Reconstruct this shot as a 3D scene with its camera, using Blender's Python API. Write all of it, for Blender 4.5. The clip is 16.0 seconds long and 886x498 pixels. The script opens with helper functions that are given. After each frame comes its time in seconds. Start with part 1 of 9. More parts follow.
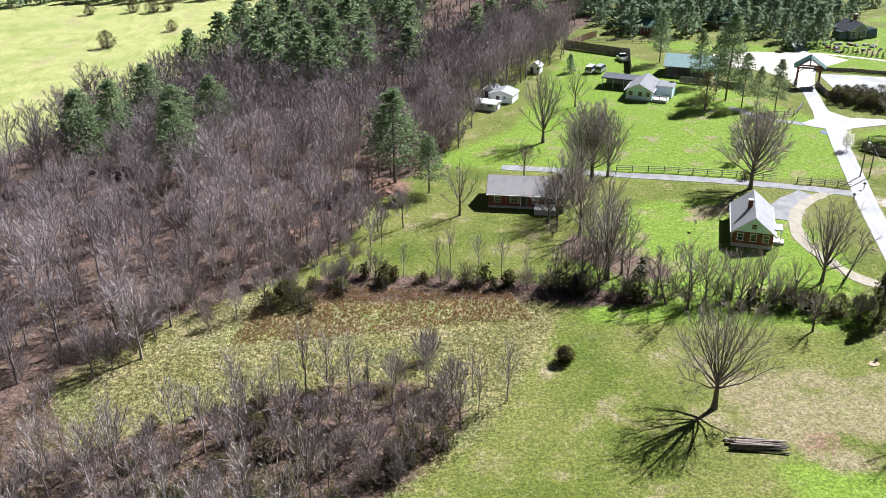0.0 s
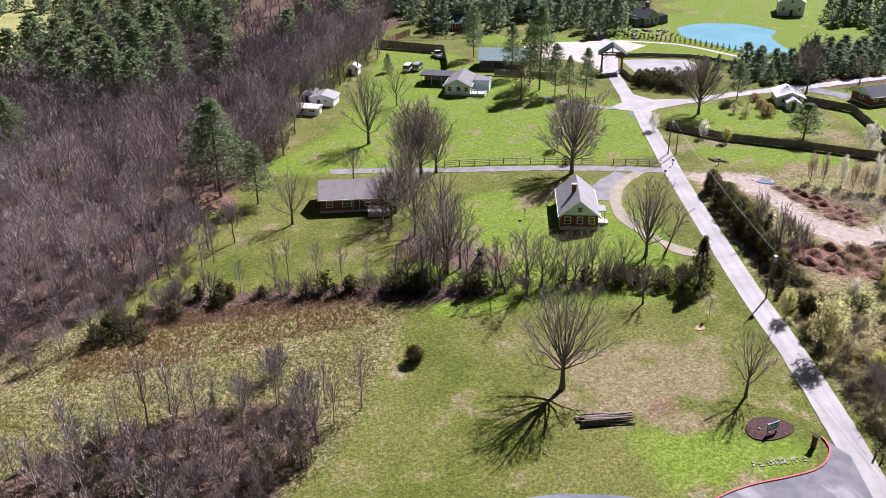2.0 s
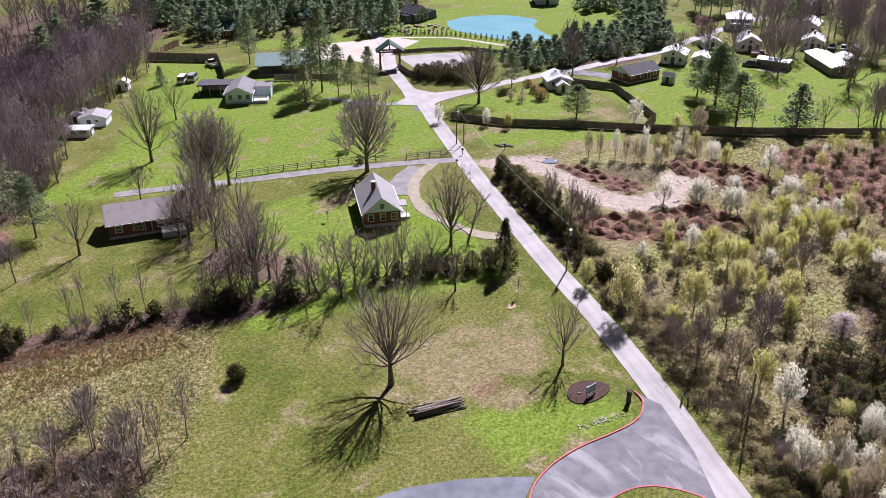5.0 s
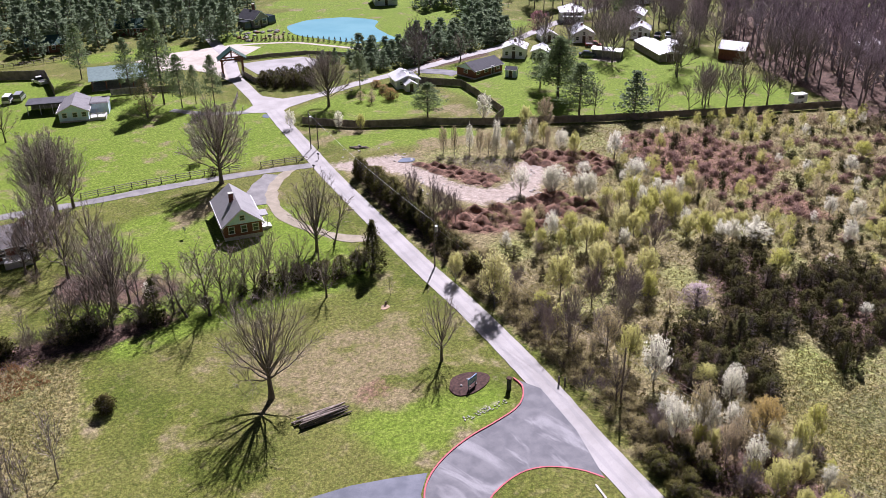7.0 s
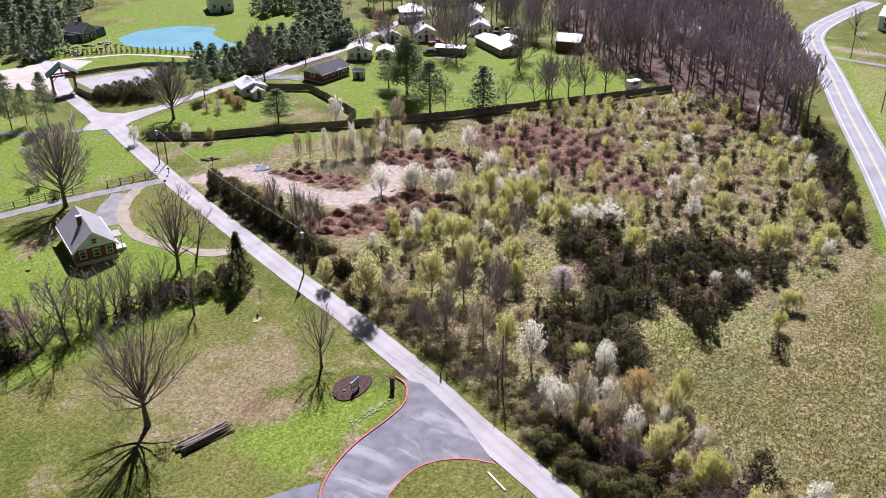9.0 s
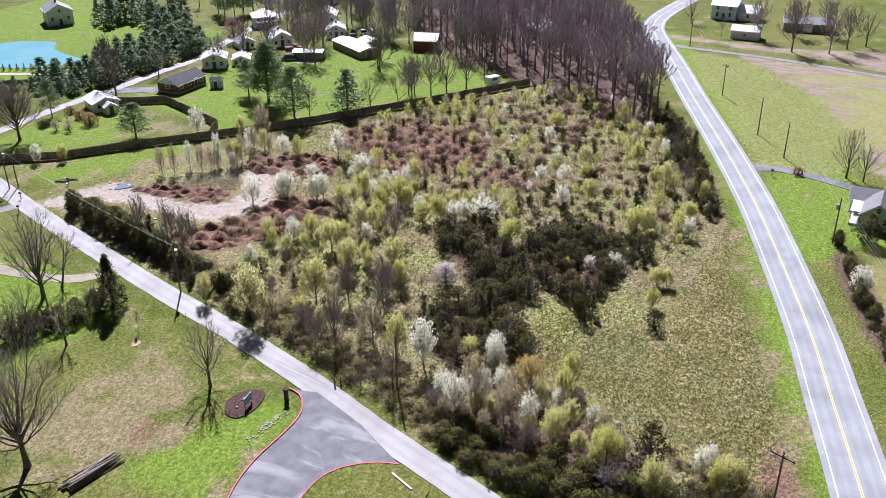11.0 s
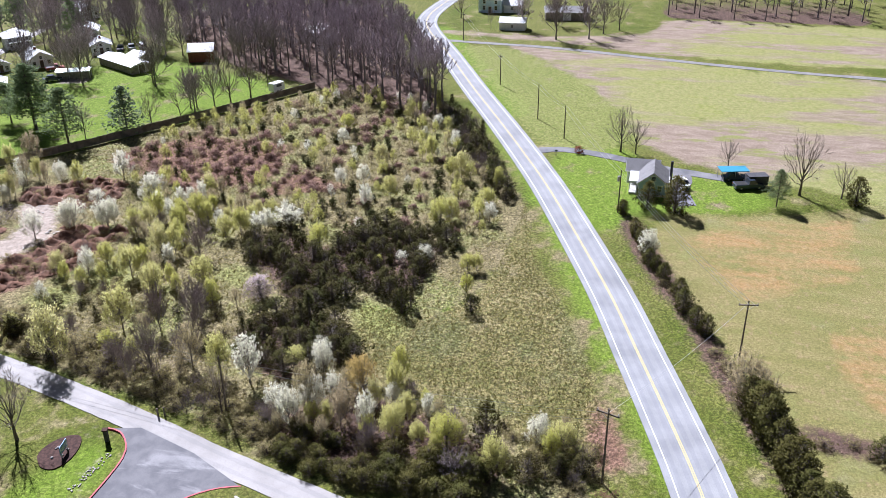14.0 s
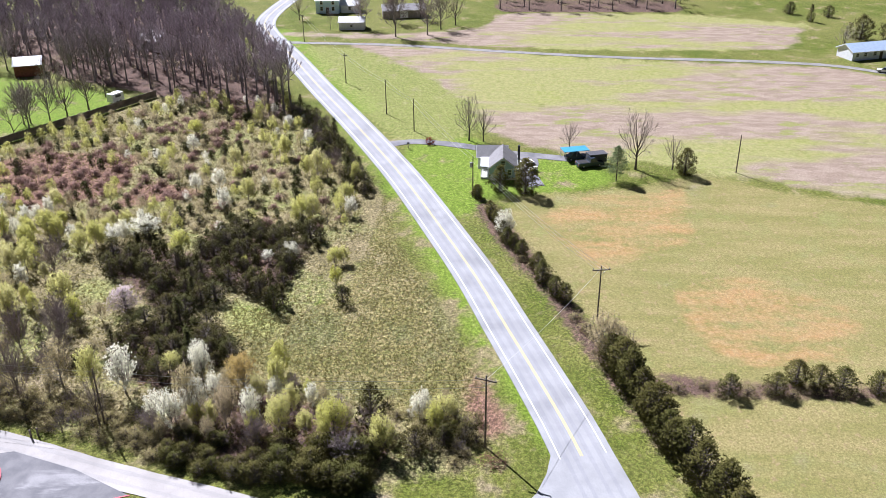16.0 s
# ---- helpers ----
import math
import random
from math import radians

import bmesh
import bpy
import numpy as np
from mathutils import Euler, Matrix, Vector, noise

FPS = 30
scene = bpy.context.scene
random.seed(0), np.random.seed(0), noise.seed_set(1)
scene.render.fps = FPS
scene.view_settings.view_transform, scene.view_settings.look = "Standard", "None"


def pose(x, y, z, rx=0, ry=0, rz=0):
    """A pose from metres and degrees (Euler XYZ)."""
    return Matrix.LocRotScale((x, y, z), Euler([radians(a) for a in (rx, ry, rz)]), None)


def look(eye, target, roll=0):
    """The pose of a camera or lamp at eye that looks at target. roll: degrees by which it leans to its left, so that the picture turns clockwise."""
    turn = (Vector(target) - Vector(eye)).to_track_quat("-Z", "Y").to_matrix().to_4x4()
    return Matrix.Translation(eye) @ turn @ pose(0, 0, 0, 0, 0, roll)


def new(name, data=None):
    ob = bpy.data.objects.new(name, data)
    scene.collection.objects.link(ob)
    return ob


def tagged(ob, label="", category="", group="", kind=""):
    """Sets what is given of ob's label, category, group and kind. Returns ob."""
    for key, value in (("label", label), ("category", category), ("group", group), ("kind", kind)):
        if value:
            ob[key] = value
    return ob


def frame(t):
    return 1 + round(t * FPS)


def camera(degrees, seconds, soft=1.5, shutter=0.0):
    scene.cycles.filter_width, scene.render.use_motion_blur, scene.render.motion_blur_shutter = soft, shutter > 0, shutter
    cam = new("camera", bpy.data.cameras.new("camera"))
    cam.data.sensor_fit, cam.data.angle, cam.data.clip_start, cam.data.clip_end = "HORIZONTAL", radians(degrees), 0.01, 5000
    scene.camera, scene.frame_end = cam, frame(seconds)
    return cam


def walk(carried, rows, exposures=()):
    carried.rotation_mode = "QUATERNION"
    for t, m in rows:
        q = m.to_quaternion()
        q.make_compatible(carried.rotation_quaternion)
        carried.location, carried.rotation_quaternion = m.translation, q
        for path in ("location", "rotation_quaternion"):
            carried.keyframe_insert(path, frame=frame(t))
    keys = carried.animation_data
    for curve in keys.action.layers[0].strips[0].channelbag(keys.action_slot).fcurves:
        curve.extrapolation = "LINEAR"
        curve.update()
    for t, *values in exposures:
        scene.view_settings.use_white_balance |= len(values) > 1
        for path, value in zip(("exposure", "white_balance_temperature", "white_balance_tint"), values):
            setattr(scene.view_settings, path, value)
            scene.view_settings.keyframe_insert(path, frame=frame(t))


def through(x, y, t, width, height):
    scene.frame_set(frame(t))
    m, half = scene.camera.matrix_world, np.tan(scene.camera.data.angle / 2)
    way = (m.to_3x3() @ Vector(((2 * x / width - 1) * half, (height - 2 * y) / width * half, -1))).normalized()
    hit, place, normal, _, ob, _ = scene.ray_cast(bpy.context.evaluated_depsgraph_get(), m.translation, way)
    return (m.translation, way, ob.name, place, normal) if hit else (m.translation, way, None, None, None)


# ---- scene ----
cam = camera(54.21, 16.0, soft=0.8)
# seconds, eye x y z in metres, yaw, pitch, roll in degrees
ROWS = [
    (0.0, -0.000, -0.000, 62.114, -1.730, -26.847, 0.530),
    (0.5, -0.023, 0.521, 62.102, -4.609, -26.850, 0.527),
    (1.0, -0.146, 0.910, 62.022, -7.822, -26.861, 0.525),
    (1.5, -0.383, 1.190, 61.951, -11.234, -26.868, 0.521),
    (2.0, -0.641, 1.382, 61.846, -14.111, -26.876, 0.516),
    (2.5, -0.957, 1.594, 61.717, -16.898, -26.886, 0.514),
    (3.0, -1.291, 1.811, 61.633, -19.479, -26.892, 0.512),
    (3.5, -1.638, 2.002, 61.591, -21.934, -26.895, 0.510),
    (4.0, -1.964, 2.176, 61.567, -24.375, -26.897, 0.507),
    (6.5, -3.891, 3.334, 61.543, -37.379, -26.894, 0.503),
    (7.0, -4.297, 3.644, 61.539, -40.166, -26.895, 0.508),
    (7.5, -4.692, 3.942, 61.523, -42.936, -26.896, 0.515),
    (8.0, -5.044, 4.277, 61.514, -45.652, -26.896, 0.518),
    (8.5, -5.469, 4.606, 61.519, -48.309, -26.896, 0.519),
    (9.0, -5.880, 4.939, 61.543, -50.943, -26.895, 0.521),
    (11.5, -7.581, 6.977, 61.699, -63.172, -26.885, 0.546),
    (12.0, -7.836, 7.458, 61.682, -65.506, -26.877, 0.555),
    (12.5, -8.013, 7.888, 61.645, -67.841, -26.866, 0.560),
    (13.0, -8.130, 8.182, 61.617, -70.141, -26.855, 0.560),
    (13.5, -8.209, 8.419, 61.551, -72.971, -26.848, 0.558),
    (14.0, -8.397, 8.619, 61.525, -75.933, -26.844, 0.556),
    (14.5, -8.862, 8.767, 61.547, -78.606, -26.842, 0.548),
    (15.0, -9.736, 9.008, 61.571, -81.396, -26.843, 0.540),
    (15.5, -11.009, 9.424, 61.580, -84.220, -26.840, 0.537),
    (16.0, -12.561, 9.932, 61.550, -86.854, -26.838, 0.536),
]
walk(cam, [(t, pose(x, y, z, 90 + pitch, roll, yaw)) for t, x, y, z, yaw, pitch, roll in ROWS],
     [(0.0, 1.36, 5800, 12), (0.5, 1.22, 5920, 18), (1.2, 1.07, 6000, 26), (2.5, 0.97, 6000, 28), (8.0, 0.91, 5950, 31), (12.0, 1.01, 5700, 20), (14.0, 1.04, 5680, 20), (16.0, 1.19, 5820, 20)])

# ---- light ----
SUN_TO = Vector((0.78, 0.62, 0.98)).normalized()
world = bpy.data.worlds.new("world")
scene.world = world
world.use_nodes = True
wn = world.node_tree.nodes
sky = wn.new("ShaderNodeTexSky")
sky.sky_type, sky.sun_disc = "NISHITA", False
sky.sun_elevation, sky.sun_rotation = math.asin(SUN_TO.z), math.atan2(SUN_TO.x, SUN_TO.y)
world.node_tree.links.new(sky.outputs[0], wn["Background"].inputs[0])
wn["Background"].inputs[1].default_value = 0.0105
lamp = bpy.data.lights.new("sun", "SUN")
lamp.energy, lamp.angle, lamp.color = 5.0, radians(0.53), (1.0, 0.985, 0.965)
new("sun", lamp).matrix_world = look(SUN_TO * 500, (0, 0, 0))


# ---- materials ----
class Nodes:
    """A small writer of node materials."""

    def __init__(self, name, rough=0.9, metal=0.0, spec=0.3):
        self.mat = bpy.data.materials.new(name)
        self.mat.use_nodes = True
        self.tree = self.mat.node_tree
        self.bsdf = self.tree.nodes["Principled BSDF"]
        self.bsdf.inputs["Roughness"].default_value = rough
        self.bsdf.inputs["Metallic"].default_value = metal
        self.bsdf.inputs["Specular IOR Level"].default_value = spec
        self.coord = None

    def put(self, socket, value):
        if isinstance(value, bpy.types.NodeSocket):
            self.tree.links.new(value, socket)
        elif isinstance(value, tuple) and len(value) == 3:
            socket.default_value = (*value, 1.0)
        else:
            socket.default_value = value

    def place(self):
        if self.coord is None:
            self.coord = self.tree.nodes.new("ShaderNodeNewGeometry").outputs["Position"]
        return self.coord

    def noise(self, scale, detail=3.0, rough=0.55, stretch=None, distort=0.0):
        n = self.tree.nodes.new("ShaderNodeTexNoise")
        where = self.place()
        if stretch:
            m = self.tree.nodes.new("ShaderNodeMapping")
            m.inputs["Scale"].default_value = stretch[:3]
            if len(stretch) > 3:
                m.inputs["Rotation"].default_value = (0, 0, radians(stretch[3]))
            self.tree.links.new(where, m.inputs["Vector"])
            where = m.outputs[0]
        self.tree.links.new(where, n.inputs["Vector"])
        n.inputs["Scale"].default_value = scale
        n.inputs["Detail"].default_value = detail
        n.inputs["Roughness"].default_value = rough
        n.inputs["Distortion"].default_value = distort
        return n.outputs["Fac"]

    def ramp(self, fac, lo, hi, a=0.0, b=1.0):
        r = self.tree.nodes.new("ShaderNodeMapRange")
        r.interpolation_type = "SMOOTHSTEP"
        for i, v in enumerate((fac, lo, hi, a, b)):
            self.put(r.inputs[i], v)
        return r.outputs[0]

    def maths(self, op, a, b=0.0):
        m = self.tree.nodes.new("ShaderNodeMath")
        m.operation = op
        self.put(m.inputs[0], a)
        self.put(m.inputs[1], b)
        return m.outputs[0]

    def mix(self, fac, a, b, blend="MIX"):
        m = self.tree.nodes.new("ShaderNodeMix")
        m.data_type, m.blend_type = "RGBA", blend
        self.put(m.inputs[0], fac)
        self.put(m.inputs[6], a)
        self.put(m.inputs[7], b)
        return m.outputs[2]

    def chance(self):
        return self.tree.nodes.new("ShaderNodeObjectInfo").outputs["Random"]

    def island(self):
        return self.tree.nodes.new("ShaderNodeNewGeometry").outputs["Random Per Island"]

    def attribute(self, name):
        n = self.tree.nodes.new("ShaderNodeAttribute")
        n.attribute_name = name
        return n.outputs["Color"], n.outputs["Alpha"]

    def split(self, colour):
        n = self.tree.nodes.new("ShaderNodeSeparateColor")
        self.tree.links.new(colour, n.inputs[0])
        return n.outputs[0], n.outputs[1], n.outputs[2]

    def bump(self, height, strength, distance):
        n = self.tree.nodes.new("ShaderNodeBump")
        n.inputs["Strength"].default_value = strength
        n.inputs["Distance"].default_value = distance
        self.put(n.inputs["Height"], height)
        self.tree.links.new(n.outputs[0], self.bsdf.inputs["Normal"])

    def done(self, colour):
        self.put(self.bsdf.inputs["Base Color"], colour)
        return self.mat


def plain(name, colour, rough=0.8, metal=0.0, spread=0.25, scale=1.5, fine=14.0, bump=0.25):
    """A worn, mottled surface of about one colour."""
    n = Nodes(name, rough, metal)
    dark = tuple(c * (1 - spread) for c in colour)
    light = tuple(min(0.95, c * (1 + spread * 0.7)) for c in colour)
    c = n.mix(n.ramp(n.noise(scale, 4), 0.3, 0.7), dark, light)
    grain = n.noise(fine, 3)
    c = n.mix(n.ramp(grain, 0.35, 0.7, 0.0, 0.5), c, tuple(v * (1 - spread * 0.8) for v in colour))
    n.bump(grain, bump, 0.02)
    return n.done(c)


def leafy(name, a, b, c=None, through=0.35):
    """Foliage or blossom: colour differs from plant to plant and clump to clump, and some light passes through."""
    n = Nodes(name, 0.85, 0.0, 0.05)
    col = n.mix(n.chance(), a, b)
    col = n.mix(n.ramp(n.island(), 0.0, 1.0, 0.0, 0.55), col, c or tuple(v * 0.55 for v in a))
    col = n.mix(n.ramp(n.noise(1.2, 2), 0.35, 0.7, 0.0, 0.4), col, tuple(v * 0.7 for v in b))
    n.done(col)
    t = n.tree.nodes.new("ShaderNodeBsdfTranslucent")
    n.tree.links.new(col, t.inputs["Color"])
    m = n.tree.nodes.new("ShaderNodeMixShader")
    m.inputs[0].default_value = through
    n.tree.links.new(n.bsdf.outputs[0], m.inputs[1])
    n.tree.links.new(t.outputs[0], m.inputs[2])
    n.tree.links.new(m.outputs[0], n.tree.nodes["Material Output"].inputs["Surface"])
    return n.mat


def barky(name, a, b):
    n = Nodes(name, 0.9, 0.0, 0.2)
    c = n.mix(n.chance(), a, b)
    c = n.mix(n.ramp(n.noise(3.0, 4, stretch=(1, 1, 0.25)), 0.35, 0.7, 0.0, 0.6), c, tuple(v * 0.5 for v in a))
    return n.done(c)


def ground_material():
    n = Nodes("ground_cover", 0.95, 0.0, 0.1)
    big, mid, small, tiny = n.noise(0.035, 3), n.noise(0.16, 4, 0.6), n.noise(0.9, 4, 0.65), n.noise(4.0, 4, 0.7)
    meadow, litter, soil = n.split(n.attribute("cover_a")[0])
    hay, pasture, damp = n.split(n.attribute("cover_d")[0])
    tan, orange, rough = n.split(n.attribute("cover_b")[0])
    dry, gravel, lush = n.split(n.attribute("cover_c")[0])

    def edge(mask, width=0.5, sharp=0.22, source=None):
        ragged = n.maths("ADD", mask, n.maths("MULTIPLY", n.maths("SUBTRACT", source or small, 0.5), width * 1.6))
        ragged = n.maths("ADD", ragged, n.maths("MULTIPLY", n.maths("SUBTRACT", mid, 0.5), width * 0.9))
        return n.ramp(ragged, 0.5 - sharp, 0.5 + sharp)

    # mown grass: spring green with yellower and bluer patches
    grass = n.mix(n.ramp(mid, 0.35, 0.65), (0.085, 0.108, 0.016), (0.135, 0.145, 0.028))
    grass = n.mix(n.ramp(big, 0.38, 0.6, 0.0, 0.6), grass, (0.175, 0.165, 0.05))
    grass = n.mix(n.ramp(small, 0.5, 0.75, 0.0, 0.35), grass, (0.21, 0.19, 0.075))
    clump = n.noise(1.9, 3, 0.6, distort=0.6)
    grass = n.mix(n.ramp(clump, 0.5, 0.66, 0.0, 0.32), grass, (0.05, 0.088, 0.011))
    grass = n.mix(n.ramp(n.noise(0.45, 4, 0.7), 0.55, 0.7, 0.0, 0.5), grass, (0.20, 0.165, 0.085))
    grass = n.mix(n.ramp(tiny, 0.38, 0.56, 0.4, 0.0), grass, (0.06, 0.09, 0.012))
    grass = n.mix(n.ramp(lush, 0.1, 0.9, 0.0, 0.72), grass, n.mix(n.ramp(small, 0.38, 0.62), (0.122, 0.2, 0.018), (0.17, 0.25, 0.03)))
    # thin, worn lawn
    worn = n.mix(n.ramp(small, 0.3, 0.7), (0.15, 0.14, 0.055), (0.25, 0.195, 0.115))
    col = n.mix(edge(n.maths("MULTIPLY", dry, 0.75), 1.6, 0.35, mid), grass, worn)
    # rough meadow with tussocks
    tuss = n.mix(n.ramp(mid, 0.35, 0.65), (0.145, 0.132, 0.045), (0.22, 0.185, 0.082))
    tuss = n.mix(n.ramp(tiny, 0.44, 0.62, 0.0, 0.3), tuss, (0.25, 0.21, 0.10))
    tuss = n.mix(n.ramp(n.noise(1.6, 4, 0.65), 0.46, 0.62, 0.0, 0.45), tuss, (0.075, 0.10, 0.022))
    tuss = n.mix(n.ramp(n.noise(0.1, 4, 0.65), 0.5, 0.62, 0.0, 0.7), tuss, n.mix(n.ramp(small, 0.35, 0.65), (0.085, 0.10, 0.03), (0.185, 0.175, 0.08)))
    col = n.mix(edge(meadow), col, tuss)
    # mown hay and pasture: smooth, pale, with faint mowing streaks
    straw = n.mix(n.ramp(n.noise(0.25, 4, 0.6, stretch=(1.0, 0.25, 1.0, 20)), 0.35, 0.65), (0.20, 0.192, 0.062), (0.275, 0.235, 0.10))
    straw = n.mix(n.ramp(mid, 0.5, 0.68, 0.0, 0.55), straw, (0.20, 0.215, 0.07))
    straw = n.mix(n.ramp(tiny, 0.36, 0.6, 0.8, 0.0), straw, (0.15, 0.135, 0.05))
    straw = n.mix(n.ramp(n.noise(0.7, 4, 0.7), 0.54, 0.68, 0.0, 0.5), straw, (0.31, 0.22, 0.13))
    col = n.mix(edge(hay, 0.6, 0.3), col, straw)
    # grazed pasture: short, pale yellow-green
    graze = n.mix(n.ramp(mid, 0.35, 0.65), (0.27, 0.28, 0.095), (0.345, 0.335, 0.135))
    graze = n.mix(n.ramp(n.noise(0.05, 4, 0.6), 0.5, 0.66, 0.0, 0.7), graze, (0.215, 0.255, 0.07))
    graze = n.mix(n.ramp(n.noise(0.35, 4, 0.7, stretch=(1.0, 0.4, 1.0, 20)), 0.48, 0.66, 0.0, 0.6), graze, (0.19, 0.22, 0.055))
    graze = n.mix(n.ramp(n.noise(0.13, 4, 0.6, stretch=(1.0, 0.4, 1.0, 20)), 0.54, 0.68, 0.0, 0.5), graze, (0.29, 0.235, 0.13))
    col = n.mix(edge(pasture, 0.5, 0.3), col, graze)
    # old-field growth: buff stalks, olive and dark bramble
    wild = n.mix(n.ramp(mid, 0.35, 0.65), (0.205, 0.18, 0.075), (0.29, 0.24, 0.125))
    wild = n.mix(n.ramp(n.noise(0.09, 4, 0.65), 0.47, 0.6, 0.0, 0.85), wild, n.mix(n.ramp(small, 0.35, 0.65), (0.19, 0.22, 0.06), (0.34, 0.33, 0.13)))
    wild = n.mix(n.ramp(small, 0.42, 0.7, 0.0, 0.45), wild, (0.235, 0.19, 0.115))
    wild = n.mix(n.ramp(tiny, 0.4, 0.7, 0.45, 0.0), wild, (0.07, 0.06, 0.03))
    col = n.mix(edge(rough), col, wild)
    # fresh green in damp hollows
    col = n.mix(n.maths("MULTIPLY", edge(damp, 1.1, 0.4), 0.75), col, n.mix(n.ramp(small, 0.35, 0.65), (0.17, 0.20, 0.05), (0.25, 0.26, 0.09)))
    # stubble field in long drill rows
    rows_ = n.noise(0.5, 4, 0.6, stretch=(1.0, 0.35, 1.0, 12))
    stub = n.mix(n.ramp(rows_, 0.35, 0.65), (0.24, 0.185, 0.14), (0.33, 0.265, 0.205))
    stub = n.mix(n.ramp(tiny, 0.36, 0.58, 0.6, 0.0), stub, (0.17, 0.125, 0.09))
    stub = n.mix(n.ramp(n.noise(0.22, 4, 0.65, stretch=(1.0, 0.35, 1.0, 12)), 0.53, 0.64, 0.0, 0.8), stub, (0.20, 0.22, 0.06))
    stub = n.mix(n.ramp(n.noise(0.045, 4, 0.6, stretch=(1.0, 0.3, 1.0, 10)), 0.47, 0.58, 0.0, 0.85), stub, n.mix(n.ramp(small, 0.35, 0.65), (0.20, 0.225, 0.06), (0.28, 0.27, 0.10)))
    col = n.mix(edge(tan, 0.8, 0.35, mid), col, stub)
    # rust-coloured bunch grass
    rust = n.mix(n.ramp(small, 0.35, 0.7), (0.36, 0.19, 0.085), (0.33, 0.235, 0.115))
    streaks = n.noise(0.22, 4, 0.65, stretch=(1.0, 0.35, 1.0, 15))
    col = n.mix(n.maths("MULTIPLY", n.ramp(n.maths("MULTIPLY", orange, n.maths("ADD", n.maths("MULTIPLY", streaks, 0.6), n.maths("MULTIPLY", small, 0.4))), 0.4, 0.62), 0.85), col, rust)
    # fallen leaves
    leaf = n.mix(n.ramp(small, 0.3, 0.7), (0.062, 0.042, 0.034), (0.135, 0.088, 0.066))
    leaf = n.mix(n.ramp(tiny, 0.5, 0.75, 0.0, 0.6), leaf, (0.25, 0.165, 0.12))
    leaf = n.mix(n.ramp(mid, 0.55, 0.75, 0.0, 0.6), leaf, (0.16, 0.14, 0.05))
    col = n.mix(edge(litter), col, leaf)
    # bare brown soil
    earth = n.mix(n.ramp(small, 0.3, 0.7), (0.14, 0.08, 0.055), (0.23, 0.14, 0.095))
    col = n.mix(edge(soil), col, earth)
    # pale crushed stone and dried mud
    stone = n.mix(n.ramp(small, 0.3, 0.7), (0.30, 0.25, 0.205), (0.41, 0.35, 0.295))
    stone = n.mix(n.ramp(tiny, 0.45, 0.75, 0.0, 0.25), stone, (0.30, 0.22, 0.175))
    col = n.mix(edge(gravel), col, stone)
    # blades and clods: fine light and dark grain over everything but bare stone
    grain = n.maths("MULTIPLY", n.ramp(n.noise(2.4, 4, 0.65, distort=0.4), 0.36, 0.64, 0.55, 1.42), n.ramp(n.noise(6.5, 3, 0.65), 0.34, 0.66, 0.6, 1.38))
    shade = n.tree.nodes.new("ShaderNodeCombineColor")
    for k in range(3):
        n.put(shade.inputs[k], grain)
    wildness = n.maths("MINIMUM", 1.0, n.maths("ADD", 0.72, n.maths("ADD", n.maths("ADD", n.maths("MULTIPLY", meadow, 0.5), rough), litter)))
    wildness = n.maths("MULTIPLY", wildness, n.maths("SUBTRACT", 1.0, n.maths("MULTIPLY", n.maths("MAXIMUM", hay, tan), 0.6)))
    col = n.mix(n.maths("MULTIPLY", wildness, n.maths("SUBTRACT", 1.0, n.maths("MULTIPLY", gravel, 0.75))), col, shade.outputs[0], "MULTIPLY")
    lumps = n.maths("ADD", n.maths("MULTIPLY", tiny, 0.16), n.maths("MULTIPLY", small, n.maths("ADD", 0.16, n.maths("MULTIPLY", n.maths("MAXIMUM", meadow, rough), 0.9))))
    n.bump(n.maths("MULTIPLY", lumps, n.maths("SUBTRACT", 1.0, n.maths("MULTIPLY", gravel, 0.8))), 1.0, 0.5)
    return n.done(col)


def road_material(name, a, b, streak, scale=0.6):
    n = Nodes(name, 0.88, 0.0, 0.25)
    c = n.mix(n.ramp(n.noise(scale, 4), 0.3, 0.7), a, b)
    c = n.mix(n.ramp(n.noise(9.0, 4, 0.7), 0.4, 0.75, 0.0, 0.45), c, streak)
    c = n.mix(n.ramp(n.noise(0.12, 3), 0.5, 0.7, 0.0, 0.35), c, tuple(v * 0.6 for v in a))
    n.bump(n.noise(25.0, 3), 0.4, 0.02)
    return n.done(c)


def brick_material():
    n = Nodes("brick", 0.9)
    c = n.mix(n.ramp(n.noise(18, 2, stretch=(1, 1, 2.6)), 0.35, 0.65), (0.15, 0.055, 0.038), (0.26, 0.105, 0.075))
    c = n.mix(n.ramp(n.noise(1.0, 3), 0.4, 0.75, 0.0, 0.4), c, (0.11, 0.06, 0.05))
    return n.done(c)


def shingle_material(name, a, b):
    n = Nodes(name, 0.4 if a[0] > 0.2 else 0.85, 0.0, 0.9 if a[0] > 0.2 else 0.15)
    c = n.mix(n.ramp(n.noise(7, 3, stretch=(1, 1, 3)), 0.3, 0.7), a, b)
    c = n.mix(n.ramp(n.noise(0.7, 4), 0.45, 0.75, 0.0, 0.45), c, tuple(v * 0.55 for v in a))
    n.bump(n.noise(9, 2, stretch=(0.3, 0.3, 4)), 0.2, 0.008)
    return n.done(c)


def water_material(name, colour, deep):
    n = Nodes(name, 0.12, 0.0, 0.5)
    c = n.mix(n.ramp(n.noise(0.08, 3), 0.3, 0.7), colour, deep)
    n.bump(n.noise(1.6, 3, stretch=(1, 2.2, 1)), 0.12, 0.05)
    return n.done(c)


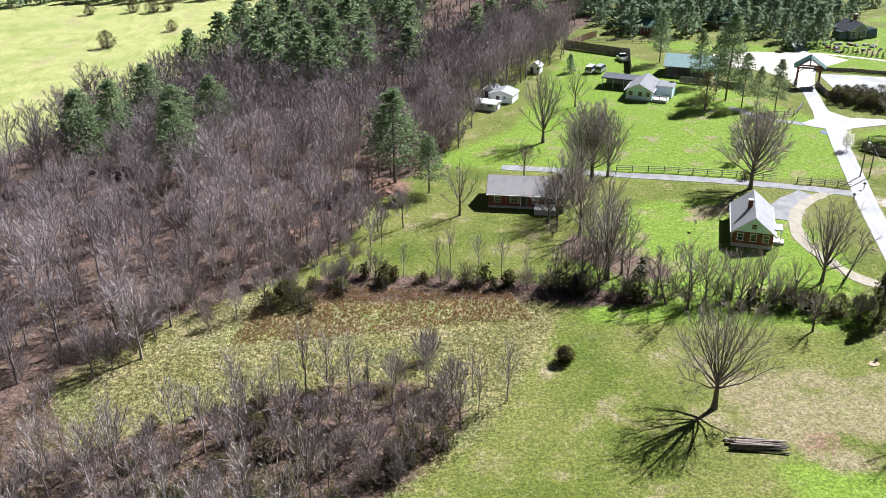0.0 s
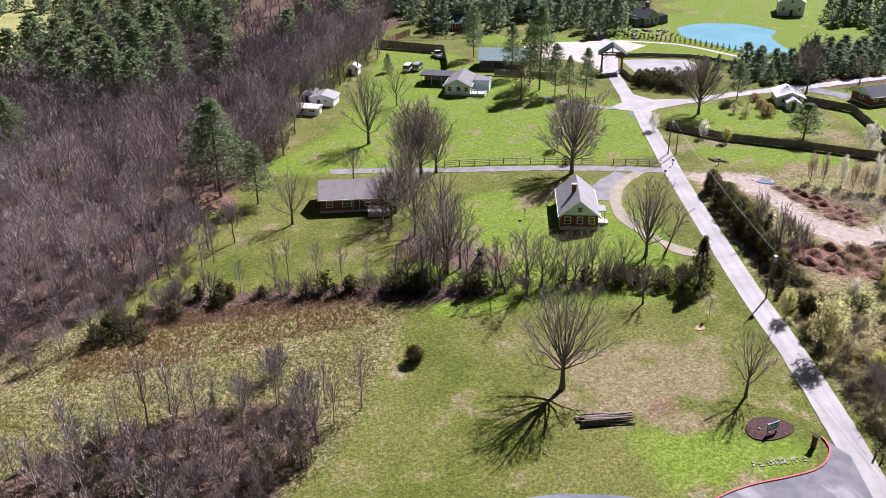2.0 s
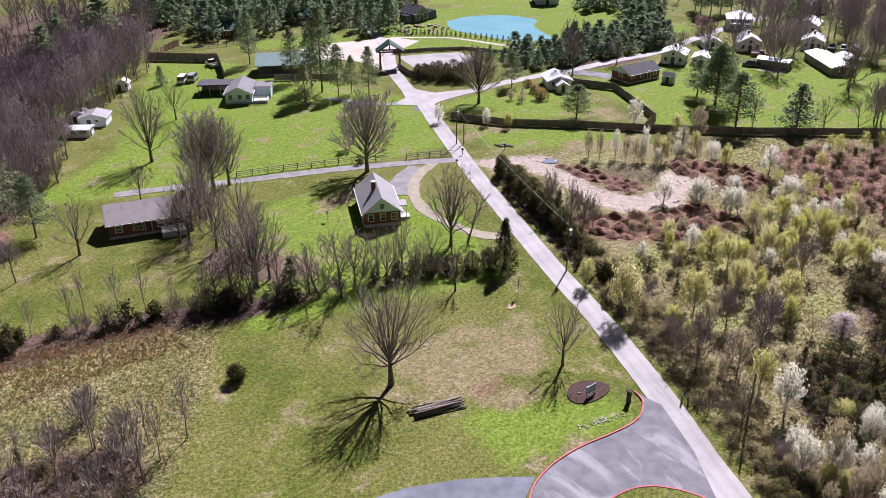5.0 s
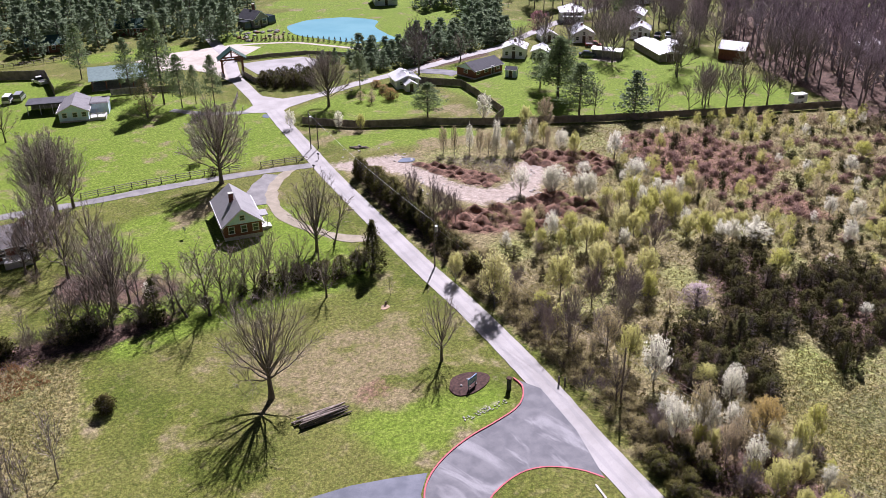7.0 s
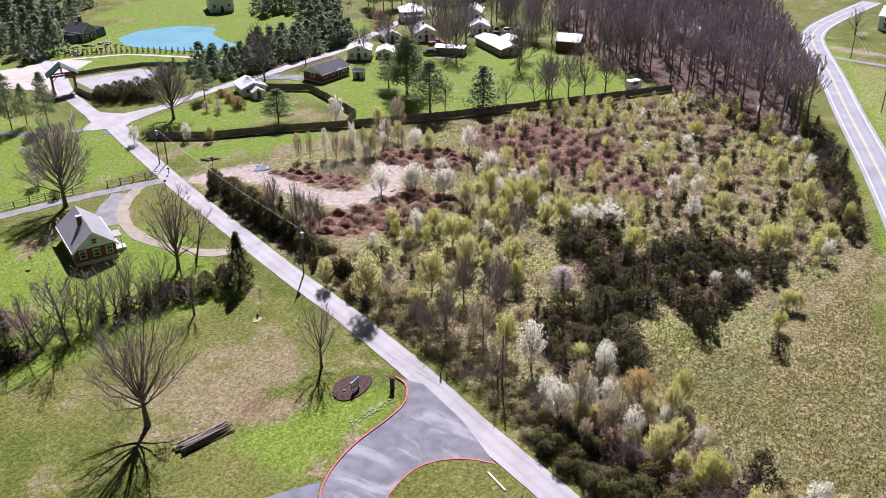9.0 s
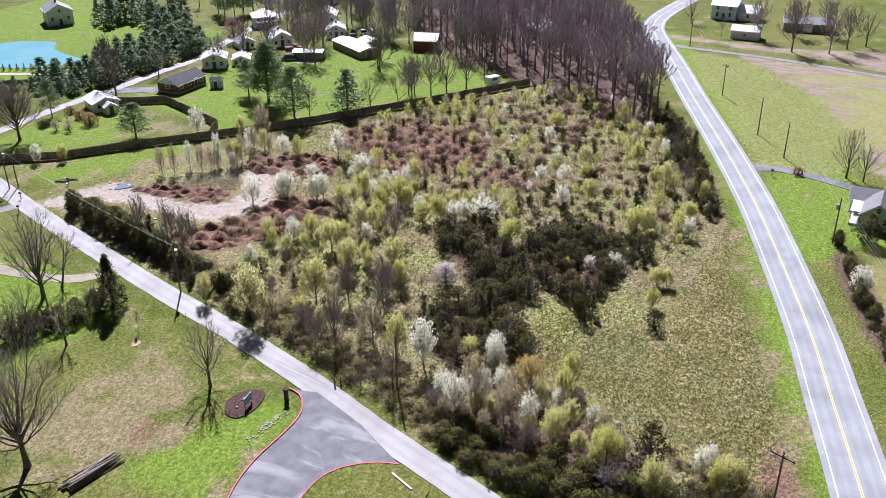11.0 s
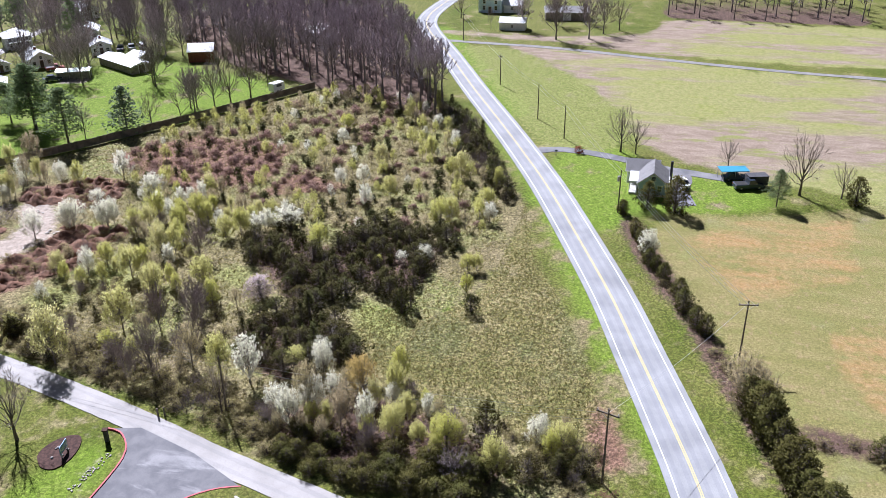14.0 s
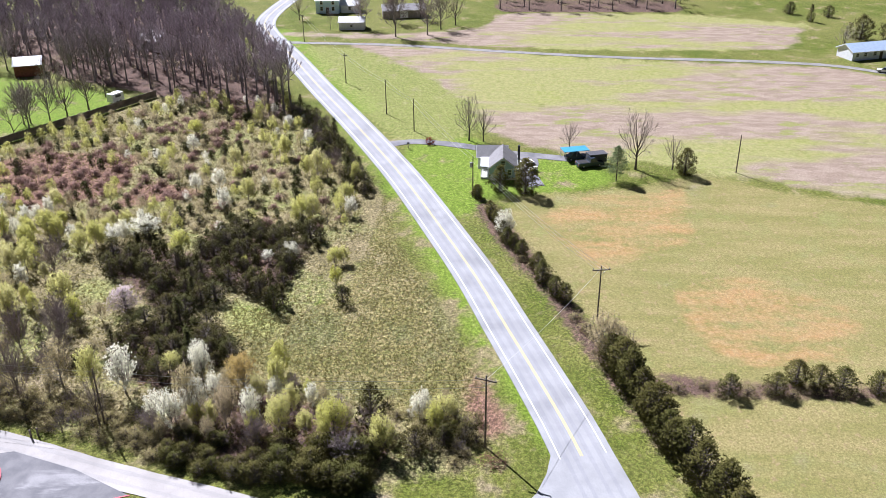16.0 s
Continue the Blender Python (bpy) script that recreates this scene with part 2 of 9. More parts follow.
def glass_material():
    n = Nodes("window_glass", 0.08, 0.0, 0.6)
    return n.done(n.mix(n.noise(2.0, 2), (0.02, 0.025, 0.03), (0.06, 0.07, 0.08)))


M_GROUND = ground_material()
M_GRAVEL = road_material("gravel_road", (0.33, 0.315, 0.30), (0.42, 0.40, 0.385), (0.24, 0.22, 0.20), 0.22)
M_LANE = road_material("worn_lane", (0.185, 0.18, 0.178), (0.27, 0.26, 0.25), (0.14, 0.13, 0.11))
M_DIRT_TRACK = road_material("dirt_drive", (0.26, 0.225, 0.165), (0.36, 0.315, 0.24), (0.18, 0.165, 0.10))
M_TRACK = road_material("packed_gravel", (0.30, 0.29, 0.28), (0.38, 0.365, 0.355), (0.22, 0.205, 0.19), 0.22)
M_ASPHALT = road_material("asphalt", (0.265, 0.27, 0.275), (0.34, 0.345, 0.348), (0.20, 0.205, 0.215), 0.25)
M_ASPHALT_TRACK = road_material("worn_asphalt_track", (0.243, 0.248, 0.262), (0.308, 0.312, 0.322), (0.19, 0.195, 0.205), 0.25)
M_DRIVE = road_material("worn_asphalt", (0.13, 0.13, 0.14), (0.235, 0.23, 0.235), (0.10, 0.10, 0.105), 0.35)
def apron_material():
    n = Nodes("worn_asphalt_apron", 0.85, 0.0, 0.3)
    c = n.mix(n.ramp(n.noise(0.5, 4), 0.3, 0.7), (0.125, 0.125, 0.135), (0.19, 0.188, 0.195))
    c = n.mix(n.ramp(n.noise(0.16, 3, 0.6, stretch=(1.6, 0.5, 1.0, 35), distort=1.6), 0.5, 0.66, 0.0, 0.75), c, (0.33, 0.325, 0.33))
    c = n.mix(n.ramp(n.noise(9.0, 4, 0.7), 0.4, 0.75, 0.0, 0.4), c, (0.10, 0.10, 0.105))
    n.bump(n.noise(25.0, 3), 0.4, 0.02)
    return n.done(c)


M_APRON = apron_material()
M_BLUESTONE = road_material("bluestone_gravel", (0.13, 0.14, 0.165), (0.20, 0.21, 0.24), (0.08, 0.09, 0.10), 0.5)
M_CREAM = road_material("pale_court", (0.42, 0.37, 0.31), (0.52, 0.46, 0.39), (0.34, 0.30, 0.25))
M_WHITE_LINE = plain("white_line", (0.78, 0.78, 0.76), 0.7, spread=0.15)
M_YELLOW_LINE = plain("yellow_line", (0.72, 0.55, 0.22), 0.7, spread=0.15)
M_RED_KERB = plain("red_kerb", (0.50, 0.10, 0.115), 0.7, spread=0.3, scale=0.8)
M_BRICK = brick_material()
M_SHINGLE = shingle_material("grey_shingle", (0.24, 0.232, 0.235), (0.32, 0.312, 0.312))
M_SHINGLE_GREY = shingle_material("mid_grey_shingle", (0.17, 0.165, 0.165), (0.235, 0.23, 0.23))
M_SHINGLE_DARK = shingle_material("dark_shingle", (0.06, 0.06, 0.068), (0.11, 0.11, 0.12))
M_SHINGLE_BROWN = shingle_material("brown_shingle", (0.25, 0.225, 0.215), (0.33, 0.30, 0.285))
M_METAL_GREEN = plain("green_metal_roof", (0.025, 0.07, 0.055), 0.45, 0.3, spread=0.15)
M_METAL_SAGE = plain("sage_metal_roof", (0.26, 0.36, 0.34), 0.45, 0.2, spread=0.15)
M_METAL_PALE = plain("pale_metal_roof", (0.70, 0.71, 0.72), 0.4, 0.2, spread=0.1)
M_WHITE = plain("white_siding", (0.78, 0.80, 0.82), 0.6, spread=0.1, fine=8)
# pale siding with the blue skylight of shaded walls put into its colour
M_SKYLIT_BLUE = plain("skylit_pale_blue_siding", (0.66, 0.82, 0.98), 0.6, spread=0.1)
M_SLATE_BLUE = plain("slate_blue_siding", (0.42, 0.53, 0.68), 0.6, spread=0.12)
M_TRIM = plain("white_trim", (0.80, 0.80, 0.79), 0.5, spread=0.08)
M_GLASS = glass_material()
M_DOOR = plain("dark_door", (0.10, 0.07, 0.06), 0.5)
M_WOOD = plain("weathered_wood", (0.30, 0.27, 0.235), 0.85, spread=0.35)
M_FENCE = plain("dark_fence_board", (0.25, 0.215, 0.185), 0.85, spread=0.4, scale=0.8)
M_TIMBER = plain("stained_timber", (0.22, 0.09, 0.055), 0.7, spread=0.3)
M_TAN_FENCE = plain("new_fence_board", (0.38, 0.27, 0.17), 0.8, spread=0.25)
M_POLE = plain("creosote_pole", (0.17, 0.14, 0.115), 0.85, spread=0.35, scale=3)
M_GREY_METAL = plain("grey_metal", (0.42, 0.43, 0.44), 0.45, 0.6, spread=0.15)
M_WIRE = plain("weathered_wire", (0.55, 0.55, 0.54), 0.4, 0.6, spread=0.1)
M_STONE = plain("grey_stone", (0.33, 0.31, 0.29), 0.9, spread=0.3, scale=2)
M_CONCRETE = plain("concrete", (0.55, 0.53, 0.50), 0.85, spread=0.15)
M_RED_BARN = plain("old_red_boards", (0.20, 0.07, 0.05), 0.85, spread=0.35)
M_MULCH = plain("dark_mulch", (0.075, 0.04, 0.032), 0.95, spread=0.5, scale=3, bump=0.8)
M_DIRT = plain("brown_dirt", (0.185, 0.098, 0.062), 0.95, spread=0.55, scale=1.0, fine=5, bump=0.9)
M_RUBBLE = plain("pale_rubble", (0.46, 0.43, 0.39), 0.9, spread=0.3)
M_LOG = plain("peeled_log", (0.32, 0.265, 0.22), 0.85, spread=0.45, scale=2)
M_BLACK = plain("black_rubber", (0.02, 0.02, 0.02), 0.7)
M_CAR_WHITE = plain("white_car_paint", (0.80, 0.80, 0.80), 0.25, 0.0, spread=0.05)
M_CAR_DARK = plain("dark_blue_car_paint", (0.05, 0.065, 0.10), 0.25, 0.2, spread=0.1)
M_CAR_SILVER = plain("silver_car_paint", (0.50, 0.52, 0.54), 0.3, 0.5, spread=0.08)
M_CAR_RED = plain("red_car_paint", (0.30, 0.05, 0.04), 0.35, 0.0, spread=0.1)
M_TARP = plain("turquoise_tarp", (0.045, 0.26, 0.40), 0.5, spread=0.12)
M_SIGN_BLUE = plain("blue_sign_paint", (0.16, 0.30, 0.52), 0.5)
M_POND = water_material("turquoise_water", (0.20, 0.42, 0.46), (0.16, 0.37, 0.42))
M_PUDDLE = water_material("puddle_water", (0.20, 0.24, 0.30), (0.16, 0.18, 0.22))
M_BARK = barky("grey_bark", (0.185, 0.155, 0.135), (0.12, 0.098, 0.085))
M_BARK_WOODS = barky("pale_bark", (0.40, 0.355, 0.325), (0.10, 0.085, 0.08))
M_TWIG = barky("grey_twigs", (0.44, 0.375, 0.32), (0.34, 0.285, 0.24))
M_TWIG_WOODS = barky("grey_mauve_twigs", (0.50, 0.42, 0.41), (0.15, 0.12, 0.12))
M_TWIG_MAUVE = barky("mauve_twigs", (0.50, 0.425, 0.44), (0.30, 0.25, 0.27))
M_TWIG_DARK = barky("dark_grey_twigs", (0.21, 0.175, 0.165), (0.15, 0.125, 0.115))
M_TWIG_ROSE = barky("rose_grey_twigs", (0.34, 0.27, 0.25), (0.27, 0.225, 0.225))
M_BARK_DARK = barky("dark_bark", (0.30, 0.26, 0.26), (0.17, 0.145, 0.15))
M_TWIG_TAN = barky("tan_twigs", (0.45, 0.385, 0.35), (0.33, 0.275, 0.25))
M_PINE = leafy("pine_needles", (0.24, 0.315, 0.155), (0.285, 0.345, 0.18), (0.10, 0.14, 0.065), 0.38)
M_SPRUCE = leafy("spruce_needles", (0.235, 0.31, 0.19), (0.28, 0.34, 0.21), (0.115, 0.16, 0.095), 0.42)
M_CEDAR = leafy("cedar_foliage", (0.066, 0.075, 0.02), (0.105, 0.088, 0.03), (0.022, 0.025, 0.008), 0.06)
M_OLIVE = leafy("olive_foliage", (0.10, 0.105, 0.028), (0.135, 0.12, 0.036), (0.038, 0.04, 0.012), 0.1)
M_PEAR = leafy("young_pear_leaves", (0.56, 0.56, 0.12), (0.72, 0.67, 0.34), (0.42, 0.43, 0.10), 0.6)
M_GOLD = leafy("golden_buds", (0.58, 0.42, 0.13), (0.52, 0.40, 0.15), (0.42, 0.31, 0.11), 0.6)
M_BLOSSOM = leafy("white_blossom", (0.92, 0.90, 0.77), (0.86, 0.84, 0.66), (0.70, 0.69, 0.50), 0.55)
M_BUD = leafy("buff_buds", (0.54, 0.47, 0.26), (0.48, 0.39, 0.25), (0.38, 0.33, 0.16), 0.6)
M_BRAMBLE = leafy("bramble", (0.36, 0.315, 0.15), (0.40, 0.315, 0.18), (0.19, 0.19, 0.06), 0.45)
M_MAROON = leafy("maroon_stems", (0.31, 0.195, 0.16), (0.34, 0.235, 0.19), (0.22, 0.14, 0.115), 0.45)
M_TUFT = leafy("dry_grass_tufts", (0.27, 0.23, 0.095), (0.225, 0.20, 0.07), (0.17, 0.165, 0.05), 0.5)
M_RUST_TUFT = leafy("rust_grass_tufts", (0.33, 0.185, 0.085), (0.27, 0.16, 0.08), (0.20, 0.125, 0.06), 0.5)
M_PINK = leafy("maroon_buds", (0.36, 0.17, 0.175), (0.30, 0.15, 0.15), (0.20, 0.10, 0.10), 0.3)
M_PLUM = leafy("pale_pink_blossom", (0.76, 0.65, 0.66), (0.66, 0.55, 0.56), (0.46, 0.36, 0.36), 0.45)
M_AUTUMN = leafy("golden_brown_shrub", (0.40, 0.26, 0.10), (0.36, 0.25, 0.12), (0.22, 0.15, 0.06), 0.4)
M_RED_SHRUB = leafy("red_shrub_leaves", (0.30, 0.05, 0.04), (0.24, 0.06, 0.04), (0.15, 0.03, 0.02), 0.3)


# ---- mesh building ----
OUTWARD = {}


def turn_faces(me, normals):
    """Gives a leaf mesh smooth outward normals and remembers them for joined copies."""
    me.polygons.foreach_set("use_smooth", [True] * len(me.polygons))
    me.normals_split_custom_set_from_vertices(normals.tolist())
    OUTWARD[me.name] = normals


class Shape:
    """Collects vertices and faces."""

    def __init__(self, fat=1.25):
        self.v, self.f, self.fat = [], [], fat

    def add(self, verts, faces):
        o = len(self.v)
        self.v.extend(tuple(p) for p in verts)
        self.f.extend(tuple(i + o for i in f) for f in faces)
        return self

    def box(self, c, s, rz=0.0, top=1.0, m=None):
        """A box about c of size s, turned by rz degrees; top narrows its upper face."""
        a, b = math.cos(radians(rz)), math.sin(radians(rz))
        vs = []
        for z in (-0.5, 0.5):
            k = top if z > 0 else 1.0
            for x, y in ((-0.5, -0.5), (0.5, -0.5), (0.5, 0.5), (-0.5, 0.5)):
                px_, py_ = x * s[0] * k, y * s[1] * k
                p = Vector((c[0] + a * px_ - b * py_, c[1] + b * px_ + a * py_, c[2] + z * s[2]))
                vs.append(m @ p if m else p)
        return self.add(vs, [(3, 2, 1, 0), (4, 5, 6, 7), (0, 1, 5, 4), (1, 2, 6, 5), (2, 3, 7, 6), (3, 0, 4, 7)])

    def tube(self, p, q, r0, r1, n=3, caps=False):
        p, q = Vector(p), Vector(q)
        d = (q - p).normalized() if (q - p).length > 1e-6 else Vector((0, 0, 1))
        u = d.orthogonal().normalized()
        w = d.cross(u)
        ring = [u * math.cos(6.2832 * i / n) + w * math.sin(6.2832 * i / n) for i in range(n)]
        vs = [p + k * r0 for k in ring] + [q + k * r1 for k in ring]
        fs = [(i, (i + 1) % n, n + (i + 1) % n, n + i) for i in range(n)]
        if caps:
            fs += [tuple(range(n - 1, -1, -1)), tuple(range(n, 2 * n))]
        return self.add(vs, fs)

    def sweep(self, pts, radii, n=3):
        """A tube through points, in one piece."""
        pts = [Vector(p) for p in pts]
        u = None
        vs = []
        for i, p in enumerate(pts):
            d = (pts[min(i + 1, len(pts) - 1)] - pts[max(i - 1, 0)]).normalized()
            u = d.orthogonal().normalized() if u is None else (u - d * u.dot(d)).normalized()
            w = d.cross(u)
            vs += [p + (u * math.cos(6.2832 * k / n) + w * math.sin(6.2832 * k / n)) * radii[i] for k in range(n)]
        fs = [(i * n + k, i * n + (k + 1) % n, (i + 1) * n + (k + 1) % n, (i + 1) * n + k) for i in range(len(pts) - 1) for k in range(n)]
        return self.add(vs, fs)

    def twig(self, pts, r, rng):
        """A fine twig: a blade that tapers to its tip along the points."""
        d = (pts[-1] - pts[0])
        u = d.cross(Vector((rng.uniform(-1, 1), rng.uniform(-1, 1), rng.uniform(-1, 1))))
        u = u.normalized() * r * self.fat if u.length > 1e-6 else Vector((r, 0, 0))
        if len(pts) == 2:
            return self.add([pts[0] - u, pts[0] + u, pts[1]], [(0, 1, 2)])
        return self.add([pts[0] - u, pts[0] + u, pts[1] + u * 0.7, pts[1] - u * 0.7, pts[-1]], [(0, 1, 2, 3), (3, 2, 4)])

    def ball(self, c, r, n=8, rings=5, squash=1.0):
        vs = [(c[0], c[1], c[2] - r * squash)]
        for j in range(1, rings):
            a = math.pi * j / rings - math.pi / 2
            for i in range(n):
                t = 6.2832 * i / n
                vs.append((c[0] + r * math.cos(a) * math.cos(t), c[1] + r * math.cos(a) * math.sin(t), c[2] + r * squash * math.sin(a)))
        vs.append((c[0], c[1], c[2] + r * squash))
        fs = [(0, 1 + (i + 1) % n, 1 + i) for i in range(n)]
        for j in range(rings - 2):
            fs += [(1 + j * n + i, 1 + j * n + (i + 1) % n, 1 + (j + 1) * n + (i + 1) % n, 1 + (j + 1) * n + i) for i in range(n)]
        e = len(vs) - 1
        fs += [(e, 1 + (rings - 2) * n + i, 1 + (rings - 2) * n + (i + 1) % n) for i in range(n)]
        return self.add(vs, fs)

    def leaf(self, c, d, size, rng, wide=0.6):
        """A folded clump of leaves: two triangles that meet at a rib."""
        d = Vector(d)
        u = d.cross(Vector((rng.uniform(-1, 1), rng.uniform(-1, 1), rng.uniform(-0.6, 1.6))))
        u = u.normalized() * size * wide if u.length > 1e-4 else Vector((size * wide, 0, 0))
        c = Vector(c)
        lift = d.cross(u).normalized() * size * 0.25
        return self.add([c - d * size * 0.5, c + u + lift, c + d * size * 0.6, c - u + lift], [(0, 1, 2), (0, 2, 3)])

    def mesh(self, name, mat, heart=None):
        """heart: leaves turn their faces outward from this point, as a crown's do."""
        me = bpy.data.meshes.new(name)
        faces, normals = self.f, None
        if heart and self.f:
            v, f = np.array(self.v), np.array(self.f)
            face = np.cross(v[f[:, 1]] - v[f[:, 0]], v[f[:, 2]] - v[f[:, 0]])
            out = v[f].mean(1) - np.array(heart)
            back = (face * out).sum(1) < 0
            f[back] = f[back][:, ::-1]
            face[back] *= -1
            face /= np.linalg.norm(face, axis=1)[:, None] + 1e-9
            normals = np.zeros_like(v)
            for k in range(3):
                np.add.at(normals, f[:, k], face)
            normals /= np.linalg.norm(normals, axis=1)[:, None] + 1e-9
            away = v - np.array(heart)
            away /= np.linalg.norm(away, axis=1)[:, None] + 1e-9
            normals = normals * 0.7 + away * 0.5 + np.array([0, 0, 0.45])
            normals /= np.linalg.norm(normals, axis=1)[:, None] + 1e-9
            faces = f.tolist()
        me.from_pydata(self.v, [], faces)
        me.materials.append(mat)
        if normals is not None:
            turn_faces(me, normals)
        return me


def part(name, shape, mat, parent, label=""):
    ob = new(name, shape.mesh(name, mat) if isinstance(shape, Shape) else shape)
    ob.parent = parent
    if label:
        tagged(ob, label)
    return ob


def thing(name, label, category, group="", at=(0, 0, 0), rz=0.0):
    ob = new(name)
    ob.matrix_basis = pose(at[0], at[1], at[2], 0, 0, rz)
    return tagged(ob, label, category, group)


def single(name, shape, mat, label, category, group="", kind="", at=(0, 0, 0), rz=0.0):
    ob = new(name, shape.mesh(name, mat) if isinstance(shape, Shape) else shape)
    ob.matrix_basis = pose(at[0], at[1], at[2], 0, 0, rz)
    return tagged(ob, label, category, group, kind)


def smooth_line(points, step=2.0):
    """Points along a Catmull-Rom curve through those given."""
    p = [np.array(q, float) for q in points]
    p = [2 * p[0] - p[1]] + p + [2 * p[-1] - p[-2]]
    out = []
    for a, b, c, d in zip(p, p[1:], p[2:], p[3:]):
        n = max(2, int(np.linalg.norm(c - b) / step))
        for i in range(n):
            t = i / n
            out.append(0.5 * (2 * b + (c - a) * t + (2 * a - 5 * b + 4 * c - d) * t * t + (3 * b - a - 3 * c + d) * t ** 3))
    out.append(p[-2])
    return np.array(out)


def strip(points, offset, width, z, step=2.0, thick=0.0, wobble=0.0):
    """A ribbon along a curve, offset to its right, with a skirt when thick."""
    c = smooth_line(points, step)
    d = np.gradient(c, axis=0)
    d /= np.linalg.norm(d, axis=1)[:, None]
    r = np.stack([d[:, 1], -d[:, 0]], 1)
    w = np.array([width / 2 + wobble * noise.noise(Vector((p[0] * 0.6, p[1] * 0.6, 3.0))) for p in c])[:, None]
    left, right = c + r * (offset - w), c + r * (offset + w)
    s = Shape()
    n = len(c)
    vs = [(p[0], p[1], z) for p in left] + [(p[0], p[1], z) for p in right]
    fs = [(i, n + i, n + i + 1, i + 1) for i in range(n - 1)]
    if thick:
        vs += [(p[0], p[1], z - thick) for p in left] + [(p[0], p[1], z - thick) for p in right]
        fs += [(2 * n + i, i, i + 1, 2 * n + i + 1) for i in range(n - 1)]
        fs += [(n + i, 3 * n + i, 3 * n + i + 1, n + i + 1) for i in range(n - 1)]
        fs += [(0, 2 * n, 3 * n, n), (n - 1, 2 * n - 1, 4 * n - 1, 3 * n - 1)]
    return s.add(vs, fs)


def sheet(points, z, thick=0.06):
    """A flat slab with an outline."""
    s = Shape()
    n = len(points)
    area = sum(points[i][0] * points[(i + 1) % n][1] - points[(i + 1) % n][0] * points[i][1] for i in range(n))
    if area < 0:
        points = points[::-1]
    vs = [(p[0], p[1], z) for p in points] + [(p[0], p[1], z - thick) for p in points]
    return s.add(vs, [tuple(range(n))] + [(i, n + i, n + (i + 1) % n, (i + 1) % n) for i in range(n)])


def closed_curve(points, step=2.0):
    n = len(points)
    c = smooth_line(list(points) + [points[0], points[1]], step)
    start = 0
    end = int(np.argmin(np.linalg.norm(c[n:] - np.array(points[0]), axis=1))) + n
    return [tuple(p) for p in c[start:end]]


# ---- ground ----
def inside(px_, py_, poly):
    hit = np.zeros(px_.shape, bool)
    n = len(poly)
    for i in range(n):
        (x0, y0), (x1, y1) = poly[i], poly[(i + 1) % n]
        if y0 != y1:
            hit ^= ((y0 > py_) != (y1 > py_)) & (px_ < (x1 - x0) * (py_ - y0) / (y1 - y0) + x0)
    return hit


def soften(a, times=2):
    for _ in range(times):
        p = np.pad(a, 1, mode="edge")
        a = (p[:-2, 1:-1] + p[2:, 1:-1] + p[1:-1, :-2] + p[1:-1, 2:] + 2 * p[1:-1, 1:-1]) / 6
    return a


WOODS_WEST = [(12, 222), (9, 205), (8, 185), (4, 162), (-4, 151), (-9, 143), (-11, 130), (-17, 119), (-30, 107), (-41, 97), (-46, 88), (-38, 74), (-70, 50), (-190, 60), (-150, 130),
              (-92, 160), (-80, 180), (-69, 210), (-56, 251), (-40, 320), (45, 330), (60, 290), (40, 258), (28, 235)]
WOODS_EAST = [(175, 53), (193, 62), (224, 79), (243, 87), (270, 99), (290, 106), (290, 140), (270, 165), (248, 162), (226, 148), (205, 122), (191, 94), (178, 69), (174, 60)]
FAR_WOOD = [(290, 8), (289, -54), (330, -60), (330, 12)]
THICKET = [(-34, 78), (-22, 84), (-9, 88), (3, 86), (5, 78), (-2, 70), (-8, 64), (-20, 58), (-60, 52), (-60, 66), (-44, 70)]
OLD_FIELD = [(81, 136), (92, 137), (104, 130), (116, 128), (126, 128), (134, 124), (160, 108), (190, 88), (184, 56), (172, 49), (148, 38), (131, 29), (112, 29), (98, 30), (89, 35), (90, 47), (80, 44), (72, 36),
             (68, 22), (62, 12), (58, 10), (55, 22), (58, 42), (62, 56), (65, 72), (70, 92), (76, 120)]
STRIP_FLOOR = [(65, 47), (70, 42), (71, 36), (68, 30), (66, 24), (62, 20), (58, 20), (58, 34), (60, 46)]
CEDAR_FLOOR = [(98, 66), (106, 70), (111, 65), (105, 58), (114, 50), (112, 42), (110, 36), (107, 39), (98, 39), (92, 39), (98, 50), (86, 52), (93, 59)]
VERGE_FLOOR = [(80, 131), (84, 122), (80, 106), (75, 92), (72, 84), (70, 88), (74, 106), (78, 122)]
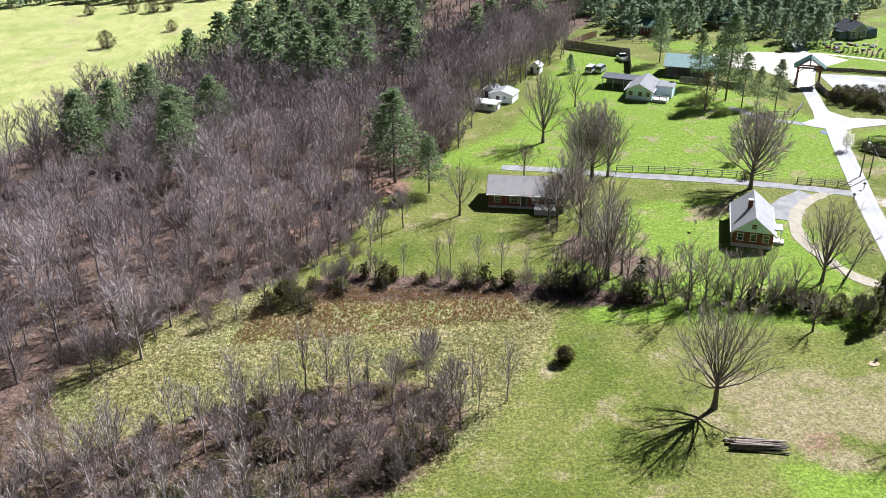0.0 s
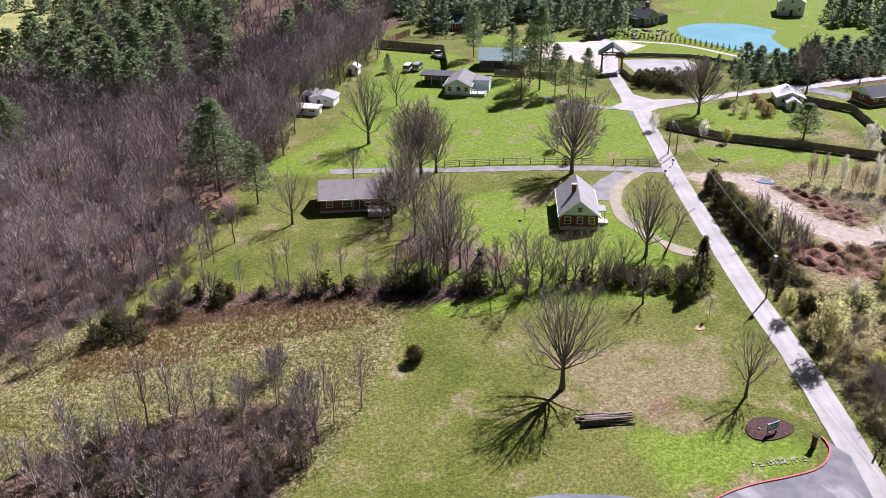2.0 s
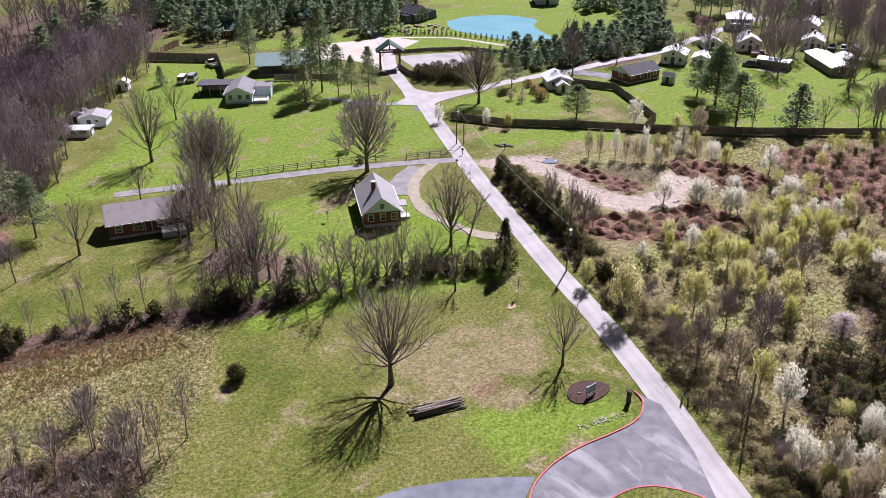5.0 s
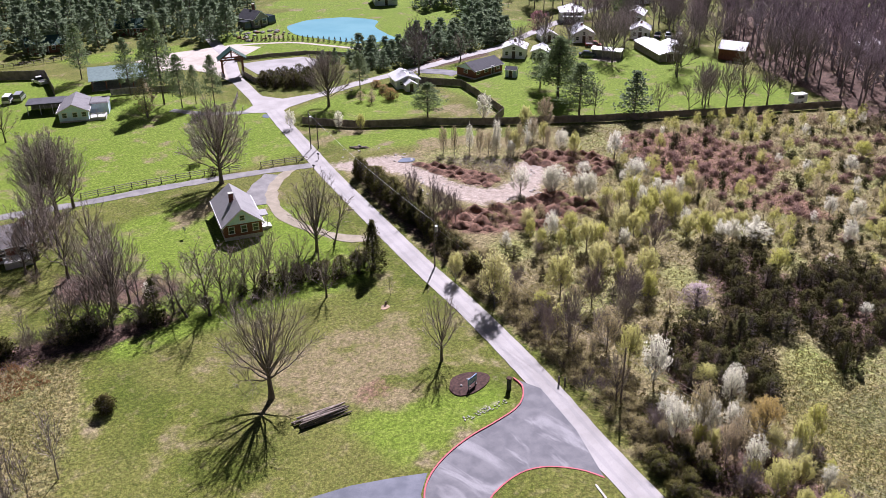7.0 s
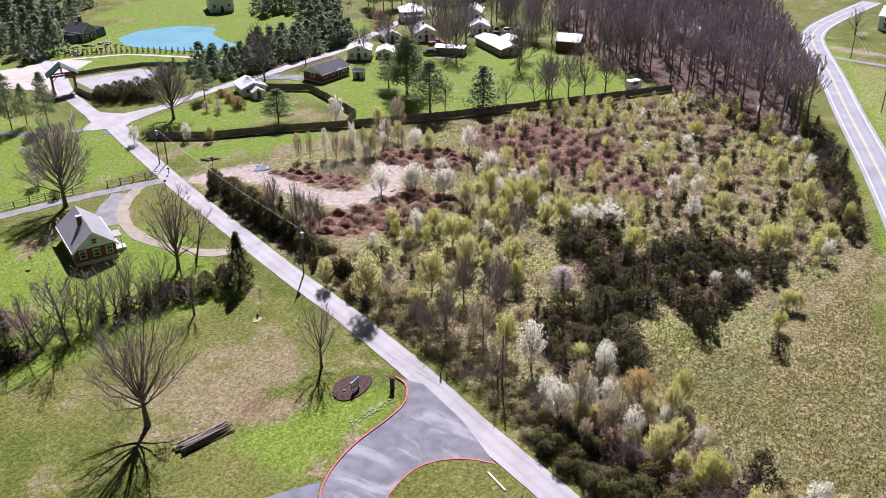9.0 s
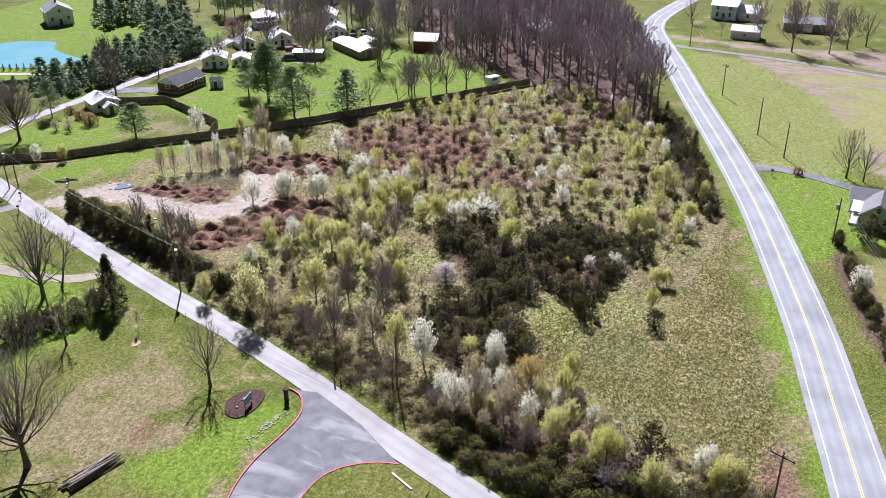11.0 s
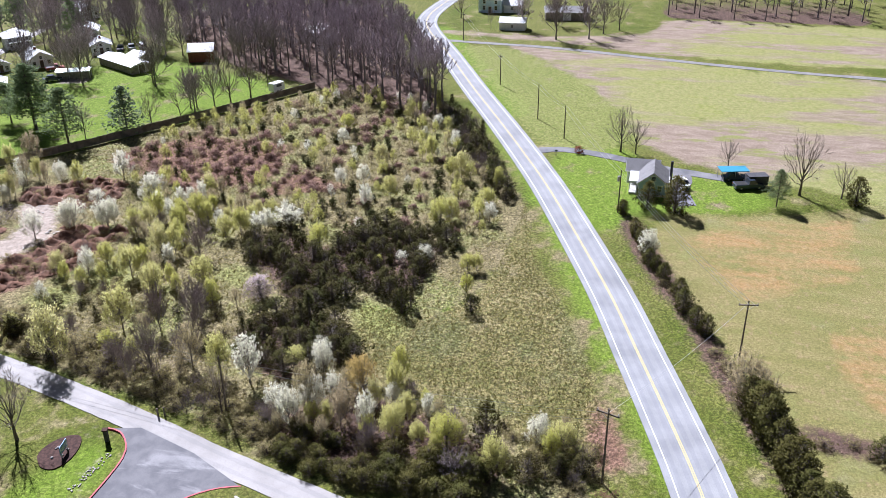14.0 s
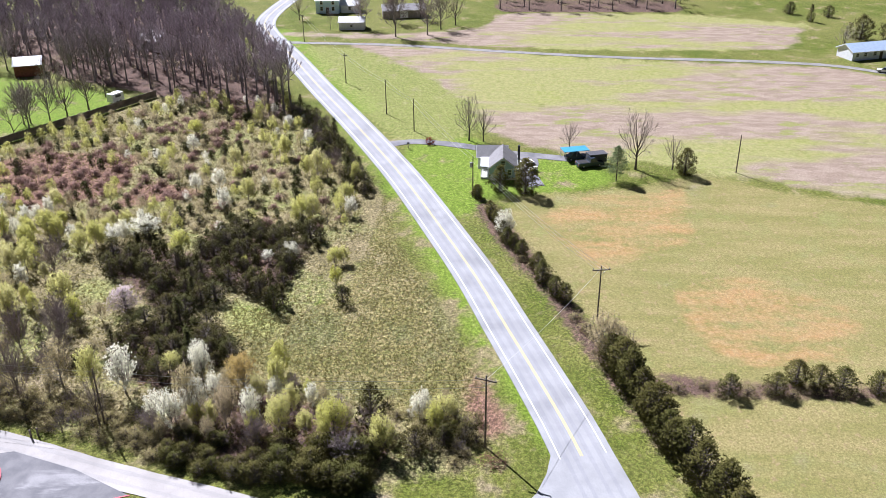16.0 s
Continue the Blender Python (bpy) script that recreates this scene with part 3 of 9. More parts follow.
COVER = {
    "meadow": [[(20, 105), (14, 91), (9.5, 82), (4.5, 74), (-3, 67), (-12, 58), (-60, 50), (-52, 80), (-37, 104), (-14, 113), (12, 110)],
               [(131, 29), (112, 29), (98, 30), (89, 35), (90, 47), (80, 44), (72, 36), (66, 20), (60, 9), (78, 12), (95, 18), (113, 25)]],
    "pasture": [[(-92, 155), (-80, 180), (-69, 210), (-56, 251), (-40, 330), (-60, 800), (-900, 800), (-900, 0)]],
    "damp": [[(239.7, 65.5), (238, 48), (221, 34.3), (204, 22), (195, 14), (167, 11), (159, 19), (158, 30), (172, 37), (186, 42.3), (212.5, 54.6)], [(87, 46), (90, 48), (92, 44), (89, 40), (84, 37), (82, 40)], [(95, 72), (98, 68), (93, 62), (90, 66)], [(84, 82), (90, 90), (96, 88), (90, 80)], [(80, 93), (88, 92), (84, 86), (78, 88)]],
    "hay": [[(131, 4), (133, -10), (141, -31), (133, -44), (100, -150), (0, -150), (30, -20), (60, -11), (73, -9), (88, -4), (102, 1), (120, 9)]],
    "litter": [[(76, -10.5), (71.5, -10.5), (71.3, -18), (72, -23), (71.6, -31), (71, -44), (75, -44), (74.6, -31), (75, -22), (75.5, -16)], STRIP_FLOOR, CEDAR_FLOOR, VERGE_FLOOR, [(73, 46), (70, 50), (74, 56), (80, 60), (86, 57), (86, 49), (80, 43)], WOODS_WEST, WOODS_EAST, FAR_WOOD, THICKET, [(-14, 116), (14, 112), (14, 107), (-20, 107)], [(14, 112), (34, 107), (34, 103), (14, 105)], [(24, 130), (30, 122), (40, 113), (32, 110), (22, 120)],
               [(127, 13), (131, 11), (122, 7.5), (100, 0.5), (80, -6.5), (60, -12), (59, -10), (75, -4.5), (96, 2.5), (112, 9)], [(138, 190), (165, 186), (162, 180), (140, 180)]],
    "soil": [[(39.5, 73.2), (44, 75.6), (48.5, 75.4), (47, 73.6), (42, 71.6), (39.5, 71.8)], [(93, 129), (97, 126), (101, 114), (99, 110), (95.5, 111), (93, 120)], [(82, 108), (90, 104), (97, 101.5), (104, 104), (104, 92), (92, 91), (83, 96), (77, 104)], [(111, 118), (117, 119), (124, 110), (124, 102), (116, 101), (110, 104)],
             [(-13, 153), (-2, 152), (-1, 146), (-9, 143), (-14, 138), (-22, 126), (-24, 128), (-15, 146)], [(80, 13), (77, 11), (65, 7.5), (61, 9.5), (69, 13)], [(133, 115), (149, 105), (150, 80), (130, 78), (122, 90)], [(130, 60), (122, 77), (136, 74)]],
    "tan": [[(176, 12), (192, 18), (214, 30), (236, 46), (243, 56), (240, 30), (232, 0), (226, -26), (223, -56), (219, -80), (200, -104), (140, -140), (110, -110), (141, -36), (147, -24), (153, -3), (164, 10)],
            [(264, 14), (288, 5), (286, -52), (272, -90), (238, -75), (236, -20), (241, 12), (248, 36), (256, 42)], [(254, 78), (258, 74), (255, 40), (249, 40)]],
    "orange": [[(122, 6), (132, -6), (138, -28), (112, -24), (100, -6)], [(100, -14), (104, -30), (92, -44), (78, -36), (76, -20), (88, -14)], [(-20, 107), (10, 108.5), (13, 104), (-4, 103), (-24, 101)]],
    "rough": [OLD_FIELD, [(-36, 104), (-14, 112), (12, 108), (14, 102), (-10, 98), (-30, 94)]],
    "dry": [[(40.6, 75.3), (42.9, 74.0), (47.9, 70.6), (49.2, 69.0), (46.5, 68.8), (43.1, 69.9), (40.2, 70.4), (37.9, 71.6)], [(62, 7), (80, 13.5), (100, 20.5), (126, 30), (150, 39), (150, 37), (124, 27), (100, 17.5), (80, 10.5), (63, 5)], [(104, 139), (118, 132), (124, 126), (112, 120), (102, 128), (96, 134)], [(40, 71), (46, 72), (45, 68), (40, 66)], [(33, 86), (52, 88), (58, 78), (46, 70), (34, 74)], [(46, 138), (58, 140), (57, 132), (46, 133)], [(66, 141), (60, 136), (62, 130), (68, 134)],
            [(110, 156), (128, 150), (128, 140), (112, 150)], [(84, 150), (100, 150), (106, 146), (90, 160)], [(75, 64), (90, 47), (80, 40), (70, 24), (68, 36)], [(24, 120), (30, 128), (36, 124), (34, 114)]],
    "gravel": [[(79, 140), (86, 137.8), (92, 136), (96, 132.5), (92.5, 130), (92.3, 120), (93.8, 112), (97, 108.5), (104, 111), (110, 116.5), (113, 112.5), (106.5, 106), (98, 102), (91.5, 104.5), (87.8, 109.5), (88, 119), (87.5, 128), (81, 134.5)],
               [(59.8, 73.8), (59.6, 72.2), (58.3, 68.5), (56.9, 65.1), (55.4, 62.8), (54.9, 63.5), (56.0, 66.6), (57.8, 70.0)], [(47.9, 63.1), (47.9, 61.7), (53.3, 61.2), (54.6, 62.0), (53.1, 62.8)], [(178, 160), (186, 158), (186, 152), (180, 152)]],
    "lush": [[(140, 172), (150, 176), (178, 168), (186, 160), (200, 140), (198, 122), (186, 100), (176, 100), (160, 109), (147, 117), (134, 126), (124, 136), (130, 148), (136, 162)], [(182, 160), (200, 158), (206, 140), (200, 128), (186, 130)], [(92, 174), (110, 177), (122, 176), (127, 160), (119, 149), (104, 155), (93, 164)], [(60, 3), (95, 16.5), (130, 27), (172, 45.5), (172, 43), (132, 24), (98, 11), (62, -1)], [(88, 44), (91, 47), (96, 40), (98, 33), (93, 33), (86, 38)], [(111, 233), (113, 239), (128, 231), (138, 211), (131, 206), (122, 216), (106, 221)], [(82, 257), (103, 250), (98, 237), (84, 244), (70, 248), (66, 256)], [(145, 281), (168, 296), (230, 300), (230, 262), (165, 262)], [(88, 158), (98, 151), (118, 137), (110, 130), (98, 138), (88, 142)], [(0, 160), (20, 180), (44, 250), (60, 240), (90, 180), (80, 148), (40, 150)], [(36, 72), (56, 66), (54, 61), (38, 60)], [(22, 100), (60, 96), (66, 120), (60, 140), (40, 140), (26, 128)], [(128, 140), (185, 98), (196, 112), (180, 150), (150, 180), (132, 172)],
             [(132, 30), (160, 26), (162, 14), (150, 6), (150, -8), (138, -14), (133, -6), (130, 10), (120, 14)], [(100, 240), (140, 270), (200, 270), (200, 200), (150, 200)],
             [(176, 40), (230, 68), (262, 80), (262, 74), (232, 60), (180, 34)]],
}
LANE_EAST = [(10, -15.2), (32, -8.2), (52, -2.6), (60.5, -0.3), (66.5, 1.3), (78.2, 4.9), (86, 7.4), (98.7, 11.4), (112, 16.2), (135.6, 25.2), (152.5, 32.4), (172, 41.2), (198.7, 53.6), (228, 66.7), (254, 79), (270, 84.5), (290, 86), (330, 84)]


def ground():
    fine = 1.5
    xs = np.concatenate([-np.geomspace(2600, 131, 26), np.arange(-130, 300.1, fine), np.geomspace(303, 2600, 24)])
    ys = np.concatenate([-np.geomspace(2600, 111, 26), np.arange(-110, 322.1, fine), np.geomspace(325, 2600, 24)])
    gx, gy = np.meshgrid(xs, ys)
    masks = {}
    for kind, polys in COVER.items():
        m = np.zeros(gx.shape)
        for poly in polys:
            m = np.maximum(m, inside(gx, gy, poly))
        masks[kind] = soften(m, 3)
    rng = np.random.default_rng(3)
    bumps = soften(rng.random(gx.shape), 4)
    bumps = (bumps - bumps.min()) / (bumps.max() - bumps.min())
    gz = -0.015 - 0.05 * bumps - 0.16 * bumps * np.maximum(masks["meadow"], masks["rough"])
    ny, nx = gx.shape
    verts = np.stack([gx.ravel(), gy.ravel(), gz.ravel()], 1)
    idx = np.arange(nx * ny).reshape(ny, nx)
    quads = np.stack([idx[:-1, :-1], idx[:-1, 1:], idx[1:, 1:], idx[1:, :-1]], -1).reshape(-1, 4)
    me = bpy.data.meshes.new("ground")
    me.vertices.add(len(verts))
    me.vertices.foreach_set("co", verts.ravel())
    me.loops.add(quads.size)
    me.loops.foreach_set("vertex_index", quads.ravel())
    me.polygons.add(len(quads))
    me.polygons.foreach_set("loop_start", np.arange(0, quads.size, 4))
    me.update(calc_edges=True)
    for name, kinds in (("cover_a", ("meadow", "litter", "soil")), ("cover_b", ("tan", "orange", "rough")), ("cover_c", ("dry", "gravel", "lush")), ("cover_d", ("hay", "pasture", "damp"))):
        layer = me.attributes.new(name, "FLOAT_COLOR", "POINT")
        layer.data.foreach_set("color", np.stack([masks[k].ravel() for k in kinds] + [np.ones(gx.size)], 1).ravel())
    me.materials.append(M_GROUND)
    tagged(new("ground", me), "green lawns, rough meadow, leaf litter and farm fields", "ground", kind="structure")


ground()

# ---- roads ----
GRAVEL_ROAD = [(43.5, -6), (44.5, 8), (48.5, 24), (52.4, 38), (56, 51), (60.2, 64), (64.4, 80), (67.6, 95), (72, 113), (77, 133), (81.5, 149), (86, 165), (89.5, 177), (91.5, 188), (94.5, 200), (97, 209), (105, 228), (110, 246), (116, 265)]
single("road", strip(GRAVEL_ROAD, 0, 3.5, 0.03, 1.2, 0.3, 0.1), M_GRAVEL, "pale grey gravel road between lawn and scrub", "road", kind="structure")
for off in (-0.75, 0.8):
    single("wheel_track", strip(GRAVEL_ROAD[1:13], off, 0.5, 0.035, 1.2, 0.0, 0.2), M_TRACK, "darker packed wheel track in gravel", "wheel track", "wheel tracks", "structure")
single("road", strip(LANE_EAST, 0.15, 6.7, 0.06, 3.0, 0.35), M_ASPHALT, "two-lane grey asphalt country road", "road", kind="structure")
single("road", strip([(90, 177), (96, 178.5), (105, 180), (120, 182), (138, 182.5), (153, 184), (168, 185), (185, 190), (205, 196), (240, 204)], 0, 3.2, 0.024, 2.0, 0.3, 0.5), M_GRAVEL, "pale gravel side road past white houses", "road", kind="structure")
single("road", strip([(15.6, 157.4), (24.6, 155.6), (38, 152.2), (48, 150.2), (58.6, 147.6), (71, 143.7), (79, 140.5)], 0, 2.6, 0.018, 2.0, 0.25, 0.4), M_LANE, "worn grey gravel farm lane", "road", kind="structure")
single("driveway", strip([(73.6, 142.2), (70.8, 140.3), (67.4, 137.6), (64.4, 133.8), (62, 128.6), (61, 123.1), (61.2, 119.4), (62.2, 115.4), (64, 110.4), (67.5, 106.8)], 0, 2.1, 0.012, 1.5, 0.25, 0.5), M_DIRT_TRACK, "worn gravel driveway curving past a brick house", "driveway", kind="structure")
single("driveway", strip([(69.5, 141.8), (65.6, 138.4), (62.6, 134.8), (60.8, 130.8)], 0, 4.4, 0.008, 1.5, 0.25, 0.9), M_LANE, "grey gravel parking spur beside a brick house", "driveway", kind="structure")
single("driveway", strip([(72, 192.5), (76, 186), (80, 182), (88, 178)], 0, 2.2, 0.012, 1.5, 0.25, 0.3), M_LANE, "narrow gravel drive to a white house", "driveway", kind="structure")
single("driveway", strip([(156.5, 31), (158.2, 26.5), (157.4, 20), (155, 13), (152, 6), (150.5, 0), (149, -6)], 0, 2.8, 0.03, 1.5, 0.3, 0.2), M_DRIVE, "dark asphalt driveway to a blue house", "driveway", kind="structure")
single("driveway", strip([(150, 2.5), (146, 2.3), (142, 3.0), (135, 1.6)], 0, 3.4, 0.034, 1.5, 0.3, 0.2), M_DRIVE, "dark asphalt parking strip", "driveway", kind="structure")
single("driveway", strip([(136, 181), (140.5, 175), (141.5, 171.5)], 0, 4.6, 0.018, 1.5, 0.3, 0.2), M_DRIVE, "dark asphalt driveway by a brick ranch", "driveway", kind="structure")
single("road", strip([(250, 76), (244.6, 71), (241.7, 38.5), (234.2, 5.3), (228.4, -25.9), (225.5, -56), (221, -80), (212, -94), (200, -110)], 0, 2.4, 0.02, 3.0, 0.3, 0.4), M_LANE, "grey gravel farm lane across stubble fields", "road", kind="structure")
single("court", sheet([(78.5, 240), (95, 243), (113, 240), (118, 232), (106, 224), (99, 214), (97, 205), (93.5, 205), (94, 214), (91, 223), (78.5, 229)], 0.012), M_CREAM, "pale crushed-stone court behind a timber gate", "court", kind="structure")
single("court", sheet([(104, 219), (113, 217), (121, 214), (123, 207), (116, 202), (109, 199), (102, 204)], 0.016), M_TRACK, "light grey gravel parking lot", "court", kind="structure")
single("path", strip([(112, 240), (121, 235), (128, 230), (133, 221), (137.8, 211.5), (143, 204)], 0, 1.5, 0.02, 2.0), M_CREAM, "pale footpath beside a pond", "path", kind="structure")

single("junction", sheet([(86.5, 167), (89, 166.5), (91.5, 175), (96, 177.5), (103, 178.8), (103, 181.8), (96, 183), (93.5, 188), (93.8, 194), (90.3, 190), (88, 183), (84, 180.5), (85, 178), (88, 176)], 0.034), M_GRAVEL, "pale gravel junction before a timber gate", "road", kind="structure")

# forecourt of worn asphalt with red kerbs
KERB_WEST = [(57.6, 64.6), (57.3, 62.8), (55.6, 61.0), (53.5, 60.1), (50.2, 59.85), (46.2, 59.8), (42.5, 59.2), (39.3, 58.0), (37.0, 56.3), (35.2, 53.6), (34, 50)]
KERB_EAST = [(52.4, 45.8), (51.7, 47.7), (50.5, 49.5), (48.6, 51.2), (46.2, 52.0), (43.2, 51.8), (41.2, 51.2), (39, 49.8), (37.6, 47)]
outline = [tuple(p) for p in smooth_line(KERB_WEST, 1.0)] + [(30, 40), (36, 40)] + [tuple(p) for p in smooth_line(KERB_EAST, 1.0)[::-1]] + [(56, 53), (58.6, 61)]
single("forecourt", sheet(outline, 0.038), M_APRON, "worn dark asphalt entrance apron", "forecourt", kind="structure")
for line, note in ((KERB_WEST, "long red-painted concrete kerb beside the lawn"), (KERB_EAST, "short red-painted concrete kerb round a grass island")):
    single("kerb", strip(line, 0, 0.17, 0.15, 0.8, 0.3), M_RED_KERB, note, "kerb", kind="structure")
single("gravel_lot", sheet([(39.1, 58.4), (36, 60.1), (32, 62), (26.7, 63.6), (21.9, 64), (14, 63), (14, 48), (33, 48), (34.5, 53), (36.6, 56.4)], 0.014), M_BLUESTONE, "blue-grey gravel lot beside the apron", "gravel lot", kind="structure")
single("island", sheet([tuple(p) for p in smooth_line(KERB_EAST, 1.0)] + [(42, 40), (50.5, 41)], 0.1), M_GROUND, "grass island inside a red kerb", "lawn", kind="structure")
# painted lines on the country road
for off, w, mat, note in ((-2.4, 0.12, M_WHITE_LINE, "white edge line"), (2.75, 0.12, M_WHITE_LINE, "white edge line"), (-0.1, 0.1, M_YELLOW_LINE, "yellow centre line"), (0.1, 0.1, M_YELLOW_LINE, "yellow centre line")):
    single("road_marking", strip(LANE_EAST[3:], off, w, 0.066, 3.0), mat, note + " painted on the asphalt road", "road marking", "road markings", "structure")
single("road_flare", sheet([(60.5, 3.0), (57.5, 3.6), (54.5, 4.8), (50, 8.5), (47, 13), (41, 12), (41, -5), (56, -1)], 0.055, 0.3), M_ASPHALT, "flared asphalt corner where the roads meet", "road", kind="structure")
for off in (-1.8, -0.75, 0.85, 2.0):
    single("wheel_track", strip(LANE_EAST[1:], off, 0.5, 0.0635, 3.0, 0.0, 0.2), M_ASPHALT_TRACK, "darker worn wheel track on asphalt", "wheel track", "wheel tracks", "structure")
# pond and puddles
single("pond", sheet(closed_curve([(138.2, 250.9), (147.2, 253.7), (155, 251.5), (160.3, 248.1), (164.4, 238), (158.5, 231.0), (155.2, 220), (153.4, 211.6), (147.8, 213.6), (141.7, 216.4), (137.1, 228.3), (133.8, 238.7)]), 0.02), M_POND, "bright turquoise pond in a lawn", "pond", kind="structure")
single("puddle", sheet(closed_curve([(91.3, 131.6), (93.4, 132.4), (95, 131), (93.6, 129.8)], 0.5), 0.0), M_PUDDLE, "blue-grey puddle on bare ground", "puddle", kind="structure")
single("puddle", sheet(closed_curve([(86.2, 172.5), (87.2, 174), (86.6, 175.5), (85.4, 174)], 0.5), 0.0), M_PUDDLE, "grey puddle beside the gravel road", "puddle", kind="structure")


# ---- trees ----
def rotate_about(d, axis, angle):
    return Matrix.Rotation(angle, 3, axis) @ d


def limb(rng, wood, twig, p, d, length, radius, level, plan, tips):
    """A tapering, bending branch and its side branches."""
    segs, kids, spread, up, shrink = plan[level]
    step = length / segs
    joints, path, rad = [], [p], [radius]
    target = wood if level < 2 else twig
    for i in range(segs):
        bend = 0.16 + 0.05 * level
        d = (d + Vector((rng.uniform(-bend, bend), rng.uniform(-bend, bend), rng.uniform(-bend, bend) + up))).normalized()
        q = p + d * step
        r1 = radius * (1 - 0.75 * (i + 1) / segs)
        path.append(q)
        rad.append(max(r1, 0.013))
        joints.append((p, q, d, (i + 1) / segs))
        p = q
    if level < 2:
        target.sweep(path, rad, 4 if level == 0 else 3)
    else:
        target.twig(path, rad[0], rng)
    tips.append((p, d))
    if level + 1 < len(plan):
        for k in range(kids):
            a, b, dd, f = joints[min(segs - 1, int(segs * (0.25 + 0.75 * (k + rng.random()) / kids)))]
            at = a.lerp(b, rng.random())
            side = rotate_about(dd.orthogonal().normalized(), dd, rng.uniform(0, 6.28))
            nd = (dd * math.cos(spread) + side * math.sin(spread)).normalized()
            limb(rng, wood, twig, at, nd, length * shrink * rng.uniform(0.65, 1.15) * (1.15 - 0.5 * f), max(radius * 0.5, 0.017), level + 1, plan, tips)


def bare_tree(seed, height, clear, limbs, first, plan, radius, lean=0.0, fat=1.25):
    """A leafless tree: trunk, then limbs up the stem. plan: (segments, children, spread, lift, shrink) for each level of branch."""
    rng = random.Random(seed)
    wood, twig, tips = Shape(fat), Shape(fat), []
    p = Vector((0, 0, -0.3))
    d = Vector((rng.uniform(-lean, lean), rng.uniform(-lean, lean), 1)).normalized()
    n = 7
    stem = [p]
    for i in range(n):
        d = (d + Vector((rng.uniform(-0.07, 0.07), rng.uniform(-0.07, 0.07), 0.03))).normalized()
        q = p + d * (height * 0.8 / n)
        k0, k1 = 1 - 0.85 * (i / n), 1 - 0.85 * ((i + 1) / n)
        wood.tube(p, q, radius * (k0 + (0.5 if i == 0 else 0)), radius * k1, 6)
        p = q
        stem.append(p)
    for k in range(limbs):
        f = clear + (0.97 - clear) * (k + rng.random() * 0.8) / limbs
        i = min(n - 1, int(f * n))
        at = stem[i].lerp(stem[i + 1], f * n - i)
        a = k * 2.4 + rng.uniform(-0.5, 0.5)
        tilt = first[0] + (first[1] - first[0]) * f + rng.uniform(-0.15, 0.15)
        nd = Vector((math.cos(a) * math.sin(tilt), math.sin(a) * math.sin(tilt), math.cos(tilt)))
        reach = (height - at.z) * rng.uniform(0.75, 1.0) / max(0.45, math.cos(tilt) + 0.25)
        limb(rng, wood, twig, at, nd, min(reach, height * first[2]), radius * (0.52 - 0.25 * f), 0, plan, tips)
    return wood, twig, tips


def plant(base, x, y, size=1.0, turn=None, label="", category="tree", group="", wide=None, name="tree"):
    """One tree: an Empty with a trunk and a crown. Brambles are gathered for one joined object."""
    if base in GATHER:
        BRAMBLES.append((x, y))
        return None
    name = KIND.get(base, name)
    t = thing(name, label, category, group, (x, y, 0), 0)
    t.matrix_basis = pose(x, y, -0.04, 0, 0, RNG.uniform(0, 360) if turn is None else turn)
    t.scale = (size * (wide or 1.0), size * (wide or 1.0), size)
    for n, me in zip(("trunk", "crown"), base):
        if me:
            o = new(n, me)
            o.parent = t
    return t


RNG = random.Random(11)
GATHER, BRAMBLES = set(), []
ROUND_LITE = [(4, 6, 0.6, 0.06, 0.6), (3, 5, 0.65, 0.03, 0.62), (2, 5, 0.7, 0.02, 0.6), (1, 0, 0.7, 0.0, 0.5)]


def tree_base(seed, height, clear, limbs, first, plan, radius, mw, mt, lean=0.0, fat=1.25):
    w, t, _ = bare_tree(seed, height, clear, limbs, first, plan, radius, lean, fat)
    return w.mesh("trunk", mw), t.mesh("crown", mt)


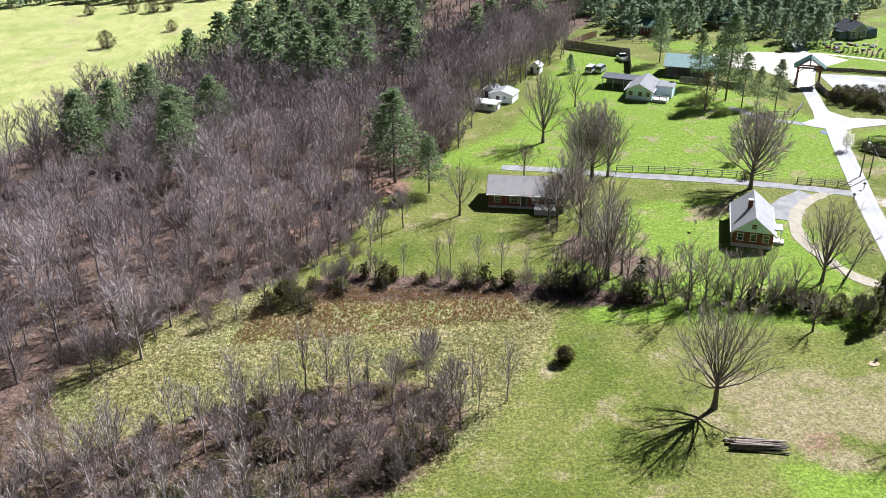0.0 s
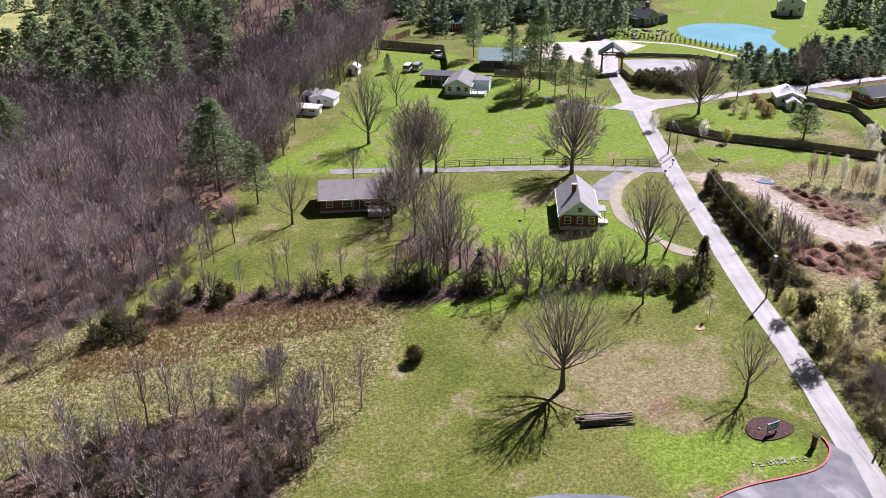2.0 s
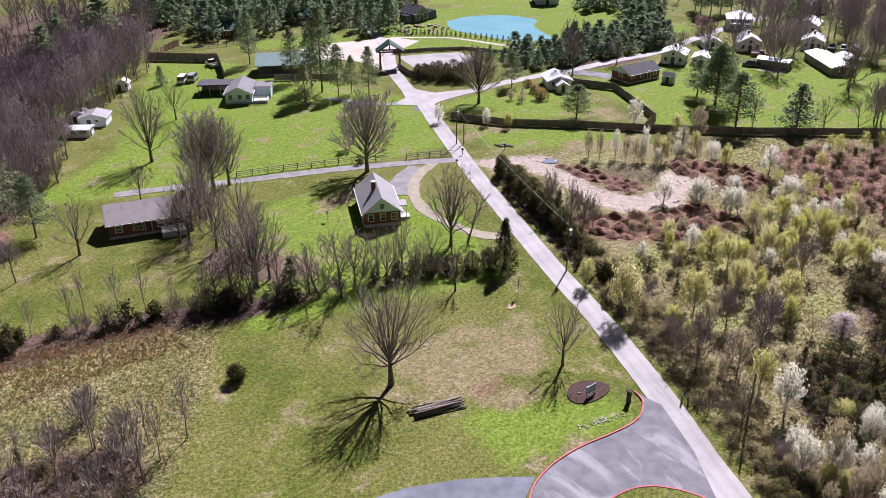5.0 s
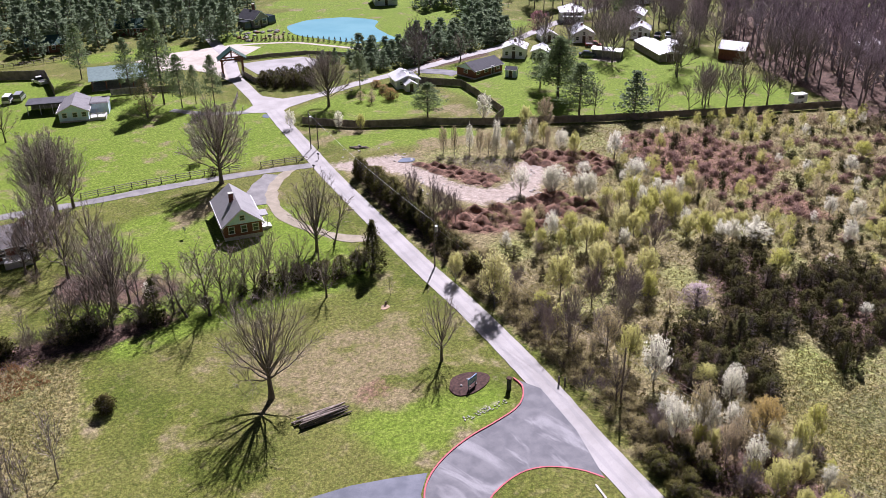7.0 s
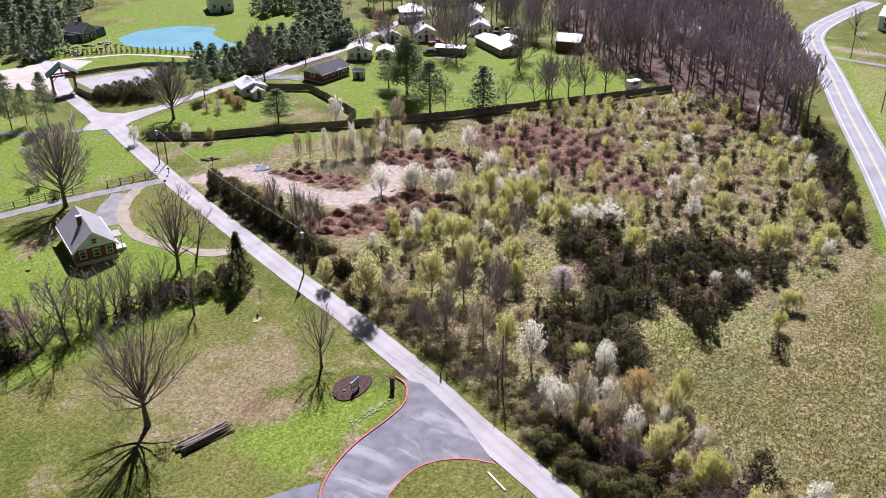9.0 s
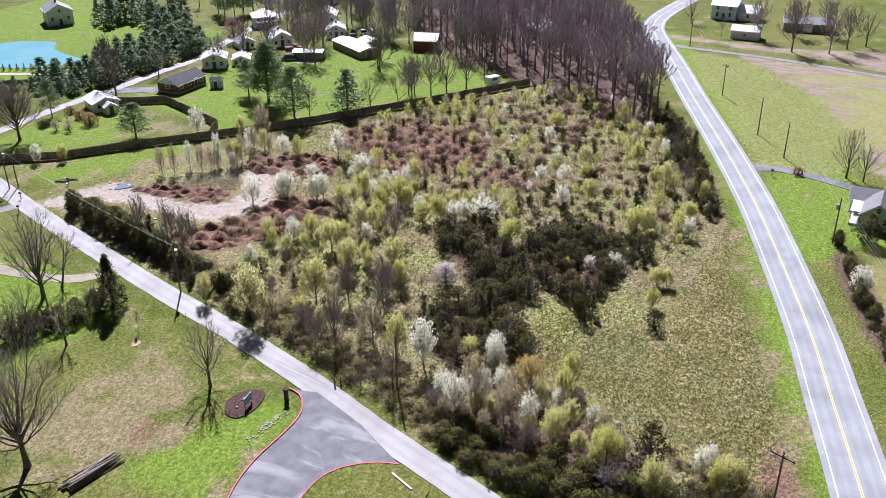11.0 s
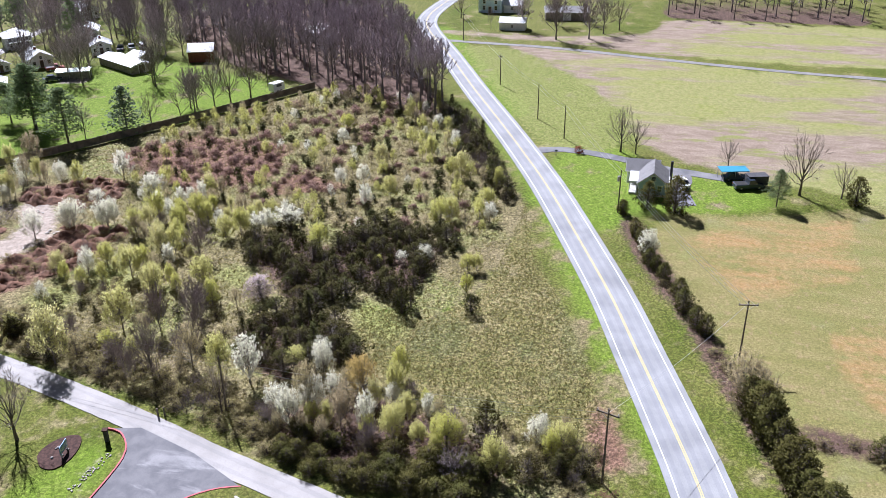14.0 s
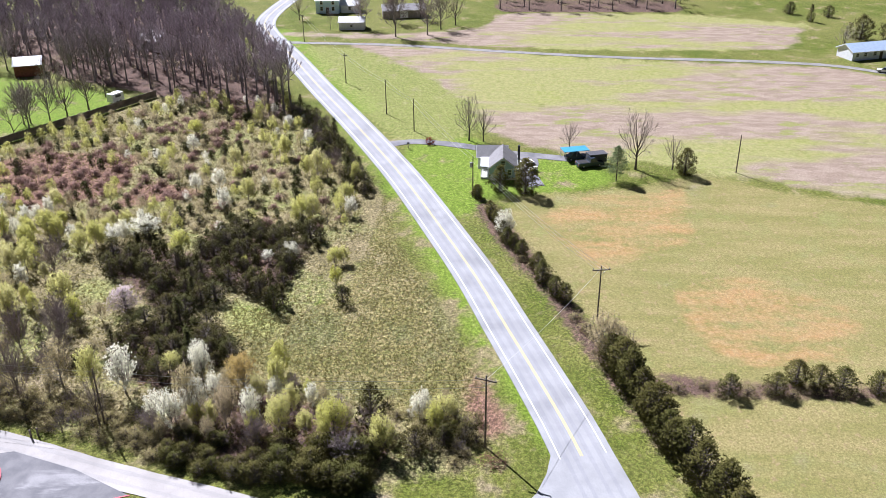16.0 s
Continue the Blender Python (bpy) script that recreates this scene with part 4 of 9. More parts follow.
def vase_base(seed, height, width, fork, limbs, mats, radius, sides=(7, 5, 3), stem=0.5, twig=0.02, leaves=None, crook=0.04, fat=1.25):
    """A tree whose limbs fan upward from a fork. sides: branches on each limb, twigs on each branch, sprigs on each twig. leaves: clumps on each branch and their size."""
    rng = random.Random(seed)
    wood, fine = Shape(fat), Shape(fat)
    top = height * stem
    spine = [Vector((0, 0, -0.3))] + [Vector((rng.gauss(0, crook) * top * 0.1, rng.gauss(0, crook) * top * 0.1, top * (i + 1) / 5)) for i in range(5)]
    wood.sweep(spine, [radius * k for k in (1.45, 1.05, 0.9, 0.75, 0.55, 0.3)], 6 if radius > 0.1 else 4)

    def jolt(k):
        return Vector((rng.gauss(0, k), rng.gauss(0, k), rng.gauss(0, k)))

    for k in range(limbs):
        u = (k + 0.5) / limbs
        a = k * 2.399 + rng.uniform(-0.35, 0.35)
        r = width / 2 * u ** 0.5 * rng.uniform(0.82, 1.1)
        out = Vector((math.cos(a), math.sin(a), 0))
        z1 = height * (fork + (1 - fork) * (1 - 0.68 * u ** 2.2)) * rng.uniform(0.92, 1.04)
        z0 = height * (fork + (stem - fork) * (1 - u) * rng.uniform(0.6, 1.0))
        f = min(4.99, max(0.0, z0 / top * 5))
        p0 = spine[int(f)].lerp(spine[int(f) + 1], f - int(f)) if z0 < top else spine[-1]
        p2 = out * r + Vector((0, 0, z1))
        p1 = p0.lerp(p2, 0.5) + out * r * (0.42 if leaves else 0.14) - Vector((0, 0, (z1 - p0.z) * (0.16 if leaves else 0.03)))
        n = 6
        pts = [p0 * (1 - t) ** 2 + p1 * 2 * t * (1 - t) + p2 * t * t + (jolt(crook * r * 0.35) if 0 < t < 1 else Vector()) for t in (i / n for i in range(n + 1))]
        r0 = radius * (0.55 - 0.22 * u)
        wood.sweep(pts, [max(r0 * (1 - 0.93 * i / n), 0.014) for i in range(n + 1)], 4 if radius > 0.2 else 3)
        span = (p2 - p0).length
        for j in range(sides[0]):
            t = 0.2 + 0.78 * (j + rng.random()) / sides[0]
            i = min(n - 1, int(t * n))
            q = pts[i].lerp(pts[i + 1], t * n - i)
            d = (pts[i + 1] - pts[i]).normalized()
            side = rotate_about(d.orthogonal().normalized(), d, rng.uniform(0, 6.28))
            ang = rng.uniform(0.3, 0.75)
            nd = (d * math.cos(ang) + side * math.sin(ang) + Vector((0, 0, 0.12))).normalized()
            l2 = span * 0.36 * (1.15 - 0.8 * t) * rng.uniform(0.7, 1.2)
            tip = q + nd * l2 + Vector((0, 0, l2 * 0.1))
            mid = q.lerp(tip, 0.5) + jolt(l2 * 0.05)
            r2 = max(r0 * 0.3 * (1.1 - t), twig)
            if radius > 0.2:
                wood.sweep([q, mid, tip], [r2, r2 * 0.7, 0.012], 3)
            else:
                (wood if leaves else fine).twig([q, mid, tip], r2, rng)
            for _ in range(sides[1]):
                s = mid.lerp(tip, rng.uniform(-0.7, 1.0)) if rng.random() < 0.8 else tip
                e = s + (nd + jolt(0.42) + Vector((0, 0, 0.1))).normalized() * l2 * rng.uniform(0.35, 0.75)
                (wood if leaves else fine).twig([s, e], twig, rng)
                for _ in range(sides[2]):
                    g = s.lerp(e, rng.uniform(0.2, 0.95))
                    fine.twig([g, g + (nd + jolt(0.55)).normalized() * l2 * rng.uniform(0.18, 0.4)], twig * 0.8, rng)
            if leaves:
                for _ in range(leaves[0]):
                    c = q.lerp(tip, rng.uniform(0.1, 1.1)) + jolt(leaves[1] * 0.75)
                    fine.leaf(c, (nd + jolt(0.35) + Vector((0, 0, 0.5))).normalized(), leaves[1] * rng.uniform(0.6, 1.35), rng, 0.3)
    return wood.mesh("trunk", mats[0]), fine.mesh("crown", mats[1], (0, 0, height * 0.32) if leaves else None)


BARE = (M_BARK, M_TWIG)
BIG = [vase_base(12, 13.2, 13.4, 0.19, 19, BARE, 0.3, (12, 8, 2), 0.36, 0.018, None, 0.045), vase_base(14, 14.4, 12.8, 0.16, 28, (M_BARK, M_TWIG_TAN), 0.36, (13, 8, 3), 0.55, 0.024, None, 0.03, 1.3)]
TALL = [vase_base(s, 14.6, 10.5, 0.14, 16, (M_BARK, M_TWIG_TAN), 0.3, (11, 6, 2), 0.36, 0.022, None, 0.06, 1.25) for s in (3, 4)]
TALL_FAR = [vase_base(s, 14.6, 10.5, 0.16, 14, (M_BARK_WOODS, M_TWIG_WOODS), 0.24, (9, 6, 1), 0.5, 0.04, None, 0.06, 1.6) for s in (3, 4)]
YARD = [vase_base(s, 8.0, 6.4, 0.16, 12, BARE, 0.16, (8, 5, 2), 0.45, 0.018, None, 0.09, 1.15) for s in (5, 6, 7)]
FORK = [tree_base(s, 7.5, 0.15, 6, (0.9, 0.4, 0.75), ROUND_LITE, 0.16, M_BARK, M_TWIG, 0.3) for s in (8, 9)]
WOODS = [vase_base(s, 12.0, 7.8, 0.24, 14, (M_BARK_WOODS, M_TWIG_WOODS), 0.17, (8, 8, 1), 0.62, 0.024, None, 0.09, 1.35) for s in range(20, 26)]
WOODS_LITE = [vase_base(s, 12.0, 8.0, 0.24, 13, (M_BARK_WOODS, M_TWIG_WOODS), 0.17, (8, 9, 0), 0.7, 0.03, None, 0.09, 1.6) for s in range(26, 30)]
STRAIGHT = [vase_base(s, 14.0, 6.2, 0.4, 12, (M_BARK_DARK, M_TWIG_MAUVE), 0.2, (7, 7, 1), 0.85, 0.036, None, 0.06, 1.6) for s in range(120, 125)]
STRAIGHT_LITE = [vase_base(s, 14.0, 6.6, 0.4, 11, (M_BARK_DARK, M_TWIG_MAUVE), 0.2, (6, 8, 0), 0.85, 0.045, None, 0.06, 2.0) for s in range(126, 129)]
SAPLING = [vase_base(s, 6.5, 2.6, 0.18, 13, (M_BARK_WOODS, M_TWIG_TAN), 0.06, (5, 5, 0), 0.8, 0.016, None, 0.1, 1.4) for s in range(30, 34)]
BUSHY = [vase_base(s, 5.6, 4.2, 0.05, 20, (M_BARK_WOODS, M_TWIG_ROSE), 0.07, (8, 7, 1), 0.3, 0.018, None, 0.08, 1.3) for s in (34, 35, 36)]


BRUSH = [vase_base(s, 2.4, 2.5, 0.02, 17, (M_BARK, M_TWIG_ROSE), 0.035, (6, 6, 1), 0.2, 0.012, None, 0.08, 1.1) for s in (40, 41)] + [vase_base(42, 2.4, 2.6, 0.02, 17, (M_BARK, M_TWIG_DARK), 0.035, (6, 6, 1), 0.2, 0.012, None, 0.08, 1.1)]


def crown_shape(kind, f):
    """Radius of a crown (of 1) at the fraction f of its height."""
    if kind == "cone":
        return (1 - f) ** 0.8 * min(1, 0.4 + f * 6)
    if kind == "egg":
        return math.sin(math.pi * min(1, f * 0.93 + 0.05) ** 0.8) ** 0.75
    if kind == "plume":
        return math.sin(math.pi * min(1, f * 0.94 + 0.05) ** 0.9) ** 0.62
    return math.sin(math.pi * (0.08 + 0.9 * f)) ** 0.6


def leafy_base(seed, kind, height, radius, clear, count, size, leaf_mat, bark_mat=None, ragged=0.3, spray=7, fill=0.35):
    """A tree with a leafy or needled crown: a stem, branches, and sprays of leaf clumps along their outer parts."""
    rng = random.Random(seed)
    wood, leaves = Shape(), Shape()
    wood.tube((0, 0, -0.3), (0, 0, height * 0.9), radius * 0.075 + 0.05, 0.02, 5)
    lobes = [(rng.uniform(0, 6.28), rng.uniform(0.15, 0.9), rng.uniform(-1, 1) * ragged) for _ in range(9)]
    n = max(1, count // spray)
    for k in range(n):
        f = (k + rng.random()) / n
        z = height * (clear + (1 - clear) * f)
        a = k * 2.399 + rng.uniform(-0.4, 0.4)
        r = radius * crown_shape(kind, f)
        for la, lf, lw in lobes:
            near = max(0, math.cos(a - la)) ** 3 * max(0, 1 - abs(f - lf) * 3)
            r *= 1 + lw * near
        r *= rng.uniform(1 - ragged * 0.9, 1 + ragged * 0.35)
        reach = fill + (1 - fill) * rng.random() ** 0.5
        rise = -0.15 if kind == "cone" else 0.45
        p = Vector((math.cos(a) * r * reach, math.sin(a) * r * reach, z))
        root = Vector((0, 0, max(height * clear * 0.8, z - r * reach * (0.6 if kind != "cone" else 0.05))))
        if k % 2 == 0:
            wood.tube(root, p, 0.018 + 0.008 * radius, 0.008, 3)
        out = (p - root).normalized() if (p - root).length > 0.01 else Vector((0, 0, 1))
        for j in range(spray):
            off = Vector((rng.gauss(0, 1), rng.gauss(0, 1), rng.gauss(0, 0.7))) * size * 0.85
            d = (out + Vector((rng.uniform(-0.8, 0.8), rng.uniform(-0.8, 0.8), rng.uniform(-0.5, 0.6) + rise * 0.5))).normalized()
            if kind == "plume":
                d = (out * 0.45 + Vector((rng.uniform(-0.35, 0.35), rng.uniform(-0.35, 0.35), 0.9))).normalized()
            q = p + off - out * size * 0.5 * rng.random()
            if q.z < 0.05:
                q.z = 0.05 + 0.1 * rng.random()
            leaves.leaf(q, d, size * rng.uniform(0.6, 1.3) * (1.5 if kind == "plume" else 1.0), rng, 0.5 if kind != "plume" else 0.26)
    return wood.mesh("trunk", bark_mat or M_BARK), leaves.mesh("crown", leaf_mat, (0, 0, height * (0.3 + 0.3 * clear)))


def pine_base(seed, height, radius, clear, whorls, per, needle, size=0.6, clumps=9, cone=False):
    """A pine: whorls of level boughs with needle clumps toward their ends, and gaps between."""
    rng = random.Random(seed)
    wood, leaves = Shape(), Shape()
    wood.tube((0, 0, -0.3), (0, 0, height * 0.6), height * 0.016, height * 0.010, 6)
    wood.tube((0, 0, height * 0.6), (0, 0, height * 0.98), height * 0.010, 0.03, 5)
    for w in range(whorls):
        f = w / (whorls - 1)
        z = height * (clear + (0.98 - clear) * f)
        r = radius * (1.04 - f) ** 0.7 * min(1.0, 0.7 + 1.6 * f)
        if cone:
            r = radius * (1.02 - f) ** 0.75
        for k in range(per):
            if rng.random() < 0.14:
                continue
            a = k * 6.283 / per + w * 1.1 + rng.uniform(-0.35, 0.35)
            ln = r * rng.uniform(0.6, 1.15)
            tip = Vector((math.cos(a) * ln, math.sin(a) * ln, z + ln * rng.uniform(-0.05, 0.30)))
            root = Vector((0, 0, z - 0.2))
            wood.tube(root, tip, 0.05, 0.012, 3)
            plumes = 3 if ln > 1.6 else 2
            hubs = []
            for j in range(plumes):
                q = root.lerp(tip, 0.5 + 0.5 * (j + 1) / plumes) + Vector((rng.gauss(0, 0.16), rng.gauss(0, 0.16), 0.05)) * ln
                hubs.append((q, 0.3 + ln * 0.17))
            for j in range(clumps):
                q, spread = hubs[j % plumes]
                d = Vector((math.cos(a) + rng.gauss(0, 0.75), math.sin(a) + rng.gauss(0, 0.75), rng.uniform(-0.1, 0.9))).normalized()
                q = q + Vector((rng.gauss(0, 1), rng.gauss(0, 1), rng.gauss(0, 0.42))) * spread * 0.75
                leaves.leaf(q, d, size * rng.uniform(0.6, 1.25), rng, 0.45)
    return wood.mesh("trunk", M_BARK), leaves.mesh("crown", needle)


PINE = [pine_base(s, 15.0, 4.5, 0.24, 15, 7, M_PINE, 0.42, 30) for s in (50, 51, 52)]
PINE_FAR = [pine_base(s, 15.0, 4.9, 0.22, 12, 7, M_PINE, 0.8, 11) for s in (150, 151, 152)]
SPRUCE = [pine_base(55, 14.0, 4.6, 0.08, 20, 9, M_SPRUCE, 0.48, 26, True), pine_base(56, 9.0, 2.9, 0.05, 17, 9, M_SPRUCE, 0.46, 7, True)]
BIG_CEDAR = [leafy_base(s, "egg", 3.8, 1.6, 0.0, 1700, 0.15, M_OLIVE, ragged=0.35, fill=0.55) for s in (95, 96, 97)]
PEAR_FAR = [vase_base(s, 4.2, 2.6, 0.06, 11, (M_BARK_WOODS, M_PEAR), 0.05, (5, 0, 0), 0.5, 0.016, (10, 0.24)) for s in (170, 171, 172)]
WHITE_FAR = [vase_base(s, 4.2, 2.5, 0.06, 10, (M_BARK_WOODS, M_BLOSSOM), 0.05, (5, 1, 0), 0.5, 0.016, (8, 0.22)) for s in (177, 178)]
BUD_FAR = [vase_base(s, 4.2, 2.5, 0.06, 11, (M_BARK_WOODS, M_BUD), 0.05, (5, 1, 0), 0.5, 0.016, (8, 0.2)) for s in (174, 175)]
CEDAR = [leafy_base(s, "egg", 2.7, 1.65, 0.0, 1200, 0.13, M_CEDAR, ragged=0.45, fill=0.5) for s in (60, 61, 62)] + [leafy_base(63, "cone", 4.2, 1.3, 0.0, 900, 0.17, M_CEDAR, ragged=0.35)]
HEDGE = [leafy_base(s, "dome", 2.3, 1.7, 0.0, 1700, 0.15, M_OLIVE, ragged=0.4, fill=0.55) for s in (160, 161, 162)]
SMALL_CEDAR = [leafy_base(s, "egg", 1.7, 0.72, 0.0, 220, 0.24, M_CEDAR, ragged=0.4) for s in (65, 66)]
PEAR = [vase_base(s, 5.0, 3.2, 0.05, 20, (M_BARK_WOODS, M_PEAR), 0.075, (8, 0, 0), 0.55, 0.014, (17, 0.17), 0.02) for s in (70, 71, 72)]
GOLD = [vase_base(73, 5.0, 3.4, 0.05, 20, (M_BARK_WOODS, M_GOLD), 0.075, (8, 1, 0), 0.55, 0.014, (14, 0.16), 0.02)]
BUDDING = [vase_base(s, 5.0, 3.0, 0.05, 18, (M_BARK_WOODS, M_BUD), 0.075, (9, 1, 0), 0.55, 0.014, (11, 0.14), 0.02) for s in (74, 75)]
WHITE = [vase_base(s, 5.0, 3.0, 0.06, 16, (M_BARK_WOODS, M_BLOSSOM), 0.075, (8, 1, 0), 0.5, 0.014, (15, 0.16), 0.04) for s in (77, 78, 79)]
FIR_FAR = [pine_base(s, 9.0, 2.9, 0.04, 11, 7, M_SPRUCE, 0.95, 5, True) for s in (58, 59)]
TALL_CEDAR = leafy_base(99, "cone", 8.2, 2.5, 0.02, 3200, 0.22, M_CEDAR, None, 0.35, 7, 0.4)
ROUND_BUSH = leafy_base(98, "dome", 2.3, 1.3, 0.0, 2000, 0.15, M_CEDAR, None, 0.12, 6, 0.15)
SCRUB = [leafy_base(s, "dome", 1.0, 1.3, 0.0, 340, 0.13, M_BRAMBLE, M_BARK, 0.5, 5, 0.35) for s in (80, 81)]
MAROON = [leafy_base(82, "dome", 0.75, 1.15, 0.0, 210, 0.2, M_MAROON, M_BARK, 0.5, 5, 0.3)]
LOOSE = [leafy_base(83, "egg", 9.0, 3.0, 0.15, 700, 0.32, M_BUD, M_BARK, 0.4, 5, 0.3)]


KIND = {}
for bases, kind in ((WOODS, "woodland_tree"), (WOODS_LITE, "woodland_tree"), (STRAIGHT, "woodland_tree"), (BUSHY, "bare_shrub"), (GOLD, "budding_tree"), (SAPLING, "sapling"), (BRUSH, "shrub"), (PINE, "pine_tree"), (PINE_FAR, "pine_tree"), (SPRUCE, "spruce_tree"), (CEDAR, "cedar_tree"), (BIG_CEDAR, "cedar_tree"), (HEDGE, "cedar_shrub"), (SMALL_CEDAR, "cedar_tree"), (PEAR, "pear_tree"), (WHITE, "blossoming_pear_tree"), (BUDDING, "budding_tree")):
    for b in bases:
        KIND[b] = kind
GATHER.update(SCRUB + MAROON)


def scatter(rng, polys, gap, tries, avoid=(), room=2.0):
    """Random places in polygons, some distance apart and clear of given points."""
    out = []
    cells = {}
    for _ in range(tries):
        poly = polys[rng.randrange(len(polys))]
        xs, ys = [p[0] for p in poly], [p[1] for p in poly]
        x, y = rng.uniform(min(xs), max(xs)), rng.uniform(min(ys), max(ys))
        if not bool(inside(np.array([x]), np.array([y]), poly)[0]):
            continue
        key = (int(x // gap), int(y // gap))
        if any((x - a) ** 2 + (y - b) ** 2 < gap * gap for i in (-1, 0, 1) for j in (-1, 0, 1) for a, b in cells.get((key[0] + i, key[1] + j), ())):
            continue
        if any((x - a) ** 2 + (y - b) ** 2 < room * room for a, b in avoid):
            continue
        cells.setdefault(key, []).append((x, y))
        out.append((x, y))
    return out


def joined(name, places, bases, size, label, category, rng, wide=(0.85, 1.15)):
    """Plants past counting, in one object with a part for wood and one for leaves or twigs."""
    top = tagged(new(name), label, category, kind="stuff")
    for k, pname in enumerate(("trunk", "crown")):
        sets = []
        for b in bases:
            me = b[k]
            v = np.empty(len(me.vertices) * 3)
            me.vertices.foreach_get("co", v)
            sets.append((v.reshape(-1, 3), [tuple(p.vertices) for p in me.polygons], me.materials[0], OUTWARD.get(me.name)))
        mats = list(dict.fromkeys(s[2] for s in sets))
        r2 = random.Random(rng.randrange(1 << 20) if k == 0 else 5)
        r2 = random.Random(99)
        vs, fs, mi, ns, o = [], [], [], [], 0
        for x, y in places:
            v, f, m, nv = sets[r2.randrange(len(sets))]
            s, a, w = r2.uniform(*size), r2.uniform(0, 6.28), r2.uniform(*wide)
            c, t = math.cos(a) * s * w, math.sin(a) * s * w
            vs.append(np.stack([x + c * v[:, 0] - t * v[:, 1], y + t * v[:, 0] + c * v[:, 1], v[:, 2] * s - 0.04], 1))
            fs.extend(tuple(i + o for i in q) for q in f)
            if nv is not None:
                ns.append(np.stack([math.cos(a) * nv[:, 0] - math.sin(a) * nv[:, 1], math.sin(a) * nv[:, 0] + math.cos(a) * nv[:, 1], nv[:, 2]], 1))
            mi.extend([mats.index(m)] * len(f))
            o += len(v)
        me = bpy.data.meshes.new(pname)
        me.from_pydata(np.concatenate(vs).tolist() if vs else [], [], fs)
        for m in mats:
            me.materials.append(m)
        me.polygons.foreach_set("material_index", mi)
        if ns and sum(len(q) for q in ns) == len(me.vertices):
            turn_faces(me, np.concatenate(ns))
        part(pname, me, None, top)
    return top


